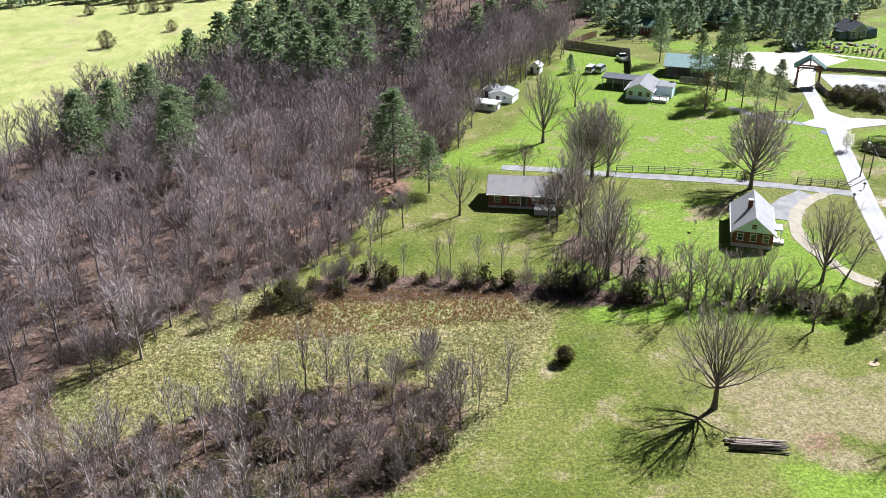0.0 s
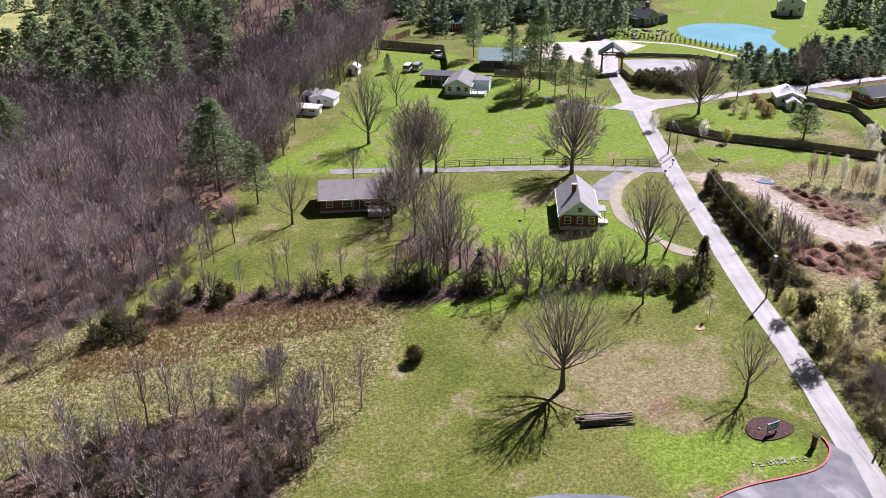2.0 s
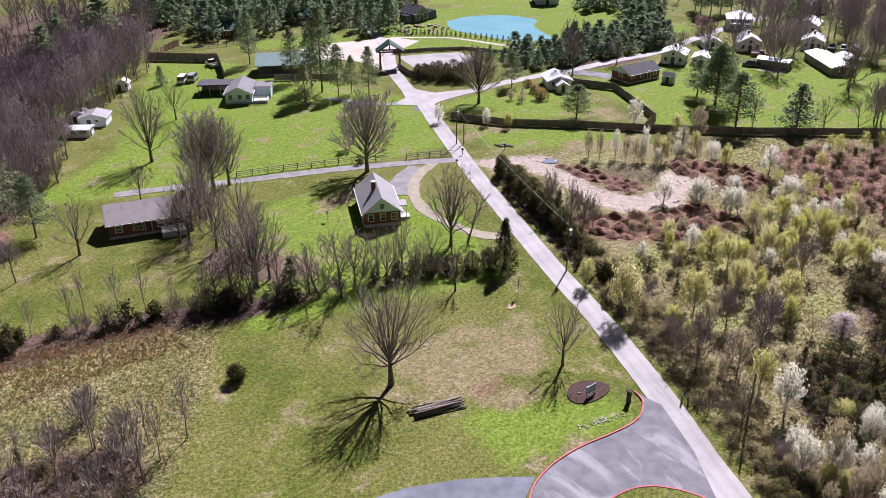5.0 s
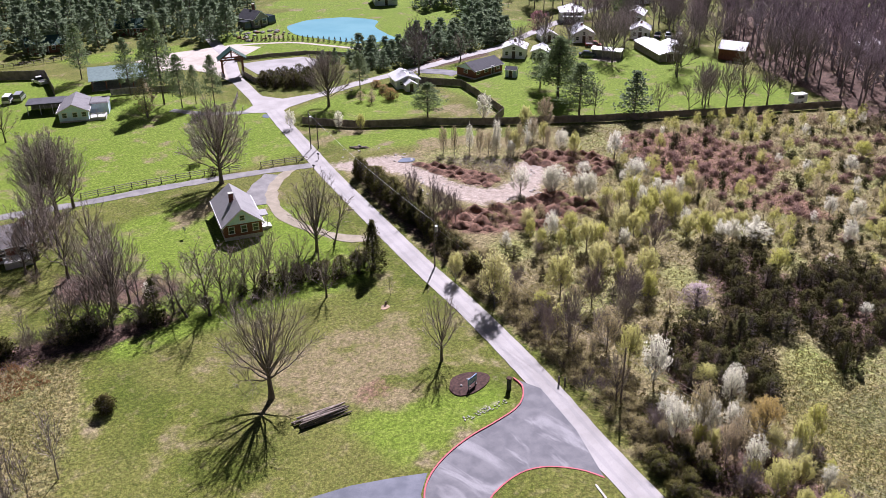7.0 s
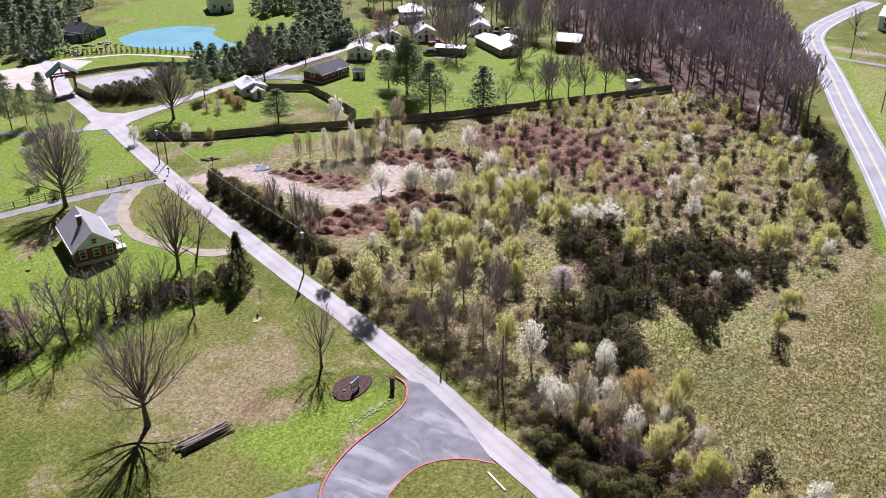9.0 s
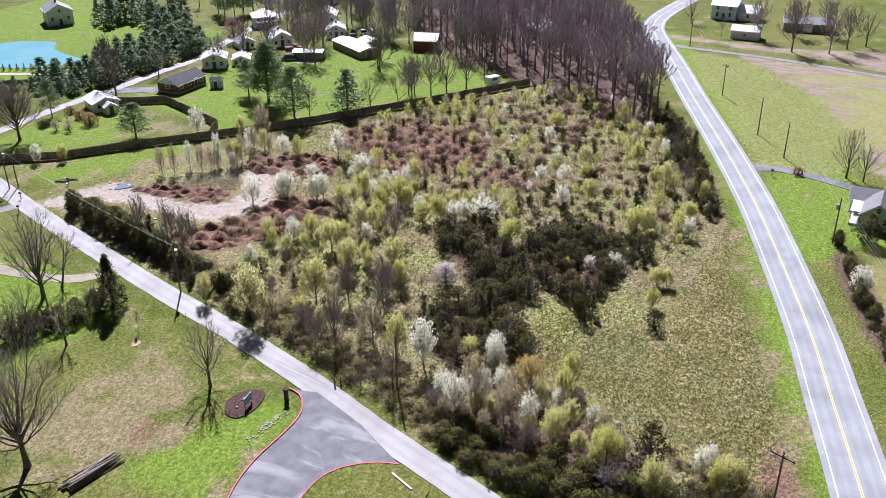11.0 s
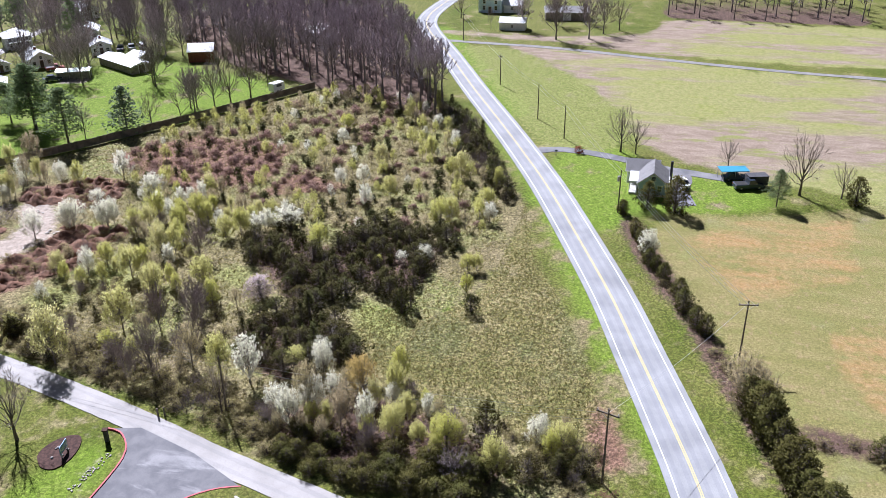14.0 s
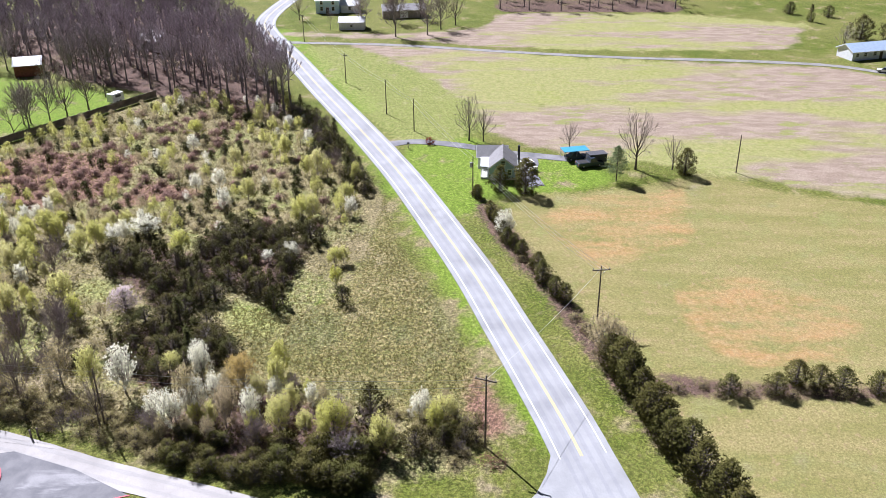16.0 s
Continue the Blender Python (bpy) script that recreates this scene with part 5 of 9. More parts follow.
# lawn trees that stand alone
for b, x, y, size, label in (
        (BIG[0], 33.3, 80.3, 1.04, "large bare spreading shade tree on the lawn"),
        (BIG[1], 60.0, 144.5, 1.02, "large bare rounded tree behind a brick house"),
        (BIG[1], 31.8, 149.8, 0.98, "broad bare multi-stemmed tree beside a brick house"), (TALL[1], 35.2, 151.6, 0.85, "tall bare multi-stemmed tree beside a brick house"),
        (TALL[0], 29.5, 148.6, 1.0, "tall bare multi-stemmed tree beside a brick house"),
        (TALL[1], 26.5, 139.5, 0.8, "tall bare tree shading a brick house"),
        (TALL[1], 25.5, 171.0, 1.0, "tall bare vase-shaped tree on a lawn"),
        (TALL[0], 58.2, 109.2, 0.86, "bare dark-limbed tree by a curved driveway"),
        (FORK[0], 61.5, 109.5, 1.15, "bare forked tree by a curved driveway"),
        (YARD[0], 53.6, 73.3, 1.1, "slender bare tree beside a mulch bed"),
        (YARD[1], 36.2, 195.0, 1.1, "bare twiggy tree near parked cars"),
        (YARD[2], 6.4, 135.5, 1.2, "small bare round tree on a lawn"),
        (SAPLING[0], -6.6, 124.5, 1.05, "thin bare young tree on a lawn"),
        (YARD[0], 19.5, 153.0, 0.8, "small bare tree by a farm lane"),
        (FORK[1], 36.5, 102.4, 1.3, "bare crooked tree in a hedgerow"),
        (FORK[0], 34.0, 104.0, 1.2, "bare crooked tree in a hedgerow"),
        (YARD[1], 43.4, 105.0, 1.0, "bare bushy tree in a hedgerow"),
        (YARD[2], 51.4, 96.1, 0.85, "small bare dark tree at a lawn edge"),
        (TALL[0], 27.2, 111.8, 0.85, "tall thin bare tree in a hedgerow"),
        (SAPLING[1], 9.5, 82.7, 1.3, "slim bare sapling at the meadow edge"),
        (SAPLING[2], 58.5, 90.5, 0.5, "small bare sapling on a lawn"),
        (YARD[0], 159.5, 14.5, 1.15, "bare tree beside a farm driveway"),
        (YARD[2], 159.0, 11.5, 0.9, "slim bare tree beside a farm driveway"),
        (YARD[1], 154.5, -6.0, 0.7, "small bare tree behind a carport"),
        (YARD[1], 144.0, -17.8, 1.4, "bare many-limbed tree at a field edge"),
        (YARD[2], 144.2, -24.8, 0.8, "bare reddish tree at a field edge"),
        (BIG[1], 101.0, 170.6, 0.85, "grey densely twigged tree by a road junction"),
        (LOOSE[0], 65.7, 191.2, 1.0, "tan budding tree near a white house"),
        (YARD[0], 139.0, 186.0, 1.2, "bare tree beside a side road"), (YARD[1], 151.0, 181.0, 1.0, "bare reddish tree beside a side road"),
        (TALL[0], 184.1, 171.2, 0.66, "bare tree beside a white farmhouse"), (TALL[1], 179.4, 176.5, 0.7, "bare tree beside a white farmhouse"), (TALL[0], 193.1, 139.0, 0.8, "bare tree beside a long shed"), (TALL[1], 212.4, 148.5, 0.8, "bare tree behind a long shed"), (TALL[0], 211.7, 141.0, 0.75, "bare tree behind a red barn"), (YARD[0], 184.0, 134.0, 1.0, "bare tree on a farm lawn"), (YARD[1], 189.7, 118.0, 1.2, "bare tree at a wood edge"), (TALL[1], 229.0, 170.0, 0.8, "bare tree behind white farmhouses"), (TALL[0], 222.0, 186.0, 0.8, "bare tree behind white farmhouses"),
        (TALL[0], 189.7, 159.5, 0.78, "bare tree in a farmyard"), (TALL[1], 195.2, 160.0, 0.8, "bare tree in a farmyard"), (TALL[1], 185.6, 158.8, 0.55, "bare tree in a farmyard"), (TALL[0], 200.0, 164.0, 0.75, "bare tree in a farmyard"),
        (YARD[1], 153.5, 116.2, 0.92, "bare tree on a lawn inside a fence"), (FORK[1], 160.3, 112.8, 0.9, "bare leaning tree on a lawn inside a fence"), (TALL[0], 168.0, 113.0, 0.62, "bare tree at a board fence"), (TALL[1], 181.6, 131.8, 0.8, "large bare tree beside a long shed"),
        (TALL[0], 182.5, 157.5, 0.8, "large bare tree in a farmyard"), (TALL[1], 181.0, 152.6, 0.92, "large bare tree in a farmyard"), (TALL[0], 165.5, 173.2, 0.58, "bare tree in front of a white farmhouse"), (TALL[1], 191.7, 166.3, 0.62, "bare tree in a farmyard"), (TALL[0], 211.6, 146.3, 0.72, "bare tree behind a long shed"), (TALL[1], 220.1, 142.6, 0.75, "bare tree behind a red barn"),
        (TALL[0], 203.6, 108.9, 0.95, "tall bare tree at the wood's edge"), (TALL[1], 203.5, 119.1, 0.78, "tall bare tree at the wood's edge"), (TALL[0], 210.1, 118.9, 0.75, "tall bare tree at the wood's edge"), (TALL[1], 207.0, 113.0, 0.85, "tall bare tree at the wood's edge"),
        (TALL[0], 164.3, 111.5, 0.72, "bare tree at a board fence"), (TALL[1], 169.1, 109.0, 0.72, "bare tree at a board fence"), (YARD[0], 172.3, 106.5, 1.2, "bare tree at a board fence"), (TALL[1], 167.0, 114.0, 0.62, "bare tree at a board fence"), (YARD[2], 178.0, 104.0, 1.2, "bare tree at a board fence"),
        (YARD[0], 276.0, 74.3, 1.0, "bare tree on a farm lawn"), (SAPLING[1], 262.1, 61.4, 1.0, "thin bare tree beside a white shed"),
        (TALL[1], 263.9, 51.7, 0.8, "bare tree beside a white shed"), (TALL[0], 252.4, 39.6, 0.95, "tall bare tree in a farm row"),
        (TALL[1], 254.8, 30.0, 0.85, "tall bare tree in a farm row"), (TALL[0], 262.6, 26.3, 0.8, "tall bare tree in a farm row"),
        (YARD[2], 268.3, 21.9, 1.2, "bare tree in a farm row"), (TALL[0], 272.0, 42.0, 0.8, "bare tree behind a white shed"), (TALL[1], 278.0, 34.0, 0.8, "bare tree by a farmyard"),
        (YARD[0], 237.0, -89.0, 0.9, "bare reddish tree beside a long house")):
    plant(TALL_FAR[TALL.index(b)] if b in TALL and x > 150 else b, x, y, size, None, label)

# conifers that stand alone
for b, x, y, size, label in (
        (PINE[0], -5.0, 150.8, 1.2, "tall open white pine at the wood's edge"),
        (PINE[1], 1.3, 145.6, 0.72, "dark young pine at the wood's edge"),
        (PINE[1], 65.8, 232.9, 0.95, "tall dark pine beside a green-roofed pavilion"),
        (PINE[2], 69.9, 211, 0.93, "open pine beside a green-roofed pavilion"),
        (PINE[0], 72.7, 197.9, 1.39, "tall broad dark pine near a timber gate"),
        (PINE[2], 72, 203.1, 1.01, "dark pine near a timber gate"),
        (PINE[1], 74.8, 192.7, 0.84, "grey-green pine near a timber gate"),
        (PINE[0], 80.9, 188.3, 0.81, "open grey-green pine near a timber gate"),
        (PINE[2], 78.5, 193.1, 0.62, "grey-green pine near a timber gate"),
        (SPRUCE[1], 39.9, 224.6, 0.55, "small dark spruce near parked cars"),
        (PINE[1], 115.1, 177.9, 0.6, "small pine beside a side road"),
        (PINE[2], 113.4, 149.3, 0.52, "round grey-green pine behind a board fence"),
        (PINE[1], 145.8, 139.8, 0.98, "broad dark pine on a farm lawn"),
        (PINE[2], 148.6, 148.4, 0.6, "dark pine on a farm lawn"),
        (PINE[0], 138.4, 126.5, 0.82, "open grey-green pine on a farm lawn"), (SAPLING[0], 139.5, 123.0, 1.4, "thin bare-stemmed tree on a farm lawn"), (PINE[0], 147.6, 141.6, 0.85, "broad dark pine on a farm lawn"),
        (SPRUCE[1], 149.1, 119.5, 1.12, "dark spruce on a farm lawn"),
        (ROUND_BUSH, 17.5, 90.5, 1.0, "rounded dark evergreen bush on the lawn"),
        (TALL_CEDAR, 61.2, 98.2, 1.0, "tall dark cedar beside the gravel road"), (BIG_CEDAR[2], 58.8, 98.9, 1.0, "dark cedar in a hedgerow"),
        (BIG_CEDAR[1], 56.6, 100.0, 0.9, "dark cedar in a hedgerow"), (CEDAR[2], 54.2, 100.5, 1.2, "dark cedar in a hedgerow"),
        (CEDAR[3], 30.7, 106.6, 1.5, "dark cedar in a hedgerow"),
        (BIG_CEDAR[2], 131.6, 3.6, 1.75, "rounded dark cedar in front of a blue house"), (BIG_CEDAR[0], 132.2, 8.2, 1.35, "dark cedar in front of a blue house"),
        (PINE[1], 138.1, -13.4, 0.46, "small pine at a mown field edge"), (BIG_CEDAR[1], 141.4, -26.6, 1.4, "dark cedar at a field edge"),
        (CEDAR[2], 251.0, -99.0, 2.6, "broad dark evergreen beside a field"), (CEDAR[0], 247.0, -106.0, 2.6, "broad dark evergreen beside a field"),
        (CEDAR[1], 287.0, -89.0, 1.5, "dark evergreen bush in a field hedge"), (CEDAR[3], 275.0, -92.0, 1.3, "dark evergreen bush in a field hedge"), (CEDAR[2], 282.0, -100.0, 1.4, "dark evergreen bush in a field hedge"),
        (CEDAR[2], 60.5, 149.0, 0.7, "dark evergreen bush behind a brick house")):
    plant(b, x, y, size, None, label, "conifer", "", 0.72 if "timber gate" in label or "pavilion" in label else 1.3 if "farm lawn" in label else 1.12 if "open white pine" in label else 1.75 if "round grey" in label else None)
# pasture trees
for b, x, y, size in ((FORK[0], -84, 218.3, 1.0), (CEDAR[0], -84, 216, 1.0), (CEDAR[1], -92.8, 260.3, 1.9), (CEDAR[2], -78.9, 281.6, 1.3), (CEDAR[0], -114, 309, 1.6), (CEDAR[1], -100, 312, 1.6), (CEDAR[2], -92.7, 311, 1.8), (CEDAR[0], -88, 314, 1.5)):
    plant(b, x, y, size, None, "lone tree on a pale green pasture", "tree", "pasture trees")

# ---- woods ----
rng = random.Random(21)
WEST_NEAR = [(9, 200), (7, 180), (3, 162), (-12, 150), (-19, 135), (-25, 122), (-36, 106), (-43, 97), (-48, 88), (-70, 96), (-90, 150), (-78, 178), (-66, 212), (-52, 250), (10, 250), (26, 232)]
pines = scatter(rng, [[(-48, 232), (-24, 222), (-10, 245), (4, 262), (2, 300), (-50, 310), (-52, 262)]], 8.6, 200)
pines += [(-60, 164.7), (-48, 165), (-45.1, 152.1), (-42.2, 170.9), (-57, 178.3), (-56.2, 213.8), (-34.6, 206.6), (-40, 213), (-36, 225.1), (-20.8, 197.6), (-13.8, 213.6), (-2, 240.5), (-2.4, 213.5), (16.1, 242), (22, 261.5), (34, 265), (-51.4, 227.8), (-27, 209), (-29, 218), (-64, 158)]
for x, y in pines:
    plant((PINE_FAR if y > 190 else PINE)[rng.randrange(3)], x, y, rng.uniform(0.85, 1.12), None, "white pine rising above bare woodland", "pine", "woodland pines", rng.uniform(1.0, 1.25))
near = scatter(rng, [WEST_NEAR], 4.3, 8000, pines, 2.5)
near.sort(key=lambda p: p[1] - 0.5 * p[0])
for x, y in near[:180]:
    plant(WOODS[rng.randrange(6)], x, y, rng.uniform(0.6, 1.1), None, "bare slender woodland tree among fallen leaves", "tree", "western woodland trees")
joined("woodland", near[180:] + scatter(rng, [[(-90, 146), (-48, 88), (-62, 76), (-84, 110)], [(9, 200), (14, 225), (30, 240), (42, 262), (20, 262), (2, 240)], [(-50, 255), (12, 252), (40, 262), (60, 290), (45, 330), (-40, 320)]], 5.2, 700), WOODS_LITE, (0.65, 1.05), "bare grey-mauve deciduous woodland, past counting", "woodland", rng)
east = scatter(rng, [WOODS_EAST], 4.4, 5200)
east.sort(key=lambda p: p[0])
for x, y in east[:100]:
    plant(STRAIGHT[rng.randrange(5)], x, y, rng.uniform(0.85, 1.15), None, "tall bare straight-stemmed tree in a roadside wood", "tree", "eastern woodland trees")
joined("woodland", east[100:], STRAIGHT_LITE, (0.8, 1.1), "bare roadside woodland of tall straight stems", "woodland", rng)
joined("woodland", scatter(rng, [FAR_WOOD, [(215, 170), (250, 150), (290, 120), (330, 160), (300, 260), (225, 240)]], 6.0, 600), STRAIGHT_LITE, (0.6, 0.9), "distant bare woodland behind fields", "woodland", rng)
firs = scatter(rng, [[(83.6, 294.2), (85.9, 274.8), (99.3, 273.8), (101.7, 257.9), (108.5, 244.7), (118, 248.3), (128.4, 262.4), (145, 287.1), (133.7, 304.6), (112.8, 322.1), (96.6, 335.7)], [(58, 280), (90, 260), (100, 285), (90, 330), (50, 330)], [(92, 268), (104, 256), (110, 251), (120, 257), (126, 268), (138, 284), (150, 288), (166, 298), (170, 335), (90, 330)], [(105, 300), (140, 300), (140, 335), (100, 335)], [(-150, 326), (-60, 332), (-40, 345), (-150, 345)], [(60, 262), (76, 264), (88, 262), (90, 290), (60, 300)], [(188, 243), (195, 229), (190, 214), (200, 216), (215, 238), (205, 262), (192, 254)]], 6.4, 1500)
for x, y in scatter(rng, [[(-60, 120), (-20, 150), (0, 185), (6, 225), (-30, 235), (-66, 190)]], 17.0, 120, pines, 4.0):
    plant(TALL_FAR[rng.randrange(2)], x, y, rng.uniform(0.8, 1.0), None, "broad-crowned bare oak in the woodland", "tree", "woodland oaks")
for x, y in scatter(rng, [[(196, 182), (222, 200), (250, 212), (268, 184), (244, 156), (214, 148), (203, 172)]], 6.2, 260, [(226, 181), (208.5, 167.5), (211.5, 195.5), (252, 200)], 7.0):
    plant(TALL_FAR[rng.randrange(2)], x, y, rng.uniform(0.65, 0.95), None, "bare shade tree among farm buildings", "tree", "farm trees")
for x, y in [(215.4, 215.9), (217.8, 213.7), (220.8, 212.2), (229.5, 209.9), (228.8, 206.4), (219.7, 181.1), (219.4, 222.4), (225.3, 212.0)]:
    plant(PINE_FAR[rng.randrange(3)], x, y, rng.uniform(0.75, 0.95), None, "tall dark pine behind white farmhouses", "conifer", "farm pines", 0.8)
joined("fir_grove", firs, FIR_FAR, (0.8, 1.4), "dark evergreen grove behind far houses", "grove", rng)
belt = scatter(rng, [[(137, 187.5), (148, 187.5), (161.5, 188), (176, 189.5), (188, 200), (180, 205), (166, 206), (152, 204), (142, 199)], [(119, 205), (125, 200), (123, 188.5), (128, 188.5), (137, 188), (142, 199), (131, 204)], [(182, 205), (190, 205), (197, 214), (194, 226), (188, 220)]], 3.6, 1600)
for x, y in belt:
    plant(FIR_FAR[rng.randrange(2)], x, y, (0.4 if x < 130 else 0.7) * rng.uniform(0.75, 1.15), None, "dark evergreen in a belt beside a side road", "conifer", "evergreen belt", rng.uniform(1.2, 1.6))
for k in range(26):
    t = k / 25
    plant(CEDAR[3], 116 + 25 * t, 243 - 28 * t + 4 * math.sin(t * 3), 0.42, None, "small clipped evergreen along a pond path", "evergreen", "pond hedge")
for x, y in scatter(rng, [[(97.5, 196), (99, 192), (102, 187), (106.5, 186), (111, 193.5), (105, 200), (99.5, 200)]], 1.9, 260):
    plant(CEDAR[rng.randrange(3)], x, y, rng.uniform(0.9, 1.4), None, "bushy dark evergreen screening a gravel lot", "evergreen", "evergreen screen")

for x, y in scatter(rng, [[(-24, 121), (-17, 117), (-9, 128), (-7, 141), (-2, 149), (4, 160), (2, 163), (-12, 151), (-19, 136)], [(-30, 107), (-17, 117), (-9, 128), (-16, 132), (-26, 120)], [(-48, 88), (-36, 92), (-26, 112), (-24, 121), (-36, 106)], [(2, 162), (10, 170), (14, 192), (9, 200), (6, 180)]], 4.2, 260, [(-5, 150.8), (1.3, 145.6)], 4.0):
    plant(WOODS[rng.randrange(6)], x, y, rng.uniform(0.55, 0.95), None, "bare tree at the wood's edge", "tree", "western woodland trees")
for x, y in scatter(rng, [[(12, 196), (24, 212), (38, 232), (46, 262), (24, 262), (8, 232)]], 3.4, 900, pines, 2.5):
    plant(WOODS[rng.randrange(6)], x, y, rng.uniform(0.7, 1.05), None, "bare woodland tree behind white sheds", "tree", "western woodland trees")
for x, y in scatter(rng, [[(-50, 88), (-38, 92), (-26, 110), (-15, 121), (-8, 131), (-9, 141), (-14, 138), (-22, 126), (-30, 116), (-42, 102)], [(2, 163), (10, 172), (13, 192), (24, 212), (20, 214), (8, 198)]], 2.3, 700, [(-5, 150.8), (1.3, 145.6)], 3.0):
    plant(BRUSH[rng.randrange(3)], x, y, rng.uniform(0.7, 1.9), None, "leafless brush at the wood's edge", "shrub", "wood edge brush", name="shrub")
for i, (x, y) in enumerate(scatter(rng, [[(-38, 96), (-28, 101), (-14, 111), (-6, 122), (-2, 134), (-6, 142), (-12, 128), (-20, 117), (-34, 106)]], 3.6, 900, [(-5, 150.8), (1.3, 145.6)], 4.0)):
    plant(WOODS[rng.randrange(6)] if i % 3 else BUSHY[i % 2], x, y, rng.uniform(0.38, 0.72), None, "small pale bare tree spilling from the wood's edge", "tree", "wood edge trees")
# ---- hedgerow between meadow and lawn ----
ROW = [(-22, 106), (-13, 112.6), (0.8, 112.3), (12, 110), (21, 108.6), (30, 105.5), (38, 104.5), (45, 103.5), (53, 101.5), (59, 99)]
line = smooth_line(ROW, 1.0)
for i, (x, y) in enumerate(line):
    x, y = x + rng.uniform(-0.6, 0.6), y + rng.uniform(-0.9, 0.9)
    k = rng.random()
    x, y = x + rng.uniform(-0.8, 0.8), y + rng.uniform(-0.8, 0.8)
    if k < 0.5:
        plant(BRUSH[rng.randrange(3)], x, y, rng.uniform(0.6, 1.9), None, "leafless brushy shrub in a hedgerow", "shrub", "hedgerow shrubs", name="shrub")
    elif k < 0.64:
        plant(SCRUB[rng.randrange(2)], x, y, rng.uniform(0.8, 1.4), None, "low brown bramble in a hedgerow", "shrub", "hedgerow shrubs", name="shrub")
    elif k < 0.9:
        plant(SMALL_CEDAR[rng.randrange(2)], x, y, rng.uniform(0.8, 1.7), None, "small dark cedar in a hedgerow", "shrub", "hedgerow shrubs", name="shrub")
for x, y, s in ((2, 114, 0.85), (4, 116, 0.9), (8, 113, 0.95), (11.5, 112.5, 0.9), (-13, 121, 0.95), (-19, 134, 0.9), (-25, 117, 0.95), (-30, 111, 1.0), (-16, 113, 0.9), (19, 109.5, 0.9), (24, 109, 1.0), (-8, 115, 0.6), (-3, 114, 0.7), (15, 111, 0.7)):
    plant(SAPLING[rng.randrange(4)], x, y, s * 1.2, None, "slim bare sapling in a hedgerow", "tree", "hedgerow saplings")
for x, y, s, b in ((23, 110, 1.1, YARD[0]), (25, 107.5, 0.9, YARD[1]), (29, 108, 1.0, FORK[1]), (33, 106, 0.9, YARD[2]), (39.5, 104.5, 1.0, YARD[0]), (41.5, 106.5, 0.95, FORK[0]), (46, 104.5, 0.85, YARD[1]), (48.5, 102.5, 0.8, YARD[2]), (29.5, 113, 1.2, YARD[1]), (26, 115, 1.1, YARD[2]), (21, 111.5, 0.8, YARD[0]), (29, 121, 1.2, YARD[0]), (25.5, 126, 1.35, YARD[1]), (31, 131, 1.2, YARD[2]), (26.8, 111.7, 1.3, YARD[2]), (38.6, 107.7, 1.1, FORK[1]), (48.1, 106.5, 0.95, YARD[0]), (52.3, 104.7, 0.8, YARD[1]), (22.5, 131, 1.2, YARD[2]), (27, 134, 1.1, YARD[0]), (44, 103, 0.8, YARD[2])):
    plant(b, x, y, s, None, "bare grey tree in a dense hedgerow", "tree", "hedgerow trees")
for x, y in scatter(rng, [[(21, 138), (27, 140), (33, 130), (30, 118), (24, 117), (21, 126)]], 4.6, 90):
    plant((YARD[0], YARD[1], YARD[2], BRUSH[0], BRUSH[1])[rng.randrange(5)], x, y, rng.uniform(0.9, 1.4), None, "bare grey tree crowding a brick house", "tree", "house thicket")
for x, y, s in ((-19.5, 107.5, 1.2), (-17.5, 106, 1.1), (-15, 108.5, 1.0), (-12, 109.5, 0.9), (-21.5, 105, 1.0), (17, 109.5, 1.0), (19.5, 108.8, 1.2), (21.5, 107.8, 1.0), (23, 110, 1.1), (28.5, 106.8, 1.0), (-6, 111, 0.8), (6, 110.6, 0.8)):
    plant((CEDAR[0], CEDAR[1], BRUSH[2], CEDAR[2])[int(abs(x) * 2) % 4], x, y, s, None, "dense dark brush in a hedgerow", "shrub", "hedgerow brush", 1.2, "shrub")
plant(CEDAR[0], -16, 104.5, 0.7, None, "dark evergreen bush at the meadow's edge", "evergreen")
plant(BRUSH[0], -0.2, 91.3, 1.9, None, "dense brown brush clump in the meadow", "shrub", name="shrub")
plant(BRUSH[2], 0.8, 92.3, 1.6, None, "dense brown brush clump in the meadow", "shrub", name="shrub")
plant(BUDDING[0], -40, 100, 1.0, None, "olive budding shrub at the wood's edge", "shrub", name="shrub")

# ---- thicket in the near meadow ----
spots = scatter(rng, [THICKET], 1.9, 1500)
for i, (x, y) in enumerate(spots):
    k = rng.random()
    if k < 0.42:
        plant(BRUSH[rng.randrange(3)], x, y, rng.uniform(0.9, 2.1), None, "leafless grey-brown thicket shrub", "shrub", "thicket", name="shrub")
    elif k < 0.72:
        plant(SAPLING[rng.randrange(4)], x, y, rng.uniform(0.9, 1.6), None, "bare slender thicket sapling", "tree", "thicket")
    elif k < 0.92:
        plant(CEDAR[rng.randrange(4)], x, y, rng.uniform(0.5, 1.0), None, "dark cedar in a leafless thicket", "evergreen", "thicket")
    else:
        plant(SCRUB[rng.randrange(2)], x, y, rng.uniform(0.8, 1.4), None, "low brown bramble in a thicket", "shrub", "thicket", name="shrub")
for x, y in ((5.5, 84), (3, 82), (6, 80.5), (2, 79), (-4, 83), (-7, 86), (0, 86)):
    plant(SAPLING[rng.randrange(4)], x, y, rng.uniform(0.9, 1.25), None, "bare slender sapling in the meadow", "tree", "thicket")
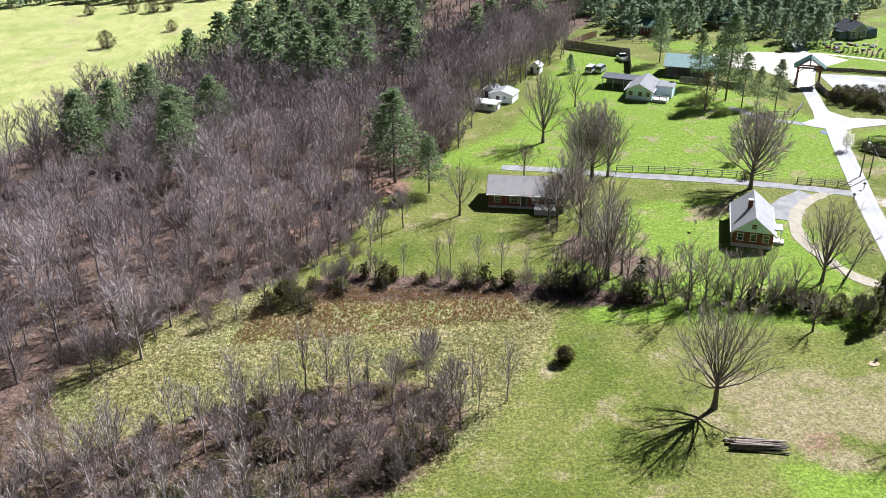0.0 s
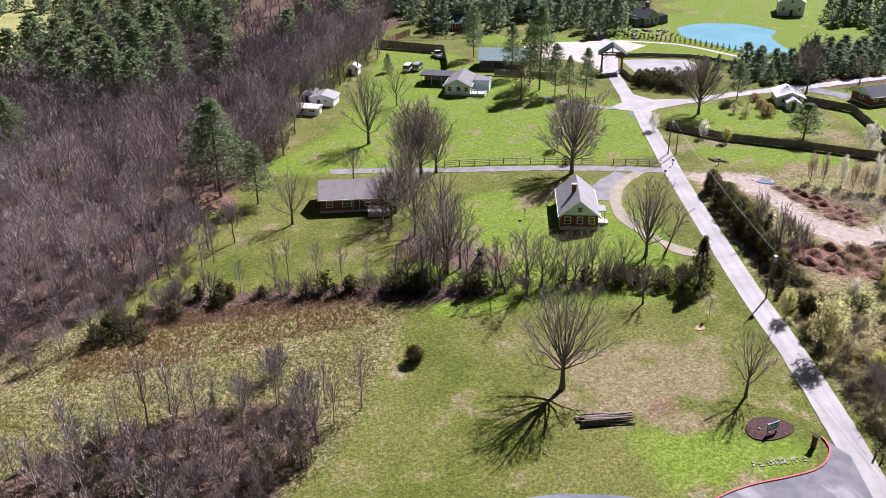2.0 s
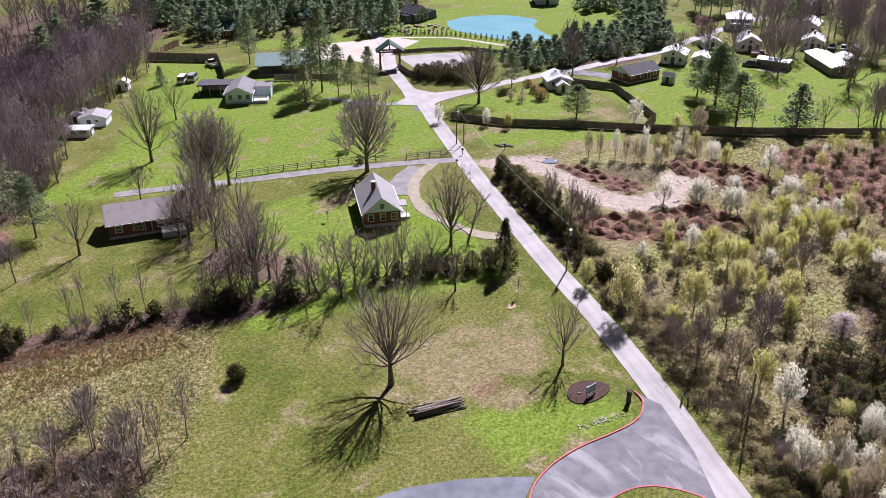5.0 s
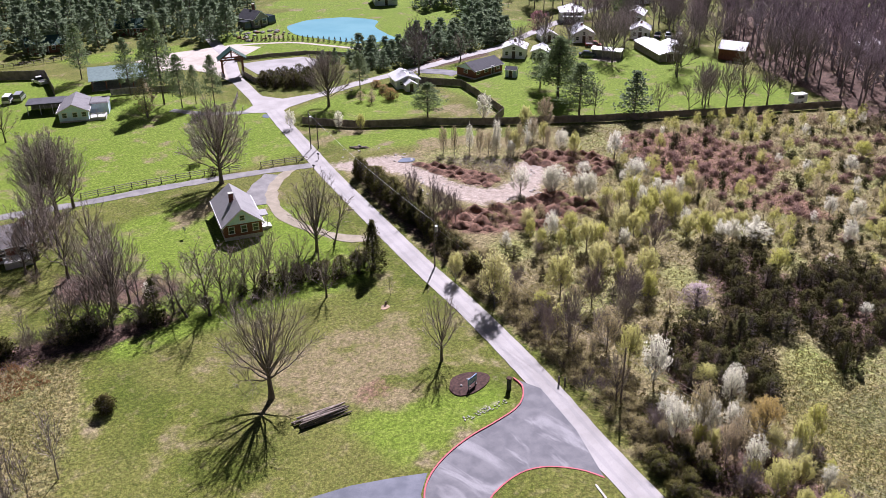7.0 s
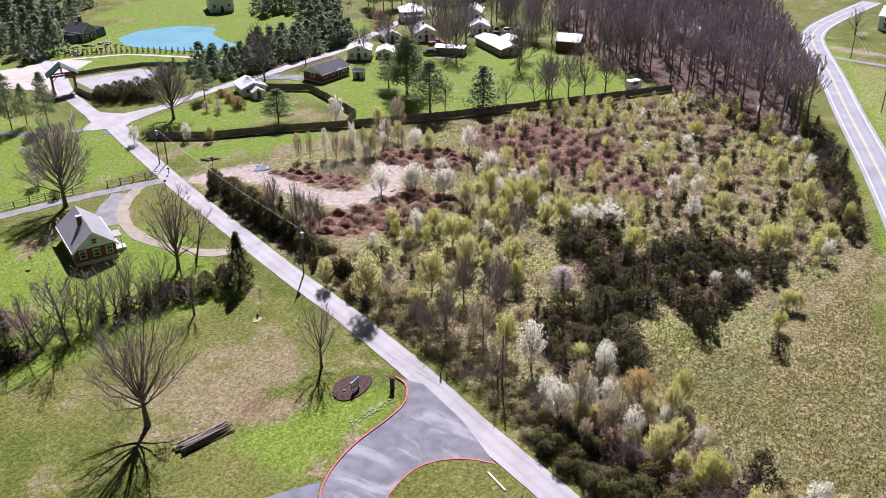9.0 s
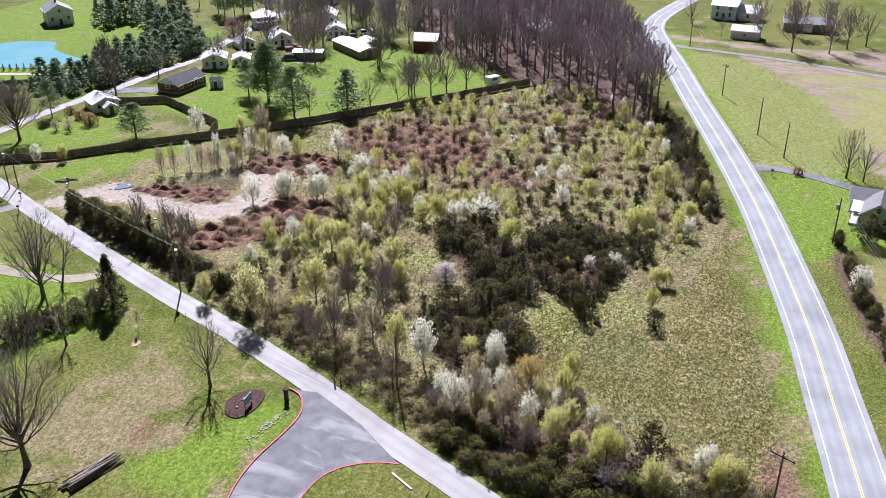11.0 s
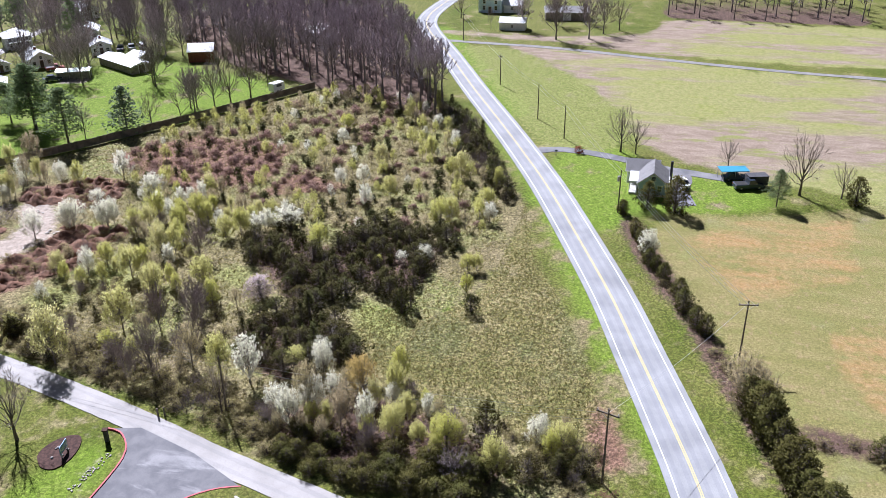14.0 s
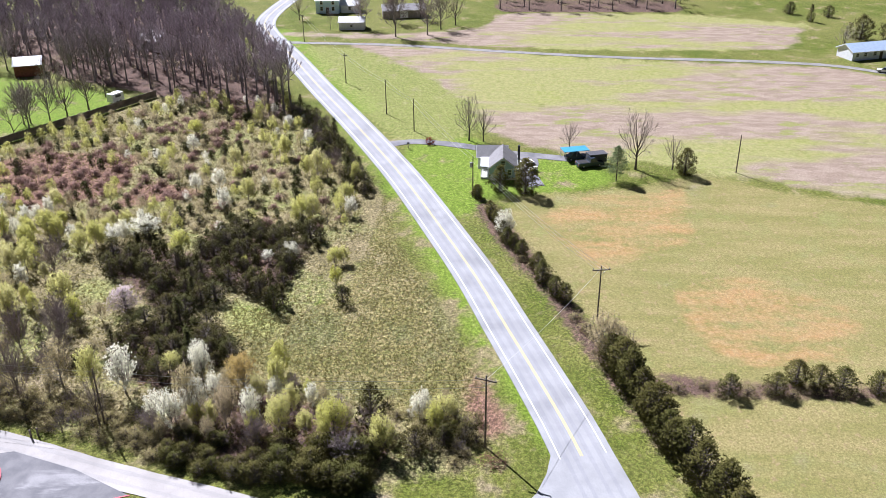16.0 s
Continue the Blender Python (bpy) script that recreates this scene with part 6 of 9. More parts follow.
for x, y in ((-46, 92), (-50, 90), (-43, 95), (-38, 100), (-40, 94), (-45, 85), (-36, 102), (-33, 107)):
    plant(BRUSH[rng.randrange(3)], x, y, rng.uniform(1.3, 2.0), None, "pale leafless brush at the wood's edge", "shrub", "wood edge brush", name="shrub")

# ---- old field: young pears, cedars, brush ----
used = []
SPAN = {}
for bases, tall, broad in ((PEAR, 5.0, 2.9), (WHITE, 5.0, 2.7), (BUDDING, 5.0, 2.7), (GOLD, 5.0, 3.0), (BUSHY, 5.6, 4.2), (CEDAR, 2.7, 3.1), (YARD, 8.0, 6.4)):
    for b in bases:
        SPAN[b] = (tall, broad)


def grow(bases, spots, label, category, group, name="tree"):
    """Trees of given places, heights and widths."""
    for k, (x, y, tall, broad) in enumerate(spots):
        b = bases[k % len(bases)]
        used.append((x, y))
        plant(b, x, y, tall / SPAN[b][0], None, label, category, group, broad / SPAN[b][1] * SPAN[b][0] / tall, name)


grow(PEAR, [(60.3, 21.1, 4.8, 2.9), (62.9, 32.8, 4.7, 2.6), (63, 26.7, 4.5, 3.6), (63.9, 40.8, 3.4, 1.6), (65.5, 33.4, 3, 2.7), (65.8, 14.7, 3.4, 3.6), (66.8, 32.2, 3.9, 1.9), (67.6, 78.6, 8.1, 4.3), (68.5, 87.9, 4.4, 2.5), (68.5, 36.6, 3.9, 1.9), (70.2, 57.2, 5.7, 2.9), (70.9, 34.8, 4.6, 2.3), (71.6, 73.5, 3.1, 2.4), (73.8, 48.6, 2.9, 2.8), (74.2, 35.2, 4.6, 2.3), (76.7, 74.7, 6.5, 4.2)],
     "young pear tree in yellow-green leaf", "tree", "roadside pears")
grow(PEAR, [(85.2, 75.1, 5.4, 3), (88.4, 77, 3.6, 3.1), (88.7, 69.1, 5.5, 3.8), (90.3, 81.8, 4.9, 3.6), (92.3, 80.9, 4.2, 2.7), (92.5, 87.4, 3.8, 2.8), (96.8, 32.1, 2.9, 1.9), (97.8, 81.3, 5.1, 3.3), (98.6, 79.3, 4.6, 2.3), (102.3, 47, 1.6, 1.2), (103.2, 33.4, 2.7, 2.3), (103.7, 32.1, 2.7, 1.9), (103.9, 89.5, 4.5, 3), (105.3, 57.9, 4.1, 3.1), (105.6, 74.2, 3.8, 2.8), (106.3, 88.5, 4, 2.5), (107.1, 72.2, 4.8, 2.8)],
     "young pear tree in yellow-green leaf", "tree", "old field pears")
grow(PEAR, [(109.5, 88.4, 5, 2.5), (111.3, 119.5, 5, 2.5), (111.3, 82, 4.5, 3.5), (115, 81.3, 2.9, 2), (118.5, 41.5, 4.4, 3.9), (119.8, 111.1, 4.6, 2.3), (120.8, 40.2, 3.9, 2.6), (120.9, 120.6, 4.3, 2.1), (127, 52.9, 4.1, 3), (128.2, 35.6, 3, 2.5), (135.5, 34.8, 4.1, 2), (139.4, 42.7, 4.9, 3.1), (140.8, 58.8, 4.9, 2.9), (148.4, 50.8, 4.4, 2.6), (161, 73, 3.3, 3.5)],
     "young pear tree in yellow-green leaf", "tree", "old field pears")
grow(WHITE, [(63.1, 45, 5.1, 2.6), (64.4, 36.3, 4.8, 2.4), (66.2, 44.4, 3.2, 2), (66.2, 17.5, 3.3, 2.4), (66.6, 43.1, 4.6, 2.3), (68, 30.1, 3.1, 1.6), (68.9, 41.8, 3.6, 2), (69.3, 34.7, 2.9, 1.9), (69.6, 52.9, 6.4, 3.5), (72.7, 44.5, 4.8, 2.4), (74.4, 45.3, 4.3, 2.4)],
     "young pear tree in white blossom", "tree", "roadside pears")
grow(WHITE, [(89.1, 88.3, 4.6, 2.3), (103.2, 100.7, 4.9, 4.6), (103.7, 43.8, 1.9, 2), (104.4, 40.3, 2.9, 2.6), (105.4, 95.8, 4.6, 4.1), (108.3, 121.8, 4.1, 2), (109, 69.8, 3.3, 3.3), (109.3, 118.4, 3.6, 1.7), (109.5, 86.3, 4, 2.2), (111.9, 66.1, 3.3, 5.6), (113.6, 103.1, 2.5, 2.7), (117.4, 86.8, 2.7, 2.1), (119.5, 95.4, 3.7, 4.3), (120, 115.1, 4.1, 2.5), (120.6, 123.8, 4.1, 3), (121.1, 33.6, 3.4, 2.4), (121.9, 55.7, 4.4, 2.3), (124.6, 104.8, 5.4, 3.4), (130.5, 63.4, 3.5, 2.2), (131.9, 59.5, 3.8, 2.5), (152.1, 70.8, 3.2, 2.5), (155.4, 47.6, 3.4, 2.1), (167, 54.2, 2.6, 2.3)],
     "young pear tree in white blossom", "tree", "old field pears")
grow(BUDDING, [(63.8, 39.1, 5.1, 2.6), (65.7, 39.3, 5, 2.5), (66.5, 44.1, 6.4, 3.3), (71.1, 61.4, 6.4, 3.3)],
     "slender young tree in buff bud", "tree", "old field saplings")
grow(GOLD, [(70.2, 38.6, 5.4, 3.4), (73.1, 40, 3.2, 3.3)],
     "young tree in golden bud", "tree", "old field saplings")
grow(BUSHY, [(66.5, 67.2, 5.5, 3), (68.1, 65.2, 7.8, 4.1), (77.6, 69.7, 6.7, 4), (79.9, 65.5, 7.1, 5.1), (98.3, 74.9, 6, 5.4)],
     "many-stemmed bare rose-grey tree", "tree", "old field bare trees")
grow(CEDAR, [(64.9, 22.8, 5.5, 4.3), (89.2, 39.5, 4, 2.2), (91.8, 30.4, 2.7, 2.7)],
     "dark bushy cedar on rough grass", "tree", "old field cedars")
grow(YARD, [(63.2, 53.4, 6.6, 3.6)], "pale-limbed bare tree in roadside brush", "tree", "")
grow(BUSHY, [(59.0, 25.0, 3.4, 4.0), (77, 64, 4.6, 3.6), (83, 67, 4.4, 3.6), (73, 64, 4.0, 3.0), (62.5, 47, 3.0, 2.6), (66, 27, 3.0, 3.0), (61.5, 35, 3.4, 3.0), (69, 71, 4.0, 3.0), (73, 80, 3.6, 2.6), (64.5, 23, 3.0, 3.0)],
     "many-stemmed bare rose-grey tree", "tree", "old field bare trees")
grow(BUSHY, [(78.6, 110.9, 7.8, 3.4), (77.9, 104.2, 8.6, 2.55), (79.5, 102.9, 6.6, 3.4), (81.4, 102.8, 5.6, 2.55), (82.2, 108, 4.7, 2.125)], "rose-grey bare saplings by a clearing", "tree", "old field bare trees")
grow(WHITE, [(98.3, 104.5, 4.9, 3.4), (102.6, 101.1, 4.9, 2.6), (104.7, 96.2, 3.7, 2.1), (106.2, 95, 4.8, 2.1), (122.8, 116.6, 3, 1.7), (122.1, 113, 3, 1.5)], "grey-white budding pear beside a clearing", "tree", "old field pears")
PEAR_ZONE = [(80, 92), (92, 94), (104, 92), (118, 92), (124, 82), (118, 70), (110, 64), (100, 74), (92, 72), (86, 78)]
ROAD_ZONE = [(67, 60), (69, 80), (73, 90), (80, 90), (86, 77), (90, 70), (86, 62), (76, 60), (71, 56)]
STRIP_ZONE = [(65, 49), (69, 44), (73, 39), (72, 34), (69, 30), (67, 25), (63, 23), (61, 28), (62, 34), (61, 40), (61.5, 46)]
CEDAR_ZONE = [(106, 70.5), (111.5, 65), (104, 59), (110, 54.5), (116, 49.5), (112.5, 42), (112, 36.5), (107.5, 34), (107, 39.5), (99, 39), (91, 38), (91, 40.5), (93.5, 44.5), (98.5, 50.5), (91.5, 48), (85.5, 52.5), (92.5, 58.5), (98.5, 61), (98, 66.5)]
CEDAR_BAND = [(80, 59), (85, 57.5), (86.5, 53), (85, 48), (79.5, 42.5), (76, 42), (74.5, 44), (71, 44), (74, 47.5), (72, 49.5), (73.5, 54), (74.5, 57)]
FAR_ZONE = [(112, 96), (140, 112), (160, 104), (186, 86), (182, 58), (150, 42), (132, 33), (116, 34), (113, 46), (106, 55), (113, 64), (120, 76)]


THICK = []


def zone(polys, gap, tries, mix, size, room=1.5):
    for x, y in scatter(rng, polys, gap, tries, used, room):
        k = rng.random()
        for limit, bases, note, cat, grp, s, nm in mix:
            if k < limit and bases in (CEDAR, SMALL_CEDAR) and x > 92:
                THICK.append((x, y))
                break
            if k < limit:
                plant(bases[rng.randrange(len(bases))], x, y, s * rng.uniform(*size), None, note, cat, grp, rng.uniform(1.0, 1.35) if bases in (CEDAR, SMALL_CEDAR) else rng.uniform(0.8, 1.2), nm)
                break
        used.append((x, y))


PEARS = (PEAR, "young pear tree in yellow-green leaf", "tree", "old field pears", 1.0, "tree")
WHITES = (WHITE, "young pear tree in white blossom", "tree", "old field pears", 1.0, "tree")
BUFFS = (BUDDING, "young tree in buff bud", "tree", "old field saplings", 1.0, "tree")
CEDARS = (CEDAR, "dark bushy cedar in an old field", "evergreen", "old field cedars", 0.8, "tree")
SMALLS = (SMALL_CEDAR, "small dark cedar in an old field", "evergreen", "old field cedars", 0.9, "tree")
SCRUBS = (SCRUB, "low buff bramble mound in an old field", "shrub", "old field brambles", 1.0, "shrub")
BUSHES = (BUSHY, "many-stemmed bare rose-grey tree", "tree", "old field bare trees", 0.62, "tree")
zone([CEDAR_ZONE, CEDAR_BAND], 1.75, 2600, [(0.8, *CEDARS), (0.95, *SMALLS), (1.0, *SCRUBS)], (0.85, 1.45), 1.2)
joined("cedar_thicket", THICK, CEDAR[:3] + SMALL_CEDAR[:1], (0.7, 1.2), "dense dark cedars crowding an old field", "thicket", rng)
zone([STRIP_ZONE], 2.2, 700, [(0.18, *PEARS), (0.3, *WHITES), (0.55, *BUFFS), (0.8, *BUSHES), (1.0, *SCRUBS)], (0.5, 0.85), 1.5)
zone([PEAR_ZONE], 2.7, 2200, [(0.30, *PEARS), (0.42, *WHITES), (0.66, *BUFFS), (0.78, *BUSHES), (0.82, *CEDARS), (1.0, *SCRUBS)], (0.45, 0.85), 1.8)
zone([ROAD_ZONE], 3.0, 800, [(0.08, *PEARS), (0.26, *BUFFS), (0.5, *BUSHES), (0.58, *CEDARS), (1.0, *SCRUBS)], (0.5, 0.85), 2.0)
far = [p for p in scatter(rng, [FAR_ZONE], 2.3, 8000) if all((p[0] - a) ** 2 + (p[1] - b) ** 2 > 1.2 for a, b in used)]
rng.shuffle(far)
RED_PATCH = [[(120, 90), (132, 114), (148, 108), (158, 96), (150, 80), (130, 76)], [(130, 60), (120, 77), (138, 76)], [(158, 84), (176, 84), (172, 66), (156, 66)]]
DARK_PATCH = [[(108, 58), (122, 66), (140, 58), (136, 40), (116, 36), (106, 42)], [(140, 76), (156, 78), (156, 62), (142, 60)]]
share = [[] for _ in range(6)]
for p in far:
    at = np.array([p[0]]), np.array([p[1]])
    odds = (0.24, 0.28, 0.43, 0.72, 0.88, 1.0)
    if any(bool(inside(*at, q)[0]) for q in RED_PATCH):
        odds = (0.07, 0.09, 0.14, 0.30, 0.92, 1.0)
    elif any(bool(inside(*at, q)[0]) for q in DARK_PATCH):
        odds = (0.14, 0.18, 0.28, 0.76, 0.92, 1.0)
    k = rng.random()
    share[next(i for i, o in enumerate(odds) if k < o)].append(p)
for i, (nm, bases, size, note) in enumerate((("pear_scrub", PEAR_FAR, (0.45, 0.95), "young yellow-green pears spread over an old field"), ("blossom_scrub", WHITE_FAR, (0.4, 0.75), "young white-blossomed pears spread over an old field"),
                                             ("budding_scrub", BUD_FAR, (0.45, 0.9), "young buff saplings spread over an old field"), ("cedar_scrub", SMALL_CEDAR + SMALL_CEDAR + CEDAR[:1], (0.6, 1.0), "small dark cedars spread over an old field"),
                                             ("maroon_scrub", MAROON, (0.7, 1.5), "low maroon brambles spread over an old field"), ("buff_scrub", SCRUB, (0.4, 0.9), "low buff brambles spread over an old field"))):
    joined(nm, share[i], bases, size, note, "scrub", rng)
grow(BUDDING + WHITE[:1], [(101.4, 129.6, 5.4, 1.9), (102.1, 127, 6.2, 1.5), (105.5, 126.3, 5.7, 1.5), (106.1, 123.8, 5.3, 1.9), (107.4, 122.7, 4.7, 1.7), (109.8, 122.9, 6.5, 1.9), (111.1, 121, 5.6, 1.5), (113.3, 120, 5.9, 1.9), (115.8, 120.1, 3.6, 1.5), (119, 121.8, 6, 2.1), (117.7, 116.5, 5.3, 1.5)],
     "slim pear tree in buff and white bud", "tree", "north row pears")
# young growth at the corner of two roads
for b, x, y, s in ((CEDAR[0], 61.8, 14.5, 1.0), (CEDAR[2], 60.6, 17.5, 1.2), (CEDAR[1], 62.6, 12.2, 0.9), (BRUSH[0], 64.5, 12.5, 0.8), (BRUSH[1], 66.5, 13.5, 0.7), (BRUSH[2], 60.5, 12.8, 0.8), (WHITE[1], 67.6, 17.0, 0.6), (PEAR[1], 64.2, 15.6, 0.7), (BUDDING[1], 68.6, 14.6, 0.5)):
    plant(b, x, y, s, None, "young growth at the corner of two roads", "shrub", "corner scrub", name="shrub")
BRAMBLES += scatter(rng, [[(58, 12), (60, 20), (68, 22), (70, 16), (66, 11), (61, 10)]], 1.3, 200)
for x, y in scatter(rng, [[(-26, 62), (-10, 66), (-1, 71), (4, 77), (-3, 76), (-12, 70), (-30, 68)]], 2.0, 120):
    plant(CEDAR[rng.randrange(3)], x, y, rng.uniform(0.6, 1.1), None, "dark cedar in a leafless thicket", "evergreen", "thicket")
# brush along the gravel road
VERGE = smooth_line([(80.5, 131), (78.5, 121), (75.5, 108), (71.5, 94), (69, 86), (66.8, 76), (64, 66), (61.5, 57), (58.5, 48), (56, 39), (55, 30), (54.5, 22)], 1.3)
for i, (x, y) in enumerate(VERGE):
    for row in range(3):
        px_, py_ = x + row * 2.0 + rng.uniform(0.2, 1.4), y + rng.uniform(-0.8, 0.8)
        k = rng.random()
        if y > 98 and row == 0 and i % 2 == 0:
            plant(BIG_CEDAR[rng.randrange(3)], px_, py_, rng.uniform(1.0, 1.35) if y > 112 else rng.uniform(0.75, 1.1), None, "dark rounded cedar in a hedge beside the gravel road", "evergreen", "roadside brush", rng.uniform(1.0, 1.25))
        elif y > 80 and k < 0.45 and row < 2:
            plant(CEDAR[rng.randrange(4)], px_, py_, rng.uniform(0.75, 1.15), None, "dark evergreen brush beside the gravel road", "evergreen", "roadside brush")
        elif y < 45 and row < 3 and k < 0.82:
            plant(HEDGE[rng.randrange(3)], px_ - 0.6 + 0.5 * (row == 2), py_, rng.uniform(0.5, 0.8) if y > 33 else rng.uniform(0.8, 1.2), None, "dark olive cedar beside the gravel road", "evergreen", "roadside brush")
        elif k < 0.8:
            plant(SCRUB[rng.randrange(2)], px_, py_, rng.uniform(0.7, 1.15), None, "buff bramble mound beside the gravel road", "shrub", "roadside brush", name="shrub")
        elif k < 0.9:
            plant(BRUSH[rng.randrange(3)], px_, py_, rng.uniform(0.6, 1.0), None, "leafless brush beside the gravel road", "shrub", "roadside brush", name="shrub")
for x, y in VERGE:
    for k in range(3 if 44 < y < 100 else 1):
        BRAMBLES.append((x + rng.uniform(0.2, 6.5), y + rng.uniform(-0.8, 0.8)))
for x, y in scatter(rng, [[(62, 50), (66, 62), (70, 60), (66, 50)], [(70, 88), (76, 88), (80, 94), (74, 97)], [(76, 78), (86, 88), (90, 82), (82, 72)]], 1.6, 300):
    BRAMBLES.append((x, y))
for x, y, s, b in ((86, 163, 0.8, WHITE[0]), (94, 156, 0.75, WHITE[1]), (97, 152, 0.7, PEAR[0]), (121, 139, 1.2, WHITE[0]), (128, 127, 1.3, BUDDING[0]), (125, 130, 0.9, PEAR[1]), (62.2, 157.8, 1.0, WHITE[1]), (32, 112, 0.55, WHITE[0])):
    plant(b, x, y, s, None, "pear tree in early spring bloom", "tree", "fence pears")
pinktree = leafy_base(93, "dome", 7.0, 3.8, 0.15, 900, 0.3, M_PINK, M_BARK, 0.4, 5, 0.3)
plant(pinktree, 189.5, 189.0, 1.0, None, "dull maroon budding tree beside a white farmhouse", "tree")
plum = leafy_base(90, "dome", 3.2, 2.6, 0.1, 1500, 0.16, M_PLUM, M_BARK, 0.4, 5, 0.3)
plant(plum, 89.0, 60.5, 1.0, None, "spreading pale pink plum in bloom", "tree")
tanbush = leafy_base(94, "dome", 2.4, 2.1, 0.0, 900, 0.2, M_AUTUMN, M_BARK, 0.3, 5, 0.3)
for x, y, s in ((115.3, 165.6, 1.1), (117.1, 171, 0.85), (118.7, 176, 0.75)):
    plant(tanbush, x, y, s, None, "rounded golden-brown shrub beside a white house", "shrub", "golden shrubs", name="shrub")
plant(TALL_FAR[0], 133.8, 177.8, 0.95, None, "tall bare tree beside a side road", "tree")
redbush = leafy_base(91, "dome", 1.6, 1.2, 0.0, 500, 0.16, M_RED_SHRUB)
plant(redbush, 157, 22.5, 0.9, None, "round red shrub beside a driveway", "shrub", name="shrub")
for x, y in ((110, 166), (112, 168.5), (109, 169)):
    plant(LOOSE[0], x, y, 0.28, None, "low tan ornamental shrub beside a white house", "shrub", "tan shrubs", 1.5, "shrub")
# hedge on the far side of the country road
FAR_VERGE = smooth_line([(131, 12.5), (122, 9.5), (112, 7.5), (103.4, 3.6), (98.2, 1.7), (93.3, 0), (88.8, -1.6), (81.9, -4.6), (74.5, -6.5), (65.9, -8.8), (61.2, -10.4), (56.8, -11.9), (50, -14)], 1.3)
for i, (x, y) in enumerate(FAR_VERGE):
    k = rng.random()
    x, y = x + rng.uniform(-0.5, 0.5), y + rng.uniform(-1.0, 0.6)
    big = 1.35 if x < 78 else (0.9 if x < 104 else 0.7)
    if k < (0.9 if x < 78 else 0.5) and not 80 < x < 92:
        plant(BIG_CEDAR[rng.randrange(3)], x, y, big * rng.uniform(0.85, 1.15), None, "dark cedar in a roadside hedge", "evergreen", "roadside hedge")
    elif k < 0.85:
        plant(SCRUB[rng.randrange(2)], x, y, rng.uniform(0.6, 1.0), None, "brown bramble in a roadside hedge", "shrub", "roadside hedge", name="shrub")
plant(BUDDING[0], 79.2, -4.6, 1.3, None, "rounded buff budding tree in a roadside hedge", "tree", "", 1.35)
plant(BUDDING[1], 78, -6.2, 1.1, None, "rounded buff budding tree in a roadside hedge", "tree", "", 1.35)
plant(WHITE[1], 113.5, 7.4, 0.95, None, "white-blossomed tree in a roadside hedge", "tree", "", 1.2)
for x, y, s in ((73, -18.5, 0.85), (73.5, -24, 0.85), (75.5, -27, 1.0), (75, -29.5, 0.9), (74.5, -32, 0.95), (74, -36, 0.9), (74, -40, 1.0)):
    plant(BIG_CEDAR[rng.randrange(3)], x - 0.8, y, s * 0.9, None, "round dark cedar in a field hedge", "evergreen", "field hedge", 1.25)
for k in range(16):
    plant(SCRUB[k % 2], 71.5 + 2 * rng.random(), -11 - 2 * k + rng.uniform(-1, 1), rng.uniform(0.4, 0.7), None, "low buff bramble in a field hedge", "shrub", "field hedge", name="shrub")
for x, y, s in ((181, 58.5, 1.05), (187, 61.5, 1.1), (195, 65.5, 1.15), (204, 70.5, 1.1), (213, 75.5, 1.15), (221, 80, 1.1)):
    plant(STRAIGHT[rng.randrange(5)], x, y, s, None, "broad bare tree at the edge of a roadside wood", "tree", "eastern woodland trees", 1.25)
# dark edge of the old field beside the country road
for x, y in scatter(rng, [[(129, 30.8), (137, 33.2), (150, 38.2), (171, 47), (179, 53), (178, 57), (168, 50.5), (146, 42), (130, 34)]], 1.7, 3000):
    plant((CEDAR + CEDAR[:3] + BRUSH)[rng.randrange(10)], x, y, rng.uniform(0.6, 1.15), None, "dark brush at the edge of an old field", "shrub", "old field edge", name="shrub")

# ---- brambles, understorey and grass tufts ----
for poly in ([(82, 107), (90, 103.5), (103.5, 102), (104, 92), (93, 91.5), (84, 97), (78, 104)], [(112, 117), (123, 110), (123, 103), (116, 101.5), (110.5, 104)]):
    BRAMBLES += scatter(rng, [poly], 2.6, 200)
joined("bramble", BRAMBLES[::4] + BRAMBLES[1::4] + BRAMBLES[2::4], SCRUB, (0.6, 1.2), "low buff brambles in hedges and thickets", "bramble", rng)
edge = scatter(rng, [[(9, 200), (7, 180), (3, 162), (-12, 150), (-19, 135), (-25, 122), (-36, 106), (-43, 97), (-48, 88), (-60, 92), (-40, 130), (-20, 165), (0, 200)], [(-36, 106), (-19, 135), (4, 162), (0, 164), (-24, 138), (-44, 106), (-50, 92), (-46, 90)]], 3.8, 700)
joined("understorey", edge, BRUSH + SAPLING[:2], (0.5, 1.0), "leafless understorey brush below woodland trees", "brush", rng)


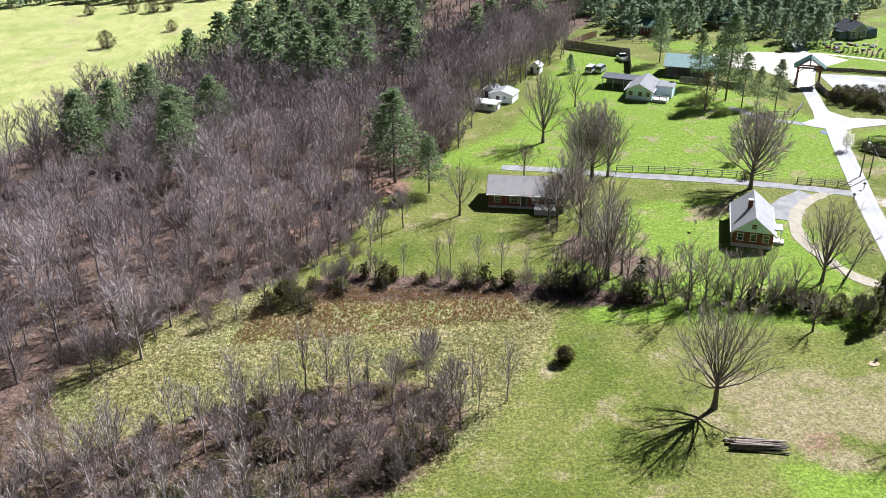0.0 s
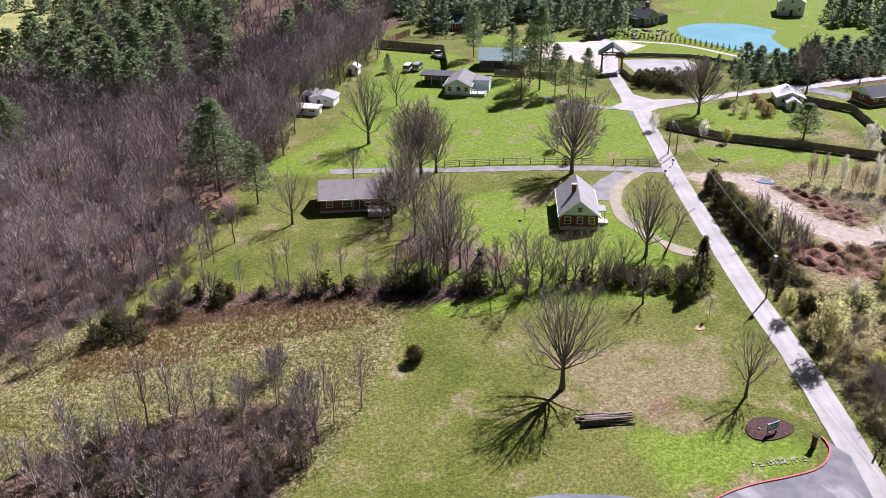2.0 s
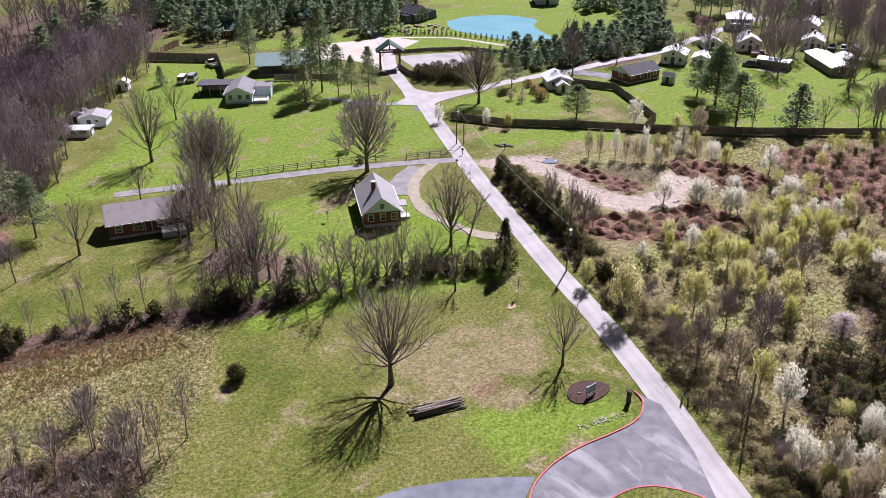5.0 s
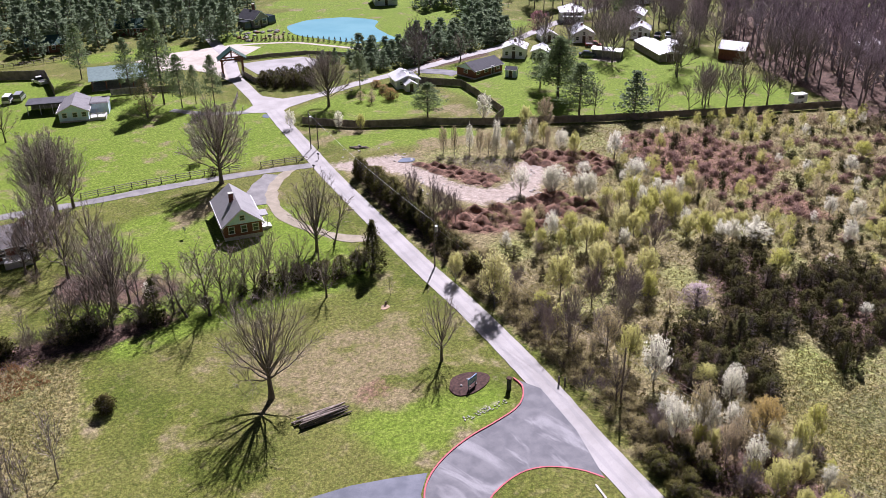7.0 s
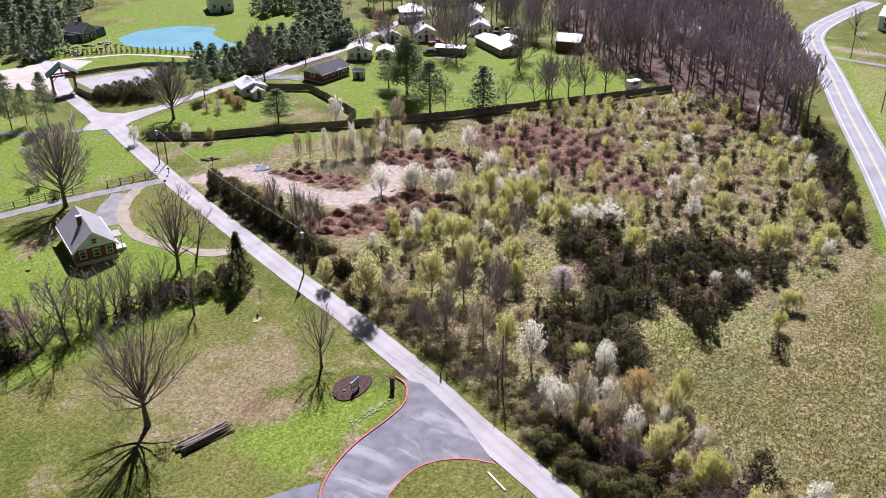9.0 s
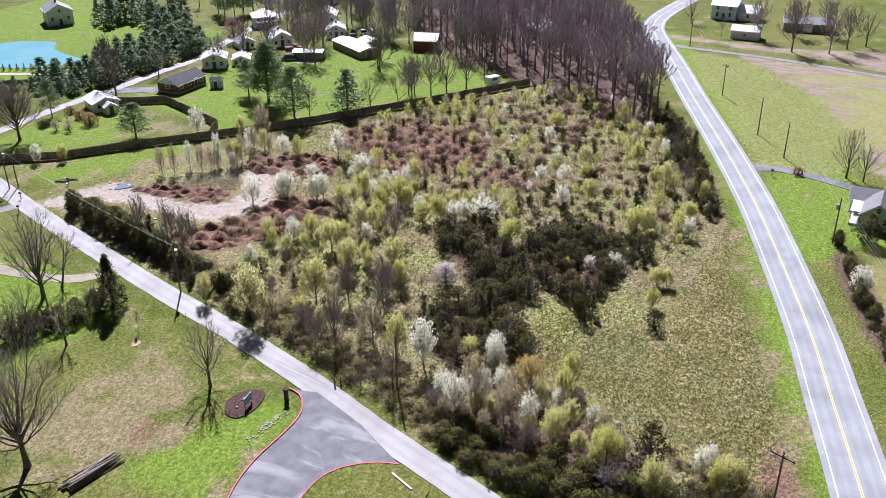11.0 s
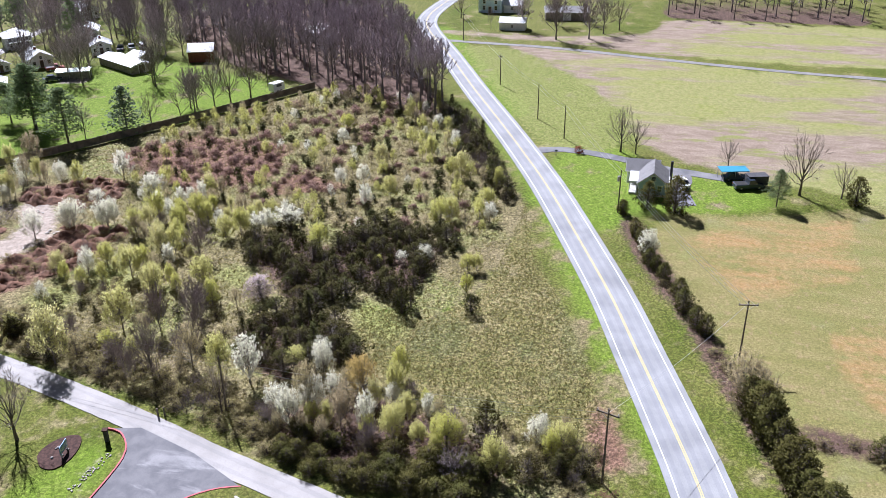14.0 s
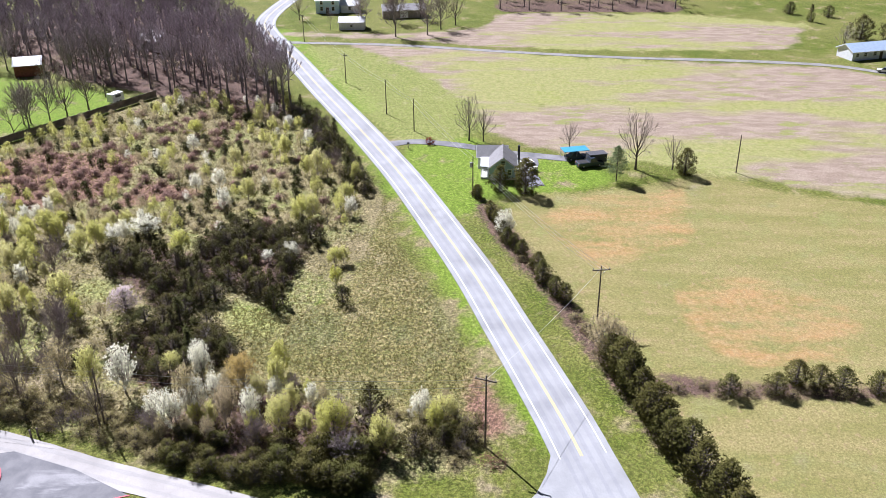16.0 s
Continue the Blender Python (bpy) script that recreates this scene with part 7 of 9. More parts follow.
def tufts(name, polys, count, size, mat, label, seed, blades=3):
    """Grass clumps past counting: a few bent blades each."""
    r = np.random.default_rng(seed)
    pts = []
    while sum(len(p) for p in pts) < count:
        poly = polys[len(pts) % len(polys)]
        lo, hi = np.min(poly, 0), np.max(poly, 0)
        p = r.uniform(lo, hi, (count, 2))
        pts.append(p[inside(p[:, 0], p[:, 1], poly)][:max(1, count // len(polys))])
    p = np.concatenate(pts)[:count]
    n = len(p) * blades
    c = np.repeat(p, blades, 0) + r.normal(0, size * 0.35, (n, 2))
    a, w = r.uniform(0, 6.283, n), size * r.uniform(0.25, 0.5, n)
    h, lean = size * r.uniform(0.4, 1.2, n), size * r.uniform(-1.0, 1.0, (n, 2))
    dx, dy = np.cos(a) * w, np.sin(a) * w
    z0 = np.full(n, -0.12)
    v = np.stack([np.stack([c[:, 0] - dx, c[:, 1] - dy, z0], 1), np.stack([c[:, 0] + dx, c[:, 1] + dy, z0], 1), np.stack([c[:, 0] + lean[:, 0], c[:, 1] + lean[:, 1], h], 1)], 1).reshape(-1, 3)
    me = bpy.data.meshes.new(name)
    me.from_pydata(v.tolist(), [], np.arange(n * 3).reshape(-1, 3).tolist())
    me.materials.append(mat)
    tagged(new(name, me), label, "grass", kind="stuff")


tufts("meadow_grass", COVER["meadow"][:1], 14000, 0.15, M_TUFT, "pale tussocks of meadow grass", 1)
tufts("rust_grass", [[(-24, 105), (-13, 111), (12, 109), (15, 101), (-4, 99), (-26, 96)]], 4000, 0.18, M_RUST_TUFT, "rust-brown bunch grass below a hedgerow", 2)
tufts("field_grass", COVER["meadow"][1:2], 7000, 0.12, M_TUFT, "dry grass beside the country road", 3)
tufts("old_field_grass", [[(108, 104), (134, 124), (160, 108), (190, 88), (184, 56), (148, 38), (112, 29), (89, 35), (72, 36), (62, 12), (56, 22), (62, 56), (72, 92), (98, 90)]], 16000, 0.2, M_TUFT, "buff stalks and grass over an old field", 6)

# ---- buildings ----
def window(parent, x, y, z, w, h, face, wall_name="window"):
    """A sash window on a wall whose outward side is face degrees from local +x."""
    m = Matrix.Translation((x, y, z)) @ Matrix.Rotation(radians(face), 4, "Z")
    fr = Shape()
    for cy, cz, sy, sz in ((0, h / 2, w + 0.2, 0.1), (0, -h / 2, w + 0.26, 0.1), (-w / 2, 0, 0.1, h), (w / 2, 0, 0.1, h), (0, 0, w, 0.05)):
        fr.box((0.04, cy, cz), (0.1, sy, sz), m=m)
    f = part(wall_name, fr, M_TRIM, parent, "white window frame")
    part("pane", Shape().box((0.02, 0, 0), (0.03, w, h), m=m), M_GLASS, f, "dark window pane")
    return f


def gable_house(name, label, x, y, rz, w, l, eave, ridge, wall, roof, gable=None, base=0.0, base_mat=None, windows=(), doors=(), chimney=None, over=0.35, category="house", group="", porch=None):
    """A house with its ridge along local y. windows and doors: (side, along, z, width, height); side e, w, n or s."""
    h = thing(name, label, category, group, (x, y, 0), rz)
    if base:
        part("foundation", Shape().box((0, 0, base / 2 - 0.1), (w + 0.1, l + 0.1, base + 0.2)), base_mat or M_CONCRETE, h)
    part("wall", Shape().box((0, 0, (eave + base) / 2 - 0.02), (w, l, eave - base + 0.04)), wall, h)
    t = 0.22
    for s in (-1, 1):
        a, b = s * (l / 2), s * (l / 2 - t)
        vs = [(-w / 2, a, eave), (w / 2, a, eave), (0, a, ridge), (-w / 2, b, eave), (w / 2, b, eave), (0, b, ridge)]
        fs = [(0, 1, 2), (5, 4, 3), (0, 3, 4, 1), (1, 4, 5, 2), (2, 5, 3, 0)]
        part("gable", Shape().add(vs, fs), gable or wall, h, "gable end")
    pitch = (ridge - eave) / (w / 2)
    e, th = w / 2 + over, 0.16
    for s in (-1, 1):
        lo, L = eave - over * pitch, l / 2 + over
        vs = [(s * e, -L, lo), (s * e, L, lo), (0, L, ridge), (0, -L, ridge), (s * e, -L, lo + th), (s * e, L, lo + th), (0, L, ridge + th), (0, -L, ridge + th)]
        fs = [(0, 1, 2, 3), (7, 6, 5, 4), (0, 4, 5, 1), (1, 5, 6, 2), (2, 6, 7, 3), (3, 7, 4, 0)]
        r = part("roof", Shape().add(vs, fs if s > 0 else [f[::-1] for f in fs]), roof, h)
        part("gutter", Shape().box((s * (e + 0.05), 0, lo + 0.06), (0.12, 2 * L, 0.12)), M_TRIM, r, "white gutter")
        for q in (-1, 1):
            part("fascia", Shape().add([(s * e, q * (L + 0.01), lo - 0.12), (0, q * (L + 0.01), ridge - 0.12), (0, q * (L + 0.01), ridge + th * 0.6), (s * e, q * (L + 0.01), lo + th * 0.6),
                                        (s * e, q * (L + 0.05), lo - 0.12), (0, q * (L + 0.05), ridge - 0.12), (0, q * (L + 0.05), ridge + th * 0.6), (s * e, q * (L + 0.05), lo + th * 0.6)],
                                       [(0, 1, 2, 3), (7, 6, 5, 4), (0, 4, 5, 1), (2, 6, 7, 3), (1, 5, 6, 2), (0, 3, 7, 4)]), M_TRIM, r, "white fascia board")
    for side, along, z, ww, hh in windows:
        fx, fy, face = {"e": (w / 2, along, 0), "w": (-w / 2, along, 180), "n": (along, l / 2, 90), "s": (along, -l / 2, 270)}[side]
        window(h, fx, fy, z, ww, hh, face)
    for side, along, ww, hh in doors:
        fx, fy, face = {"e": (w / 2, along, 0), "w": (-w / 2, along, 180), "n": (along, l / 2, 90), "s": (along, -l / 2, 270)}[side]
        m = Matrix.Translation((fx, fy, base)) @ Matrix.Rotation(radians(face), 4, "Z")
        d = part("door", Shape().box((0.03, 0, hh / 2), (0.08, ww, hh), m=m), M_DOOR if ww < 2 else M_TRIM, h, "entrance door" if ww < 2 else "white garage door")
        fr = Shape()
        for cy, cz, sy, sz in ((0, hh + 0.05, ww + 0.24, 0.1), (-ww / 2 - 0.06, hh / 2, 0.1, hh), (ww / 2 + 0.06, hh / 2, 0.1, hh)):
            fr.box((0.05, cy, cz), (0.12, sy, sz), m=m)
        part("door_frame", fr, M_TRIM, d)
    if chimney:
        cx, cy, cz, cw = chimney
        c = part("chimney", Shape().box((cx, cy, (cz + eave) / 2), (cw, cw * 0.8, cz - eave)), M_BRICK, h, "dark brick chimney")
        part("cap", Shape().box((cx, cy, cz + 0.06), (cw + 0.14, cw * 0.8 + 0.14, 0.12)), M_CONCRETE, c)
    return h


def porch(h, x, y, w, d, z, roof_z, mat=M_TRIM, roof=M_SHINGLE, rails=True):
    """A raised porch with posts, rail and a low roof at local x, y."""
    part("porch_floor", Shape().box((x, y, z / 2), (w, d, z)), M_CONCRETE, h, "raised porch floor")
    for sx in (-1, 0, 1):
        part("post", Shape().box((x + sx * (w / 2 - 0.1), y - d / 2 + 0.1, (z + roof_z) / 2), (0.12, 0.12, roof_z - z)), mat, h)
    if roof:
        part("porch_roof", Shape().box((x, y, roof_z + 0.08), (w + 0.4, d + 0.4, 0.16)), roof, h)
    if rails:
        s = Shape().box((x, y - d / 2 + 0.1, z + 0.95), (w, 0.08, 0.08))
        for i in range(int(w / 0.35)):
            s.box((x - w / 2 + 0.2 + i * 0.35, y - d / 2 + 0.1, z + 0.5), (0.05, 0.05, 0.9))
        part("railing", s, mat, h, "white porch railing")


# brick house with a white gable
h = gable_house("house", "brick house with white gable and grey shingle roof", 53.6, 126.2, -17.9, 6.1, 11.2, 2.6, 5.1, M_BRICK, M_SHINGLE, M_SKYLIT_BLUE, 0.55, M_CONCRETE,
                [("s", -1.9, 1.7, 0.9, 1.2), ("s", 0.1, 1.7, 0.9, 1.2), ("s", 2.0, 1.7, 0.9, 1.2), ("s", 0.0, 3.6, 0.8, 0.9), ("w", -3.8, 1.7, 0.9, 1.2), ("w", -0.5, 1.7, 0.9, 1.2), ("w", 3.2, 1.7, 0.9, 1.2),
                 ("e", -4.2, 1.7, 0.9, 1.2), ("e", 3.6, 1.7, 0.9, 1.2)], [("e", -2.6, 0.95, 1.95)], (-0.7, -0.6, 6.0, 0.7))
part("porch_floor", Shape().box((3.7, -2.6, 0.25), (1.4, 2.2, 0.5)), M_CONCRETE, h, "raised concrete stoop")
part("porch_roof", Shape().box((3.7, -2.6, 2.62), (1.6, 2.4, 0.14)), M_SHINGLE, h)
for yy in (-1.6, -3.6):
    part("post", Shape().box((4.3, yy, 1.5), (0.11, 0.11, 2.1)), M_TRIM, h)
part("steps", Shape().box((4.7, -2.6, 0.16), (0.6, 1.6, 0.32)), M_CONCRETE, h)
# long brick ranch under trees
h = gable_house("house", "long red brick ranch house with pale shingle roof", 18.6, 141.3, -98.5, 7.4, 13.2, 2.6, 4.5, M_BRICK, M_SHINGLE_BROWN, None, 0.4, M_CONCRETE,
                [("e", 4.6, 1.6, 1.1, 1.1), ("e", 1.6, 1.6, 1.0, 1.1), ("e", -2.0, 1.6, 1.5, 1.2), ("e", -5.0, 1.6, 1.0, 1.1), ("s", 1.2, 1.6, 1.0, 1.1), ("n", 0.5, 1.6, 1.0, 1.1)], [("e", -0.4, 0.95, 2.0)], (0.6, 5.6, 5.6, 0.9))
part("porch_floor", Shape().box((5.0, 3.6, 0.5), (2.8, 4.2, 1.0)), M_CONCRETE, h, "raised deck behind the house")
s = Shape()
for i in range(12):
    s.box((6.35, 1.6 + i * 0.36, 1.45), (0.06, 0.06, 0.9))
s.box((6.35, 3.6, 1.92), (0.08, 4.2, 0.08))
part("railing", s, M_TRIM, h, "white deck railing")
# pale blue and white ranch with a deck
h = gable_house("house", "pale blue ranch house with grey roof and deck", 54.2, 203.6, -25, 6.2, 10.0, 2.35, 3.9, M_SKYLIT_BLUE, M_SHINGLE_GREY, None, 0.3, M_CONCRETE,
                [("s", -1.9, 1.6, 1.0, 1.1), ("s", 0.3, 1.6, 1.0, 1.1), ("s", 2.2, 1.6, 1.0, 1.1), ("w", -2, 1.6, 1.0, 1.1), ("w", 2.5, 1.6, 1.0, 1.1)], [("e", -3.0, 0.95, 2.0)], None)
porch(h, 5.0, -3.4, 3.4, 3.6, 0.7, 2.6, M_TRIM, None)
part("wing_wall", Shape().box((5.2, 1.6, 1.3), (3.8, 5.0, 2.6)), M_SKYLIT_BLUE, h, "pale blue side wing")
part("wing_roof", Shape().box((5.2, 1.6, 2.75), (4.3, 5.6, 0.25), 0, 0.85), M_SHINGLE_GREY, h, "low grey roof")
h = thing("carport", "long low dark-roofed carport behind a house", "carport", "", (50.3, 211.0, 0), -25)
part("roof", Shape().box((0, 0, 2.45), (8.6, 5.2, 0.28)), M_SHINGLE_DARK, h)
for sx in (-4, -1.3, 1.3, 4):
    for sy in (-2.4, 2.4):
        part("post", Shape().box((sx, sy, 1.2), (0.14, 0.14, 2.4)), M_TRIM, h)
part("back_wall", Shape().box((0, 2.4, 1.2), (8.2, 0.14, 2.4)), M_WOOD, h)
# white sheds at the wood's edge
for x, y, rz, w, l, e, r, lab in ((15.6, 194.9, 62, 3.0, 5.4, 1.7, 2.0, "white shed with a dark band at the wood's edge"), (20.2, 201.5, -24, 5.6, 4.8, 1.9, 2.7, "white garden shed with grey roof"), (17.6, 205.0, -24, 3.4, 3.4, 1.8, 2.5, "small white shed among trees"), (31.0, 225.5, -24, 2.6, 2.8, 1.9, 2.8, "tiny grey-roofed shed on a lawn")):
    gable_house("shed", lab, x, y, rz, w, l, e, r, M_WHITE, M_METAL_PALE if l > 5 else M_SHINGLE, None, 0, None, [("s", 0.9, 1.3, 0.7, 0.7)] if l < 5 else [("w", -1.4, 1.2, 1.6, 0.6), ("w", 1.0, 1.2, 1.6, 0.6)], [("s", -0.8, 0.9, 1.6)], None, 0.2, "shed", "wood-edge sheds")
# pavilion, lodge and timber gate with green metal roofs
h = thing("pavilion", "open timber pavilion with green metal roof", "pavilion", "", (71.5, 221.5, 0), -21)
for s in (-1, 1):
    vs = [(-7.2, s * 4.6, 2.5), (7.2, s * 4.6, 2.5), (7.2, 0, 4.9), (-7.2, 0, 4.9), (-7.2, s * 4.6, 2.64), (7.2, s * 4.6, 2.64), (7.2, 0, 5.04), (-7.2, 0, 5.04)]
    fs = [(0, 1, 2, 3), (7, 6, 5, 4), (0, 4, 5, 1), (1, 5, 6, 2), (2, 6, 7, 3), (3, 7, 4, 0)]
    part("roof", Shape().add(vs, fs if s < 0 else [f[::-1] for f in fs]), M_METAL_SAGE, h)
for sx in (-6.5, -3.2, 0, 3.2, 6.5):
    for sy in (-4, 4):
        part("post", Shape().box((sx, sy, 1.3), (0.26, 0.26, 2.6)), M_TIMBER, h)
part("deck", Shape().box((0, 0, 0.1), (13.6, 8.6, 0.2)), M_WOOD, h)
part("back_wall", Shape().box((0, 3.6, 1.3), (12.8, 0.2, 2.5)), M_WOOD, h)
gable_house("lodge", "low timber lodge with green metal roof", 69.0, 270.5, 75, 6.6, 10.0, 2.4, 4.2, M_TIMBER, M_METAL_GREEN, None, 0, None, [("w", -2, 1.4, 1.0, 1.0), ("w", 2, 1.4, 1.0, 1.0)], [("w", 0, 1.0, 2.0)], None, 0.5, "lodge")
gable_house("lodge", "far timber lodge with green metal roof", 97.0, 275.0, 60, 6.0, 9.0, 2.4, 4.4, M_TIMBER, M_METAL_GREEN, None, 0, None, [("w", -2, 1.4, 1.0, 1.0), ("w", 2, 1.4, 1.0, 1.0)], [("w", 0, 1.0, 2.0)], None, 0.5, "lodge")
h = thing("entrance_gate", "tall timber entrance gate with dark green roof", "gate", "", (97.0, 209.5, 0), -22)
for sx in (-2.6, 2.6):
    for sy in (-1.2, 1.2):
        p_ = part("post", Shape().box((sx, sy, 2.2), (0.36, 0.36, 4.4)), M_TIMBER, h, "thick red-brown timber post")
        part("plinth", Shape().box((sx, sy, 0.5), (0.8, 0.8, 1.0), 0, 0.85), M_STONE, p_, "grey stone plinth")
for sy in (-1.2, 1.2):
    part("beam", Shape().box((0, sy, 4.5), (6.4, 0.3, 0.36)), M_TIMBER, h)
    s = Shape()
    for sx in (-1, 1):
        s.tube((sx * 2.6, sy, 3.2), (sx * 1.3, sy, 4.4), 0.1, 0.1, 4)
        s.tube((sx * 2.9, sy, 4.7), (0, sy, 6.7), 0.13, 0.13, 4)
    s.tube((0, sy, 4.6), (0, sy, 6.6), 0.12, 0.12, 4)
    part("truss", s, M_TIMBER, h)
for s in (-1, 1):
    vs = [(s * 3.7, -2.1, 4.5), (s * 3.7, 2.1, 4.5), (0, 2.1, 7.1), (0, -2.1, 7.1), (s * 3.7, -2.1, 4.66), (s * 3.7, 2.1, 4.66), (0, 2.1, 7.26), (0, -2.1, 7.26)]
    fs = [(0, 1, 2, 3), (7, 6, 5, 4), (0, 4, 5, 1), (1, 5, 6, 2), (2, 6, 7, 3), (3, 7, 4, 0)]
    part("roof", Shape().add(vs, fs if s > 0 else [f[::-1] for f in fs]), M_METAL_GREEN, h)
# stone house above the pond with glazed wings
h = gable_house("house", "grey stone house with glazed blue wings", 130.5, 259.0, 15, 6.0, 7.0, 2.8, 4.9, M_STONE, M_SHINGLE_DARK, None, 0, None, [("s", -2, 1.6, 1.4, 1.6), ("s", 1.5, 1.6, 1.8, 1.6), ("w", 0, 1.6, 1.2, 1.4)], [("s", 0.0, 1.0, 2.1)], (1.5, 1, 6.4, 0.8))
part("glazed_wing", Shape().box((5.0, -1.5, 1.3), (3.4, 4.0, 2.6), 0, 0.9), M_GLASS, h, "glazed garden room")
part("glazed_wing", Shape().box((-4.8, -1.0, 1.2), (3.0, 3.6, 2.4), 0, 0.85), M_GLASS, h, "glazed garden room")
rk = random.Random(4)
for k in range(36):
    s = Shape()
    s.ball((0, 0, 0.1), rk.uniform(0.3, 0.9), 6, 4, 0.6)
    single("boulder", s, M_STONE if k % 3 else M_TIMBER, "rough landscape boulder above a pond", "boulder", "pond boulders", at=(rk.uniform(117, 133), rk.uniform(240, 250), 0), rz=rk.uniform(0, 360))
# houses beside the side road
h = gable_house("house", "low white cottage with bright metal roof", 125.2, 173.0, -22, 5.8, 6.8, 2.1, 3.2, M_WHITE, M_METAL_PALE, None, 0, None, [("s", -1.6, 1.4, 0.9, 1.0), ("w", 0, 1.4, 0.9, 1.0), ("e", 0, 1.4, 0.9, 1.0)], [("s", 1.4, 0.95, 2.0)])
gable_house("shed", "small white gabled outbuilding", 123.4, 168.4, -22, 2.6, 3.0, 1.7, 2.5, M_WHITE, M_METAL_PALE, None, 0, None, [], [("s", 0, 0.9, 1.9)], None, 0.2, "shed")
h = gable_house("house", "low brick ranch house with dark roof", 146.4, 168.1, -86, 6.4, 10.4, 2.2, 3.7, M_BRICK, M_SHINGLE_DARK, M_SKYLIT_BLUE, 0.3, M_CONCRETE, [("e", -4, 1.6, 1.2, 1.0), ("e", -1, 1.6, 1.2, 1.0), ("e", 3.5, 1.6, 1.2, 1.0), ("s", 0, 1.6, 1.2, 1.0)], [("e", 1.4, 0.95, 2.0)])
gable_house("shed", "small dark garden shed on a lawn", 150.6, 160.5, 30, 2.2, 2.8, 1.9, 2.5, M_SLATE_BLUE, M_SHINGLE_DARK, None, 0, None, [], [("w", 0, 0.9, 1.8)], None, 0.15, "shed")
FARM = (("white two-storey farmhouse with metal roof", 166.0, 175.0, -52, 6.2, 6.4, 2.7, 3.9, M_WHITE, M_METAL_PALE), ("white farmhouse wing with pale roof", 171.8, 170.6, -52, 4.4, 6.0, 1.7, 2.6, M_WHITE, M_METAL_PALE),
        ("white farmhouse with pale metal roof", 193.6, 175.2, -35, 6.2, 7.4, 2.6, 4.2, M_WHITE, M_METAL_PALE), ("white farmhouse behind bare trees", 226.0, 181.0, -60, 6.0, 8.4, 2.6, 4.0, M_WHITE, M_METAL_PALE),
        ("white farmhouse with bright roof", 210.0, 166.0, -55, 5.4, 6.6, 2.7, 3.9, M_WHITE, M_METAL_PALE), ("white cottage with grey roof", 186.0, 182.0, -30, 4.6, 5.6, 2.0, 3.1, M_WHITE, M_SHINGLE),
        ("white house among far trees", 184.0, 260.0, -30, 8.0, 10.0, 4.4, 6.6, M_WHITE, M_SHINGLE), ("white house among far trees", 252.0, 200.0, -30, 6.0, 8.0, 3.2, 4.8, M_WHITE, M_METAL_PALE))
for lab, x, y, rz, w, l, e, r, wm, rm in FARM:
    gable_house("house", lab, x, y, rz, w, l, e, r, wm, rm, None, 0, None, [("s", -w / 3.2, e * 0.5, 0.9, 1.1), ("s", w / 3.2, e * 0.5, 0.9, 1.1), ("w", -l / 4, e * 0.5, 0.9, 1.1), ("w", l / 4, e * 0.5, 0.9, 1.1)]
                + ([("s", 0, e * 1.05, 0.8, 0.9)] if e > 2.4 else []), [("s", 0, 0.95, 2.0)], (0, 0, r + 0.8, 0.6) if e > 2.4 else None, 0.3, "house", "farm houses")
for lab, x, y, rz, w, l, e, r, wm, rm in (("long low shed with white metal roof", 196.6, 149.8, -28, 6.0, 17.0, 2.0, 2.7, M_WOOD, M_METAL_PALE), ("low flat shed with white metal roof", 184.5, 157.2, 24, 3.6, 8.0, 2.0, 2.4, M_WOOD, M_METAL_PALE), ("low shed with white metal roof", 203.0, 149.0, -28, 4.2, 6.0, 2.0, 2.7, M_WOOD, M_METAL_PALE),
                                          ("weathered red barn with pale roof", 208.2, 132.8, 19, 5.4, 6.8, 3.0, 4.6, M_RED_BARN, M_METAL_PALE), ("dark barn inside bare woodland", 237.0, 108.0, -40, 7.0, 9.0, 3.0, 5.0, M_WOOD, M_SHINGLE_BROWN)):
    gable_house("barn", lab, x, y, rz, w, l, e, r, wm, rm, None, 0, None, [], [("s", 0, 1.8, 2.2)], None, 0.25, "barn", "farm sheds")
h = thing("house", "tall white farmhouse with pale hipped roof", "house", "farm houses", (211.5, 195.5, 0), -42)
part("wall", Shape().box((0, 0, 1.75), (7.4, 7.0, 3.5)), M_WHITE, h)
part("roof", Shape().add([(-4.2, -4.0, 3.4), (4.2, -4.0, 3.4), (4.2, 4.0, 3.4), (-4.2, 4.0, 3.4), (-0.7, 0, 5.3), (0.7, 0, 5.3)], [(3, 2, 1, 0), (0, 1, 5, 4), (1, 2, 5), (2, 3, 4, 5), (3, 0, 4)]), M_METAL_PALE, h)
part("chimney", Shape().box((1.2, 0.4, 5.2), (0.6, 0.6, 1.4)), M_BRICK, h, "brick chimney")
for fx in (-2.3, 0.0, 2.3):
    for fz in (1.1, 2.6):
        window(h, fx, -3.5, fz, 0.85, 1.0, 270)
        window(h, -3.7, fx, fz, 0.85, 1.0, 180)
porch(h, 0.0, -4.5, 5.6, 1.8, 0.3, 2.1, M_TRIM, M_METAL_PALE, False)
# blue house beside the country road
h = gable_house("house", "slate blue house with grey cross-gable roof", 141.2, 7.6, -90, 4.8, 6.6, 2.5, 4.4, M_SLATE_BLUE, M_SHINGLE_GREY, None, 0.3, M_CONCRETE,
                [("s", -1.2, 1.5, 0.8, 1.1), ("s", 1.2, 1.5, 0.8, 1.1), ("s", 0, 3.3, 0.8, 0.9), ("e", -1.5, 1.5, 0.8, 1.1), ("e", 1.5, 1.5, 0.8, 1.1)], [("w", -1.0, 0.95, 2.0)], None)
part("porch_roof", Shape().box((-3.4, -0.6, 2.45), (1.6, 5.0, 0.16)), M_METAL_PALE, h, "pale metal porch roof")
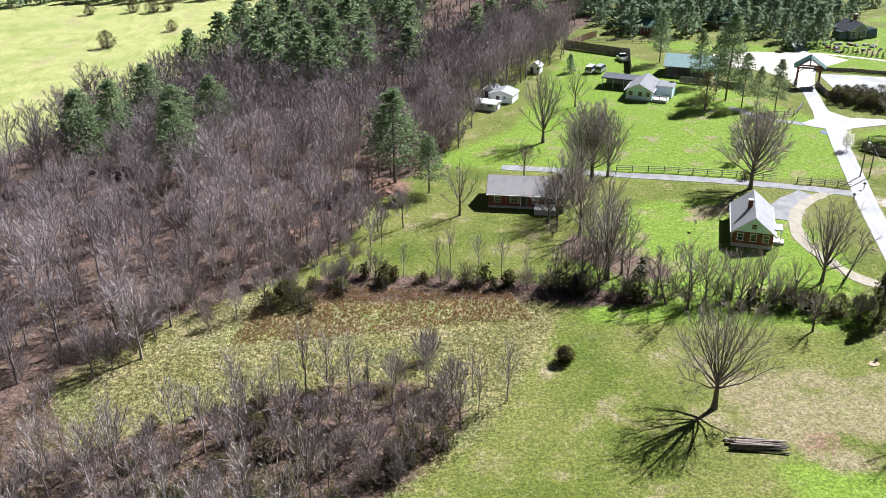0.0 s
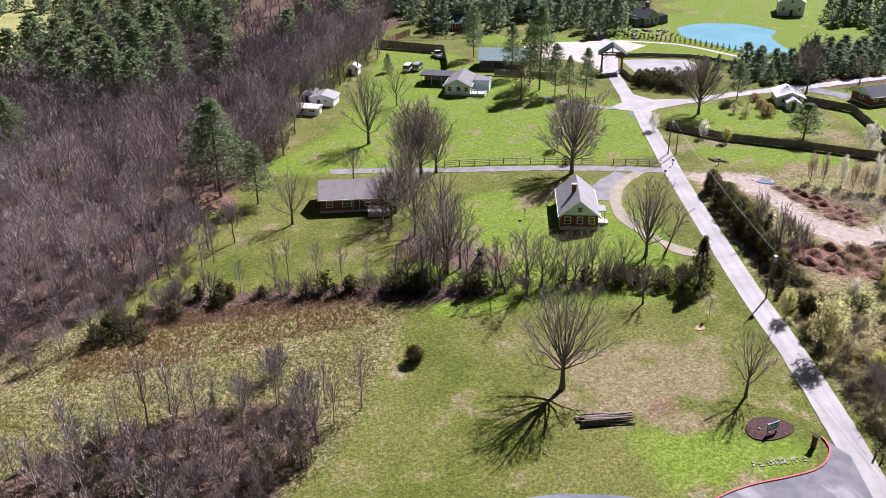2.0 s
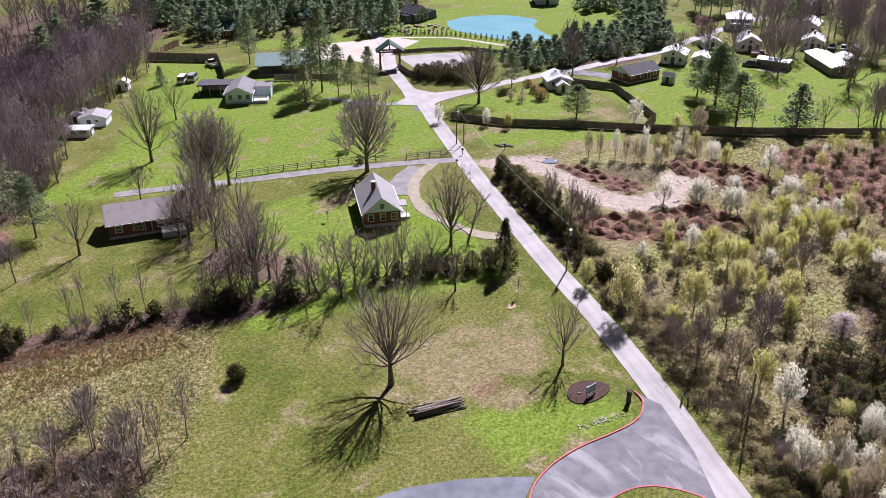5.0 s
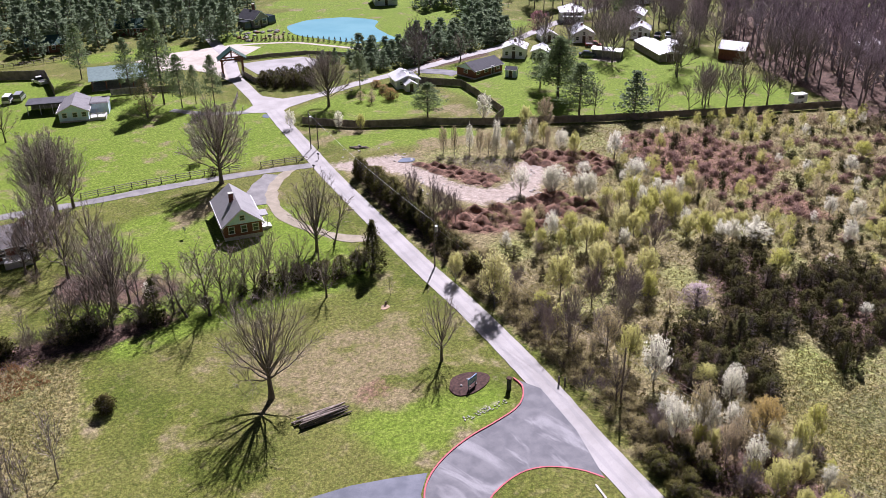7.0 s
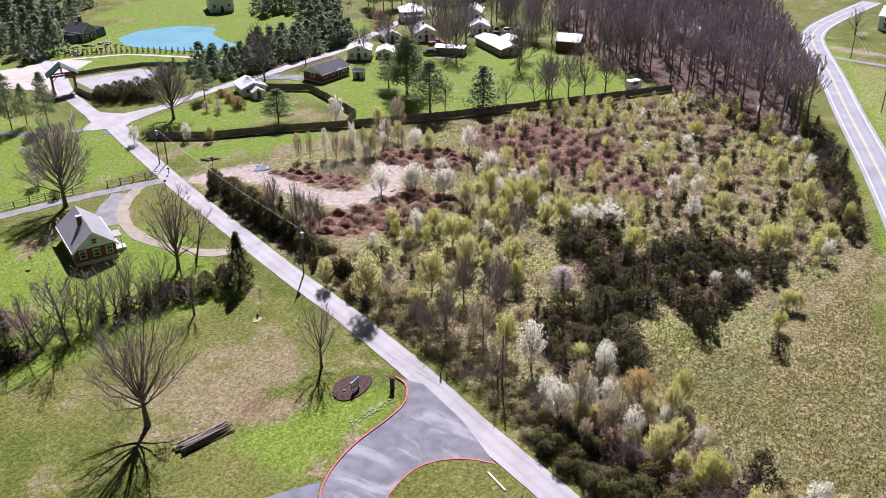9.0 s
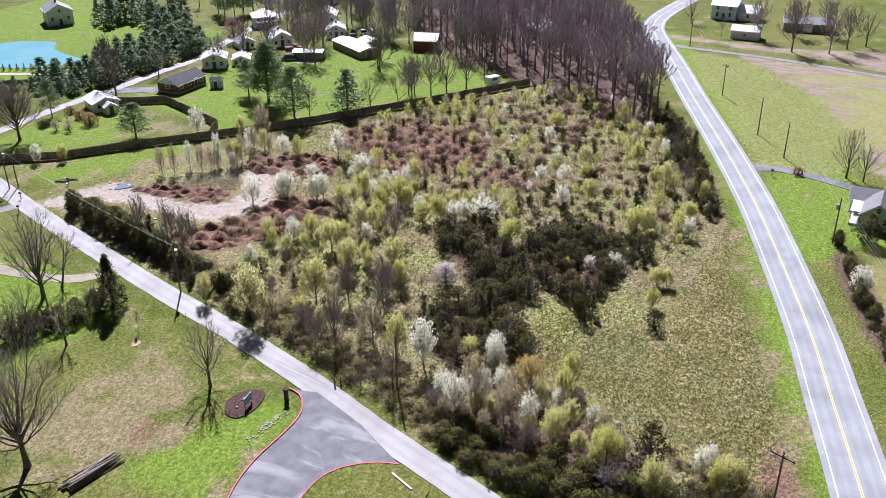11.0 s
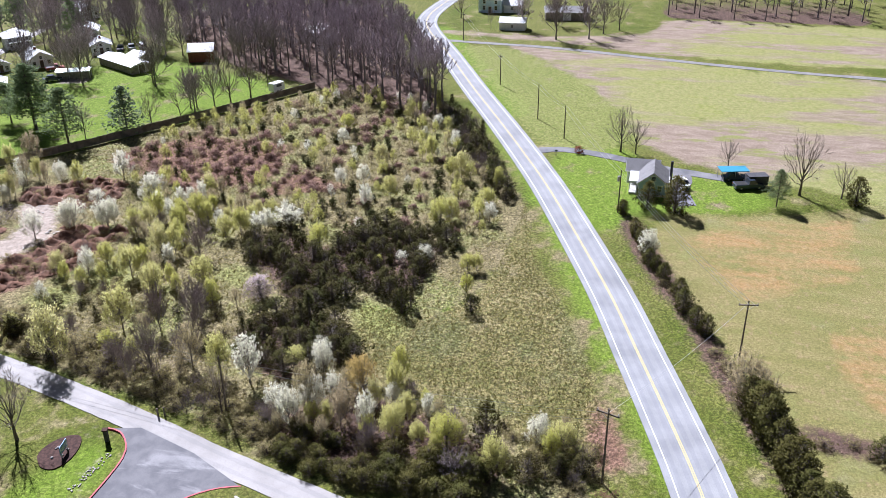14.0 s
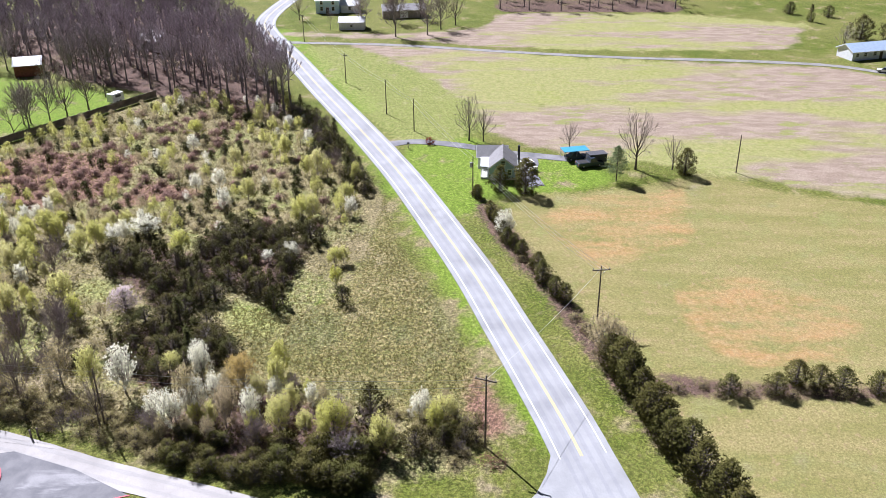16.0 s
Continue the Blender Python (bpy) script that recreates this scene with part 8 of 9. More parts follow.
for yy in (-3.0, -1.0, 1.0):
    part("post", Shape().box((-4.05, yy, 1.2), (0.12, 0.12, 2.4)), M_TRIM, h)
part("porch_floor", Shape().box((-3.4, -0.6, 0.16), (1.5, 4.8, 0.32)), M_CONCRETE, h)
part("chimney", Shape().box((3.0, 1.2, 2.6), (0.45, 0.45, 5.2)), M_SHINGLE_DARK, h, "dark chimney stack")
gable_house("house_wing", "pale-roofed rear wing of a blue house", 145.6, 9.6, 0, 4.0, 5.4, 2.5, 3.9, M_WHITE, M_SHINGLE, None, 0.2, M_CONCRETE, [("n", 0, 1.5, 0.8, 1.0)], [], None)
# far farm across the fields
gable_house("shed", "long white shed with white metal roof", 263.5, 54.6, 2, 5.0, 8.0, 2.4, 3.6, M_WHITE, M_METAL_PALE, None, 0, None, [("w", 0, 1.3, 0.8, 0.8)], [("s", 0, 2.4, 2.2)], None, 0.2, "shed")
gable_house("house", "white two-storey farmhouse with metal roof", 290.0, 66.5, 0, 8.0, 8.0, 4.4, 6.6, M_SKYLIT_BLUE, M_METAL_PALE, None, 0, None, [("w", -2, 1.6, 0.9, 1.4), ("w", 2, 1.6, 0.9, 1.4), ("w", -2, 3.6, 0.9, 1.2), ("w", 2, 3.6, 0.9, 1.2)], [("w", 0, 1.0, 2.0)], (0, 0, 7.6, 0.6))
gable_house("house", "white farm wing with metal roof", 290.0, 59.0, 0, 6.0, 6.0, 2.6, 4.4, M_WHITE, M_METAL_PALE, None, 0, None, [("w", 0, 1.6, 0.9, 1.2)], [], None)
gable_house("shed", "open grey farm shed behind bare trees", 282.0, 40.0, 10, 6.0, 14.0, 2.6, 4.0, M_WOOD, M_SHINGLE, None, 0, None, [], [("w", 0, 2.4, 2.2)], None, 0.3, "shed")
gable_house("house", "long low pale house with blue-grey roof", 231.5, -95.0, 18, 6.5, 18.0, 2.4, 3.9, M_WHITE, M_SLATE_BLUE, None, 0, None, [("w", -6, 1.5, 1.0, 1.0), ("w", -3, 1.5, 1.0, 1.0), ("w", 2, 1.5, 1.0, 1.0), ("w", 5, 1.5, 1.0, 1.0), ("w", 7.5, 1.5, 1.0, 1.0)], [("w", 0, 1.0, 2.0)])


# ---- vehicles ----
def vehicle(name, label, x, y, rz, length, width, height, paint, kind="car", group=""):
    """A car, pickup or van pointing along local +x, with wheels, glazing and lamps."""
    v = thing(name, label, "vehicle", group, (x, y, 0.03), rz)
    L, W, H = length / 2, width / 2, height
    waist = H * (0.58 if kind != "van" else 0.5)
    prof = [(-L, 0.32), (-L, waist * 0.92), (-L * 0.96, waist), (L * 0.55, waist * 0.98), (L * 0.95, waist * 0.82), (L, 0.55), (L, 0.32)]
    s = Shape()
    n = len(prof)
    s.add([(px_, -W, pz) for px_, pz in prof] + [(px_, W, pz) for px_, pz in prof], [tuple(range(n))[::-1], tuple(range(n, 2 * n))] + [(i, (i + 1) % n, n + (i + 1) % n, n + i) for i in range(n)])
    part("body", s, paint, v)
    a, b, c, d = {"car": (-0.72, -0.45, 0.18, 0.50), "pickup": (-0.12, -0.06, 0.30, 0.52), "van": (-0.98, -0.95, 0.45, 0.80)}[kind]
    cab = Shape()
    cab.add([(a * L, -W * 0.94, waist), (d * L, -W * 0.94, waist), (d * L, W * 0.94, waist), (a * L, W * 0.94, waist), (b * L, -W * 0.8, H - 0.06), (c * L, -W * 0.8, H - 0.06), (c * L, W * 0.8, H - 0.06), (b * L, W * 0.8, H - 0.06)],
            [(0, 1, 5, 4), (1, 2, 6, 5), (2, 3, 7, 6), (3, 0, 4, 7), (4, 5, 6, 7)])
    part("glazing", cab, M_GLASS, v, "dark windows")
    part("roof", Shape().box(((b + c) / 2 * L, 0, H - 0.03), ((c - b) * L, W * 1.62, 0.07)), paint, v)
    if kind == "pickup":
        part("bed", Shape().box((-0.56 * L, 0, waist + 0.01), (0.78 * L, W * 1.7, 0.04)), M_BLACK, v, "open cargo bed")
    for sx in (-0.62, 0.62):
        for sy in (-1, 1):
            w = part("wheel", Shape().tube((sx * L, sy * (W - 0.2), 0.33), (sx * L, sy * (W + 0.02), 0.33), 0.33, 0.33, 12, True), M_BLACK, v, "black tyre")
            part("rim", Shape().tube((sx * L, sy * (W + 0.01), 0.33), (sx * L, sy * (W + 0.03), 0.33), 0.2, 0.2, 10, True), M_GREY_METAL, w)
    for sy in (-1, 1):
        part("headlight", Shape().box((L - 0.02, sy * W * 0.7, 0.66), (0.08, 0.34, 0.16)), M_TRIM, v)
        part("tail_light", Shape().box((-L + 0.01, sy * W * 0.8, 0.8), (0.06, 0.2, 0.22)), M_CAR_RED, v)
    return v


vehicle("car", "white sedan parked on a dark driveway", 144.2, 2.6, 22, 4.7, 1.8, 1.45, M_CAR_WHITE)
vehicle("pickup", "dark blue pickup truck beside a trailer", 145.4, -9.2, -72, 5.3, 1.95, 1.8, M_CAR_DARK, "pickup")
vehicle("car", "dark car parked under a turquoise awning", 149.0, -7.0, -75, 4.6, 1.8, 1.45, M_CAR_DARK)
vehicle("van", "white van parked on a lawn", 45.4, 224.6, 60, 4.6, 1.9, 1.9, M_CAR_WHITE, "van", "lawn vans")
vehicle("van", "silver van parked on a lawn", 48.0, 224.8, 60, 4.6, 1.9, 1.9, M_CAR_SILVER, "van", "lawn vans")
vehicle("pickup", "white pickup beside a board fence", 56.3, 236.0, 100, 5.0, 1.9, 1.8, M_CAR_WHITE, "pickup")
for x, y, rz, p_, k in ((180.2, 160.8, -50, M_CAR_DARK, "car"), (212.5, 161.5, 30, M_CAR_DARK, "pickup"), (215.0, 159.5, 40, M_CAR_SILVER, "car"), (190.0, 167.0, -45, M_CAR_RED, "pickup"), (217.0, 157.0, 40, M_CAR_SILVER, "van")):
    vehicle("car" if k == "car" else k, "old vehicle parked in a farmyard", x, y, rz, 4.8, 1.85, 1.6, p_, k, "farmyard vehicles")
vehicle("car", "white car on a distant farm lane", 214.0, -92.0, 60, 4.6, 1.8, 1.5, M_CAR_WHITE)
vehicle("car", "pale car parked by a farm lane", 278.0, 100.0, 20, 4.6, 1.8, 1.5, M_CAR_SILVER)
c = thing("camper", "small white camper beside a board fence", "camper", "", (184.0, 99.8, 0), -25)
part("body", Shape().box((0, 0, 1.35), (3.6, 2.0, 1.9), 0, 0.94), M_WHITE, c)
part("window", Shape().box((0, -1.0, 1.7), (1.6, 0.05, 0.6)), M_GLASS, c)
for sx in (-0.5, 0.5):
    part("wheel", Shape().tube((sx, -1.02, 0.32), (sx, -0.8, 0.32), 0.32, 0.32, 10, True), M_BLACK, c)
    part("wheel", Shape().tube((sx, 1.02, 0.32), (sx, 0.8, 0.32), 0.32, 0.32, 10, True), M_BLACK, c)
c = thing("cargo_trailer", "dark enclosed cargo trailer at a field edge", "trailer", "", (147.0, -10.6, 0), -72)
part("body", Shape().box((0, 0, 1.3), (3.6, 2.0, 1.6)), M_SHINGLE_DARK, c)
part("roof", Shape().box((0, 0, 2.13), (3.7, 2.1, 0.08)), M_SHINGLE_DARK, c)
for sx in (-0.6, 0.5):
    for sy in (-1.1, 1.1):
        part("wheel", Shape().tube((sx, sy - 0.1, 0.34), (sx, sy + 0.1, 0.34), 0.34, 0.34, 10, True), M_BLACK, c)
part("drawbar", Shape().box((2.4, 0, 0.5), (1.4, 0.12, 0.12)), M_GREY_METAL, c)
c = thing("awning", "bright turquoise tarp awning on poles", "awning", "", (149.4, -6.6, 0), -75)
part("tarp", Shape().box((0, 0, 2.0), (5.2, 2.8, 0.1)), M_TARP, c)
for sx in (-2.4, 0, 2.4):
    for sy in (-1.3, 1.3):
        part("post", Shape().tube((sx, sy, 0), (sx, sy, 1.97), 0.04, 0.04, 6), M_GREY_METAL, c)


# ---- fences ----
def board_fence(label, points, height, mat, bay=2.4, group=""):
    f = thing("fence", label, "fence", group, (0, 0, 0), 0)
    p = [Vector((a, b, 0)) for a, b in points]
    panel = {}
    for a, b in zip(p, p[1:]):
        n = max(1, round((b - a).length / bay))
        d = (b - a) / n
        L, rz = d.length, math.degrees(math.atan2(d.y, d.x))
        key = round(L, 2)
        if key not in panel:
            s = Shape()
            k = int(L / 0.3)
            prof = []
            for i in range(k):
                x0, x1, yy = -L / 2 + i * L / k, -L / 2 + (i + 1) * L / k, 0.016 * (-1) ** i
                prof += [(x0, yy), (x1, yy)]
            m_ = len(prof)
            tops = [height - 0.06 + 0.05 * math.sin((i // 2) * 2.1) for i in range(m_)]
            vs = [(px_, py_, 0.02) for px_, py_ in prof] + [(px_, py_, z) for (px_, py_), z in zip(prof, tops)]
            vs += [(px_, py_ + 0.05, 0.02) for px_, py_ in prof] + [(px_, py_ + 0.05, z) for (px_, py_), z in zip(prof, tops)]
            fs = [(i, i + 1, m_ + i + 1, m_ + i) for i in range(m_ - 1)] + [(2 * m_ + i + 1, 2 * m_ + i, 3 * m_ + i, 3 * m_ + i + 1) for i in range(m_ - 1)]
            fs += [(m_ + i, m_ + i + 1, 3 * m_ + i + 1, 3 * m_ + i) for i in range(m_ - 1)] + [(0, m_, 3 * m_, 2 * m_), (m_ - 1, 3 * m_ - 1, 4 * m_ - 1, 2 * m_ - 1)]
            s.add(vs, fs)
            panel[key] = (s.mesh("panel", mat), Shape().box((0, 0, height / 2), (0.13, 0.13, height + 0.14)).mesh("post", mat))
        for i in range(n):
            c = a + d * (i + 0.5)
            o = part("panel", panel[key][0], mat, f)
            o.matrix_basis = pose(c.x, c.y, RNG.uniform(-0.06, 0.03), RNG.uniform(-1.5, 1.5), 0, rz)
            q = a + d * i
            o = part("post", panel[key][1], mat, f)
            o.matrix_basis = pose(q.x, q.y, 0, 0, 0, rz)
    return f


board_fence("long dark weathered board fence behind an old field", [(89.5, 163.5), (97.2, 153.6), (109.6, 144.6), (120.6, 135.4), (136.7, 123.2), (148, 116), (161.6, 107.5), (178, 97.5), (188.5, 91.5)], 1.7, M_FENCE)
board_fence("dark board fence round a back lawn", [(128.2, 171.8), (134.9, 162.3), (131, 150), (127.2, 139), (121.5, 136)], 1.8, M_FENCE)
board_fence("tall dark privacy fence on a lawn", [(42.3, 251.4), (58.9, 239.5), (55.4, 222.1)], 2.4, M_FENCE)
board_fence("new tan board fence stepping up a slope", [(44.8, 253.2), (49, 259), (54.4, 264.2)], 2.0, M_TAN_FENCE)
board_fence("dark board wall beside a pale court", [(98.6, 206.6), (97.8, 199.2), (101, 197)], 1.5, M_FENCE)
board_fence("low dark wall beside a lawn strip", [(104, 222), (113, 220), (123, 216), (131, 206)], 1.1, M_FENCE)
board_fence("board fence in front of a pavilion", [(66, 213.5), (74, 210), (80, 206)], 1.6, M_WOOD)


def rail_fence(label, points, height, rails, mat, bay=2.6, r=0.06):
    f = thing("fence", label, "fence", "", (0, 0, 0), 0)
    p = [Vector((a, b, 0)) for a, b in points]
    for a, b in zip(p, p[1:]):
        n = max(1, round((b - a).length / bay))
        d = (b - a) / n
        for i in range(n):
            q, e = a + d * i, a + d * (i + 1)
            part("post", Shape().box((q.x, q.y, height / 2), (0.15, 0.15, height + 0.1), math.degrees(math.atan2(d.y, d.x)), 0.9), mat, f)
            for k in range(rails):
                z = height * (0.3 + 0.62 * k / max(1, rails - 1))
                part("rail", Shape().tube((q.x, q.y, z + RNG.uniform(-0.04, 0.04)), (e.x, e.y, z + RNG.uniform(-0.04, 0.04)), r, r, 4), mat, f)
    return f


rail_fence("split-rail wooden fence along a farm lane", [(37.5, 154.4), (46.4, 153.2), (59.4, 150.2), (66, 147.8)], 1.2, 3, M_FENCE)
rail_fence("split-rail wooden fence along a farm lane", [(69.5, 146.6), (74, 145.2), (78.2, 143.6)], 1.2, 3, M_FENCE)
rail_fence("dark wooden fence near a timber gate", [(88.8, 191.9), (86, 187.6), (84.1, 185.2), (75.2, 185.1)], 1.3, 3, M_FENCE, 2.2)
rail_fence("wooden paddock fence round a green lawn", [(46.5, 259.9), (56, 257), (66.2, 255.7), (77, 255.7)], 1.3, 3, M_FENCE, 2.4)


# ---- poles and lines ----
def utility_pole(label, x, y, height, arm=None, rz=0.0, can=False, group="utility poles"):
    f = thing("utility_pole", label, "utility pole", group, (x, y, 0), rz)
    part("post", Shape().tube((0, 0, -0.4), (0, 0, height), 0.13, 0.085, 8, True), M_POLE, f)
    if arm:
        a = part("crossarm", Shape().box((0, 0.14, height - 0.5), (arm, 0.12, 0.14)), M_POLE, f)
        for sx in (-0.45, 0.0, 0.45):
            part("insulator", Shape().tube((sx * arm, 0.14, height - 0.43), (sx * arm, 0.14, height - 0.18), 0.06, 0.04, 6, True), M_GREY_METAL, a, "grey insulator")
        s = Shape()
        for sx in (-1, 1):
            s.tube((0, 0.14, height - 1.15), (sx * arm * 0.3, 0.14, height - 0.55), 0.025, 0.025, 4)
        part("brace", s, M_GREY_METAL, f)
    if can:
        part("transformer", Shape().tube((0.35, 0, height - 2.1), (0.35, 0, height - 1.2), 0.24, 0.24, 10, True), M_GREY_METAL, f, "grey transformer can")
    return f


POLES = [(129.5, 13.0, 7.8), (165.0, 26.5, 7.2), (176.6, 33.8, 8.0), (201.6, 47.0, 7.6), (245.5, 66.5, 8.2)]
utility_pole("leaning dark utility pole with two crossarms", 61.7, 10.0, 9.3, 2.4, 72, False)
utility_pole("dark utility pole with crossarm behind a hedge", 88.5, -4.8, 8.2, 2.4, 100, False)
for x, y, z in POLES:
    utility_pole("weathered utility pole beside the country road", x, y, z, 1.6 if x > 190 else None, 65, x == 129.5)
utility_pole("weathered utility pole beside the gravel road", 68.7, 92.9, 8.0, None, 0, True)
utility_pole("weathered utility pole beside the gravel road", 82.4, 149.0, 8.0, None, 0, True)
utility_pole("weathered utility pole beside the gravel road", 83.8, 148.4, 7.2, None, 0, False)
utility_pole("weathered utility pole in roadside brush", 63.6, 53.0, 7.6, None, 0, False)
utility_pole("thin weathered pole in a field", 143.0, -36.5, 7.4, None, 0, False)
utility_pole("thin weathered pole beside a driveway tree", 56.8, 106.5, 5.6, None, 0, False)
utility_pole("weathered utility pole at the wood's edge", 188.0, 104.0, 8.0, None, 0, False)


def wire(a, b, sag, r=0.017):
    n = 14
    s = Shape()
    a, b = Vector(a), Vector(b)
    pts = [a.lerp(b, i / n) - Vector((0, 0, sag * 4 * (i / n) * (1 - i / n))) for i in range(n + 1)]
    s.sweep(pts, [r] * (n + 1), 3)
    single("power_line", s, M_WIRE, "thin sagging overhead power line", "power line", "power lines")


for off in (-1.0, 0.0, 1.0):
    wire((88.5 + off * 0.5, -4.8 + off, 7.8), (129.5 + off * 0.3, 13 + off * 0.5, 7.2), 0.9)
for (x, y, z), (x2, y2, z2) in zip(POLES, POLES[1:]):
    for off in (-0.5, 0.5):
        wire((x, y + off, z - 0.4), (x2, y2 + off, z2 - 0.4), 0.5)
wire((68.7, 92.9, 7.6), (82.4, 149.0, 7.6), 0.8)
wire((68.7, 92.9, 7.6), (63.6, 53.0, 7.2), 0.6)
wire((68.7, 92.9, 6.8), (63.6, 53.0, 6.4), 0.7)
wire((63.6, 53.0, 7.2), (61.7, 10.0, 8.8), 0.7)
wire((63.6, 53.0, 6.4), (61.7, 10.0, 7.8), 0.8)
wire((61.7, 10.0, 8.8), (88.5, -4.8, 7.9), 0.6)

# ---- lawn clutter ----
h = thing("log_pile", "stack of long grey peeled logs on the lawn", "log pile", "", (35.8, 73.3, 0), -8)
lr = random.Random(8)
for k in range(13):
    row, i = divmod(k, 6)
    r = lr.uniform(0.11, 0.16)
    dx, turn = lr.uniform(-0.4, 0.4), lr.uniform(-0.09, 0.09)
    yy, zz = -0.75 + i * 0.3 + row * 0.14, 0.14 + row * 0.24
    L = lr.uniform(2.5, 3.1)
    s = Shape()
    for j in range(4):
        s.tube((dx - L + j * L / 2, yy + turn * (j - 2), zz), (dx - L + (j + 1) * L / 2, yy + turn * (j - 1), zz), r * (1 - 0.06 * j), r * (1 - 0.06 * (j + 1)), 8, j in (0, 3))
    part("log", s, M_LOG if k % 3 else M_POLE, h, "peeled grey log")
bed = closed_curve([(50.3, 68.0), (51.7, 69.3), (53.4, 69.4), (55.1, 68.5), (55.8, 67.1), (55.1, 66.2), (53.4, 65.6), (51.6, 65.6), (50.2, 66.4)], 0.4)
single("mulch_bed", sheet(bed, 0.07, 0.2), M_MULCH, "dark mulch bed on the lawn", "mulch bed")
h = thing("sign", "small blue and white entrance sign in mulch", "sign", "", (52.7, 66.6, 0.05), 12)
for sx in (-0.7, 0.7):
    part("post", Shape().box((sx, 0, 0.65), (0.1, 0.1, 1.3)), M_TRIM, h, "white post")
part("board", Shape().box((0, 0, 0.95), (1.7, 0.08, 0.95)), M_SIGN_BLUE, h, "blue sign board")
for z, w in ((1.02, 0.9), (0.84, 1.0), (0.68, 0.7)):
    part("text_bar", Shape().box((0, -0.046, z + 0.05), (w * 1.3, 0.012, 0.08)), M_TRIM, h, "plain white bar")
for k in range(9):
    a, rr = lr.uniform(0, 6.28), lr.uniform(0.8, 1.6)
    s = Shape()
    s.ball((0, 0, 0.05), lr.uniform(0.1, 0.2), 6, 4, 0.7)
    single("stone", s, M_STONE, "small stone in a mulch bed", "stone", "mulch bed stones", at=(52.7 + math.cos(a) * rr, 67.2 + math.sin(a) * rr * 0.6, 0.07))
h = thing("gatepost", "short dark brick gatepost by the kerb", "gatepost", "", (55.7, 63.4, 0), 20)
part("shaft", Shape().box((0, 0, 0.75), (0.42, 0.42, 1.5)), M_SHINGLE_DARK, h)
part("cap", Shape().box((0, 0, 1.56), (0.6, 0.6, 0.12)), M_MULCH, h)
for x, y in ((60.9, 60.2), (61.3, 59.6)):
    single("bollard", Shape().tube((0, 0, -0.2), (0, 0, 1.1), 0.12, 0.1, 8, True), M_POLE, "short dark wooden post at the roadside", "post", "roadside posts", at=(x, y, 0))
for k in range(70):
    t = lr.random()
    s = Shape()
    s.ball((0, 0, 0.02), lr.uniform(0.05, 0.13), 6, 4, 0.6)
    single("stone", s, M_RUBBLE, "pale loose stone on the grass", "stone", "pale stones", at=(47.8 + 6.0 * t, 62.6 + -0.8 * t + lr.uniform(-0.45, 0.45), 0), rz=lr.uniform(0, 360))
single("sawdust_patch", sheet(closed_curve([(55.2, 88.3), (55.9, 89.0), (56.6, 88.7), (56.5, 88.0), (55.6, 87.8)], 0.3), 0.03), M_TAN_FENCE, "bare pale sawdust patch round a stump", "sawdust patch")
single("stump", Shape().tube((0, 0, -0.1), (0, 0, 0.55), 0.16, 0.13, 8, True), M_POLE, "short dark tree stump on the lawn", "stump", at=(56.4, 88.8, 0))
h = thing("satellite_dish", "white satellite dish on a lawn pole", "satellite dish", "", (44.8, 127.6, 0), 200)
part("pole", Shape().tube((0, 0, 0), (0, 0, 1.3), 0.04, 0.04, 6), M_GREY_METAL, h)
s = Shape()
for i in range(10):
    a, b = 6.2832 * i / 10, 6.2832 * (i + 1) / 10
    s.add([(0.15, 0, 1.4), (-0.02, math.cos(a) * 0.4, 1.45 + math.sin(a) * 0.4), (-0.02, math.cos(b) * 0.4, 1.45 + math.sin(b) * 0.4), (0.18, 0, 1.4)], [(0, 1, 2), (3, 2, 1)])
part("dish", s, M_TRIM, h)
for x, y, lab in ((76.2, 138.2, "dark mailbox beside the gravel road"), (80.3, 143.0, "dark mailbox at the lane's end"), (154.2, 26.8, "dark mailbox beside a driveway"), (89, 141, "small dark marker post by a clearing")):
    h = thing("mailbox", lab, "mailbox", "mailboxes", (x, y, 0), 20)
    part("post", Shape().box((0, 0, 0.5), (0.1, 0.1, 1.1)), M_POLE, h)
    part("box", Shape().box((0, 0, 1.18), (0.24, 0.55, 0.28), 0, 0.85), M_SHINGLE_DARK, h)
single("culvert_end", Shape().box((0, 0, 0.05), (3.2, 0.22, 0.16), 70), M_CONCRETE, "white concrete culvert edge on a grass island", "culvert", at=(50.3, 44.2, 0.08))

# ---- clearing: dirt windrows, rubble, brush ----
def mound(rng, r, hgt, n=12, rings=4):
    vs, fs = [(0, 0, hgt)], []
    for j in range(1, rings + 1):
        t = j / rings
        for i in range(n):
            a = 6.2832 * i / n
            k = r * t * (1 + rng.uniform(-0.2, 0.2))
            vs.append((math.cos(a) * k, math.sin(a) * k * 0.8, hgt * (math.cos(t * math.pi) * 0.5 + 0.5) * rng.uniform(0.75, 1.15) - (0.12 if j == rings else 0)))
    fs += [(0, 1 + i, 1 + (i + 1) % n) for i in range(n)]
    for j in range(rings - 1):
        fs += [(1 + j * n + i, 1 + (j + 1) * n + i, 1 + (j + 1) * n + (i + 1) % n, 1 + j * n + (i + 1) % n) for i in range(n)]
    return Shape().add(vs, fs)


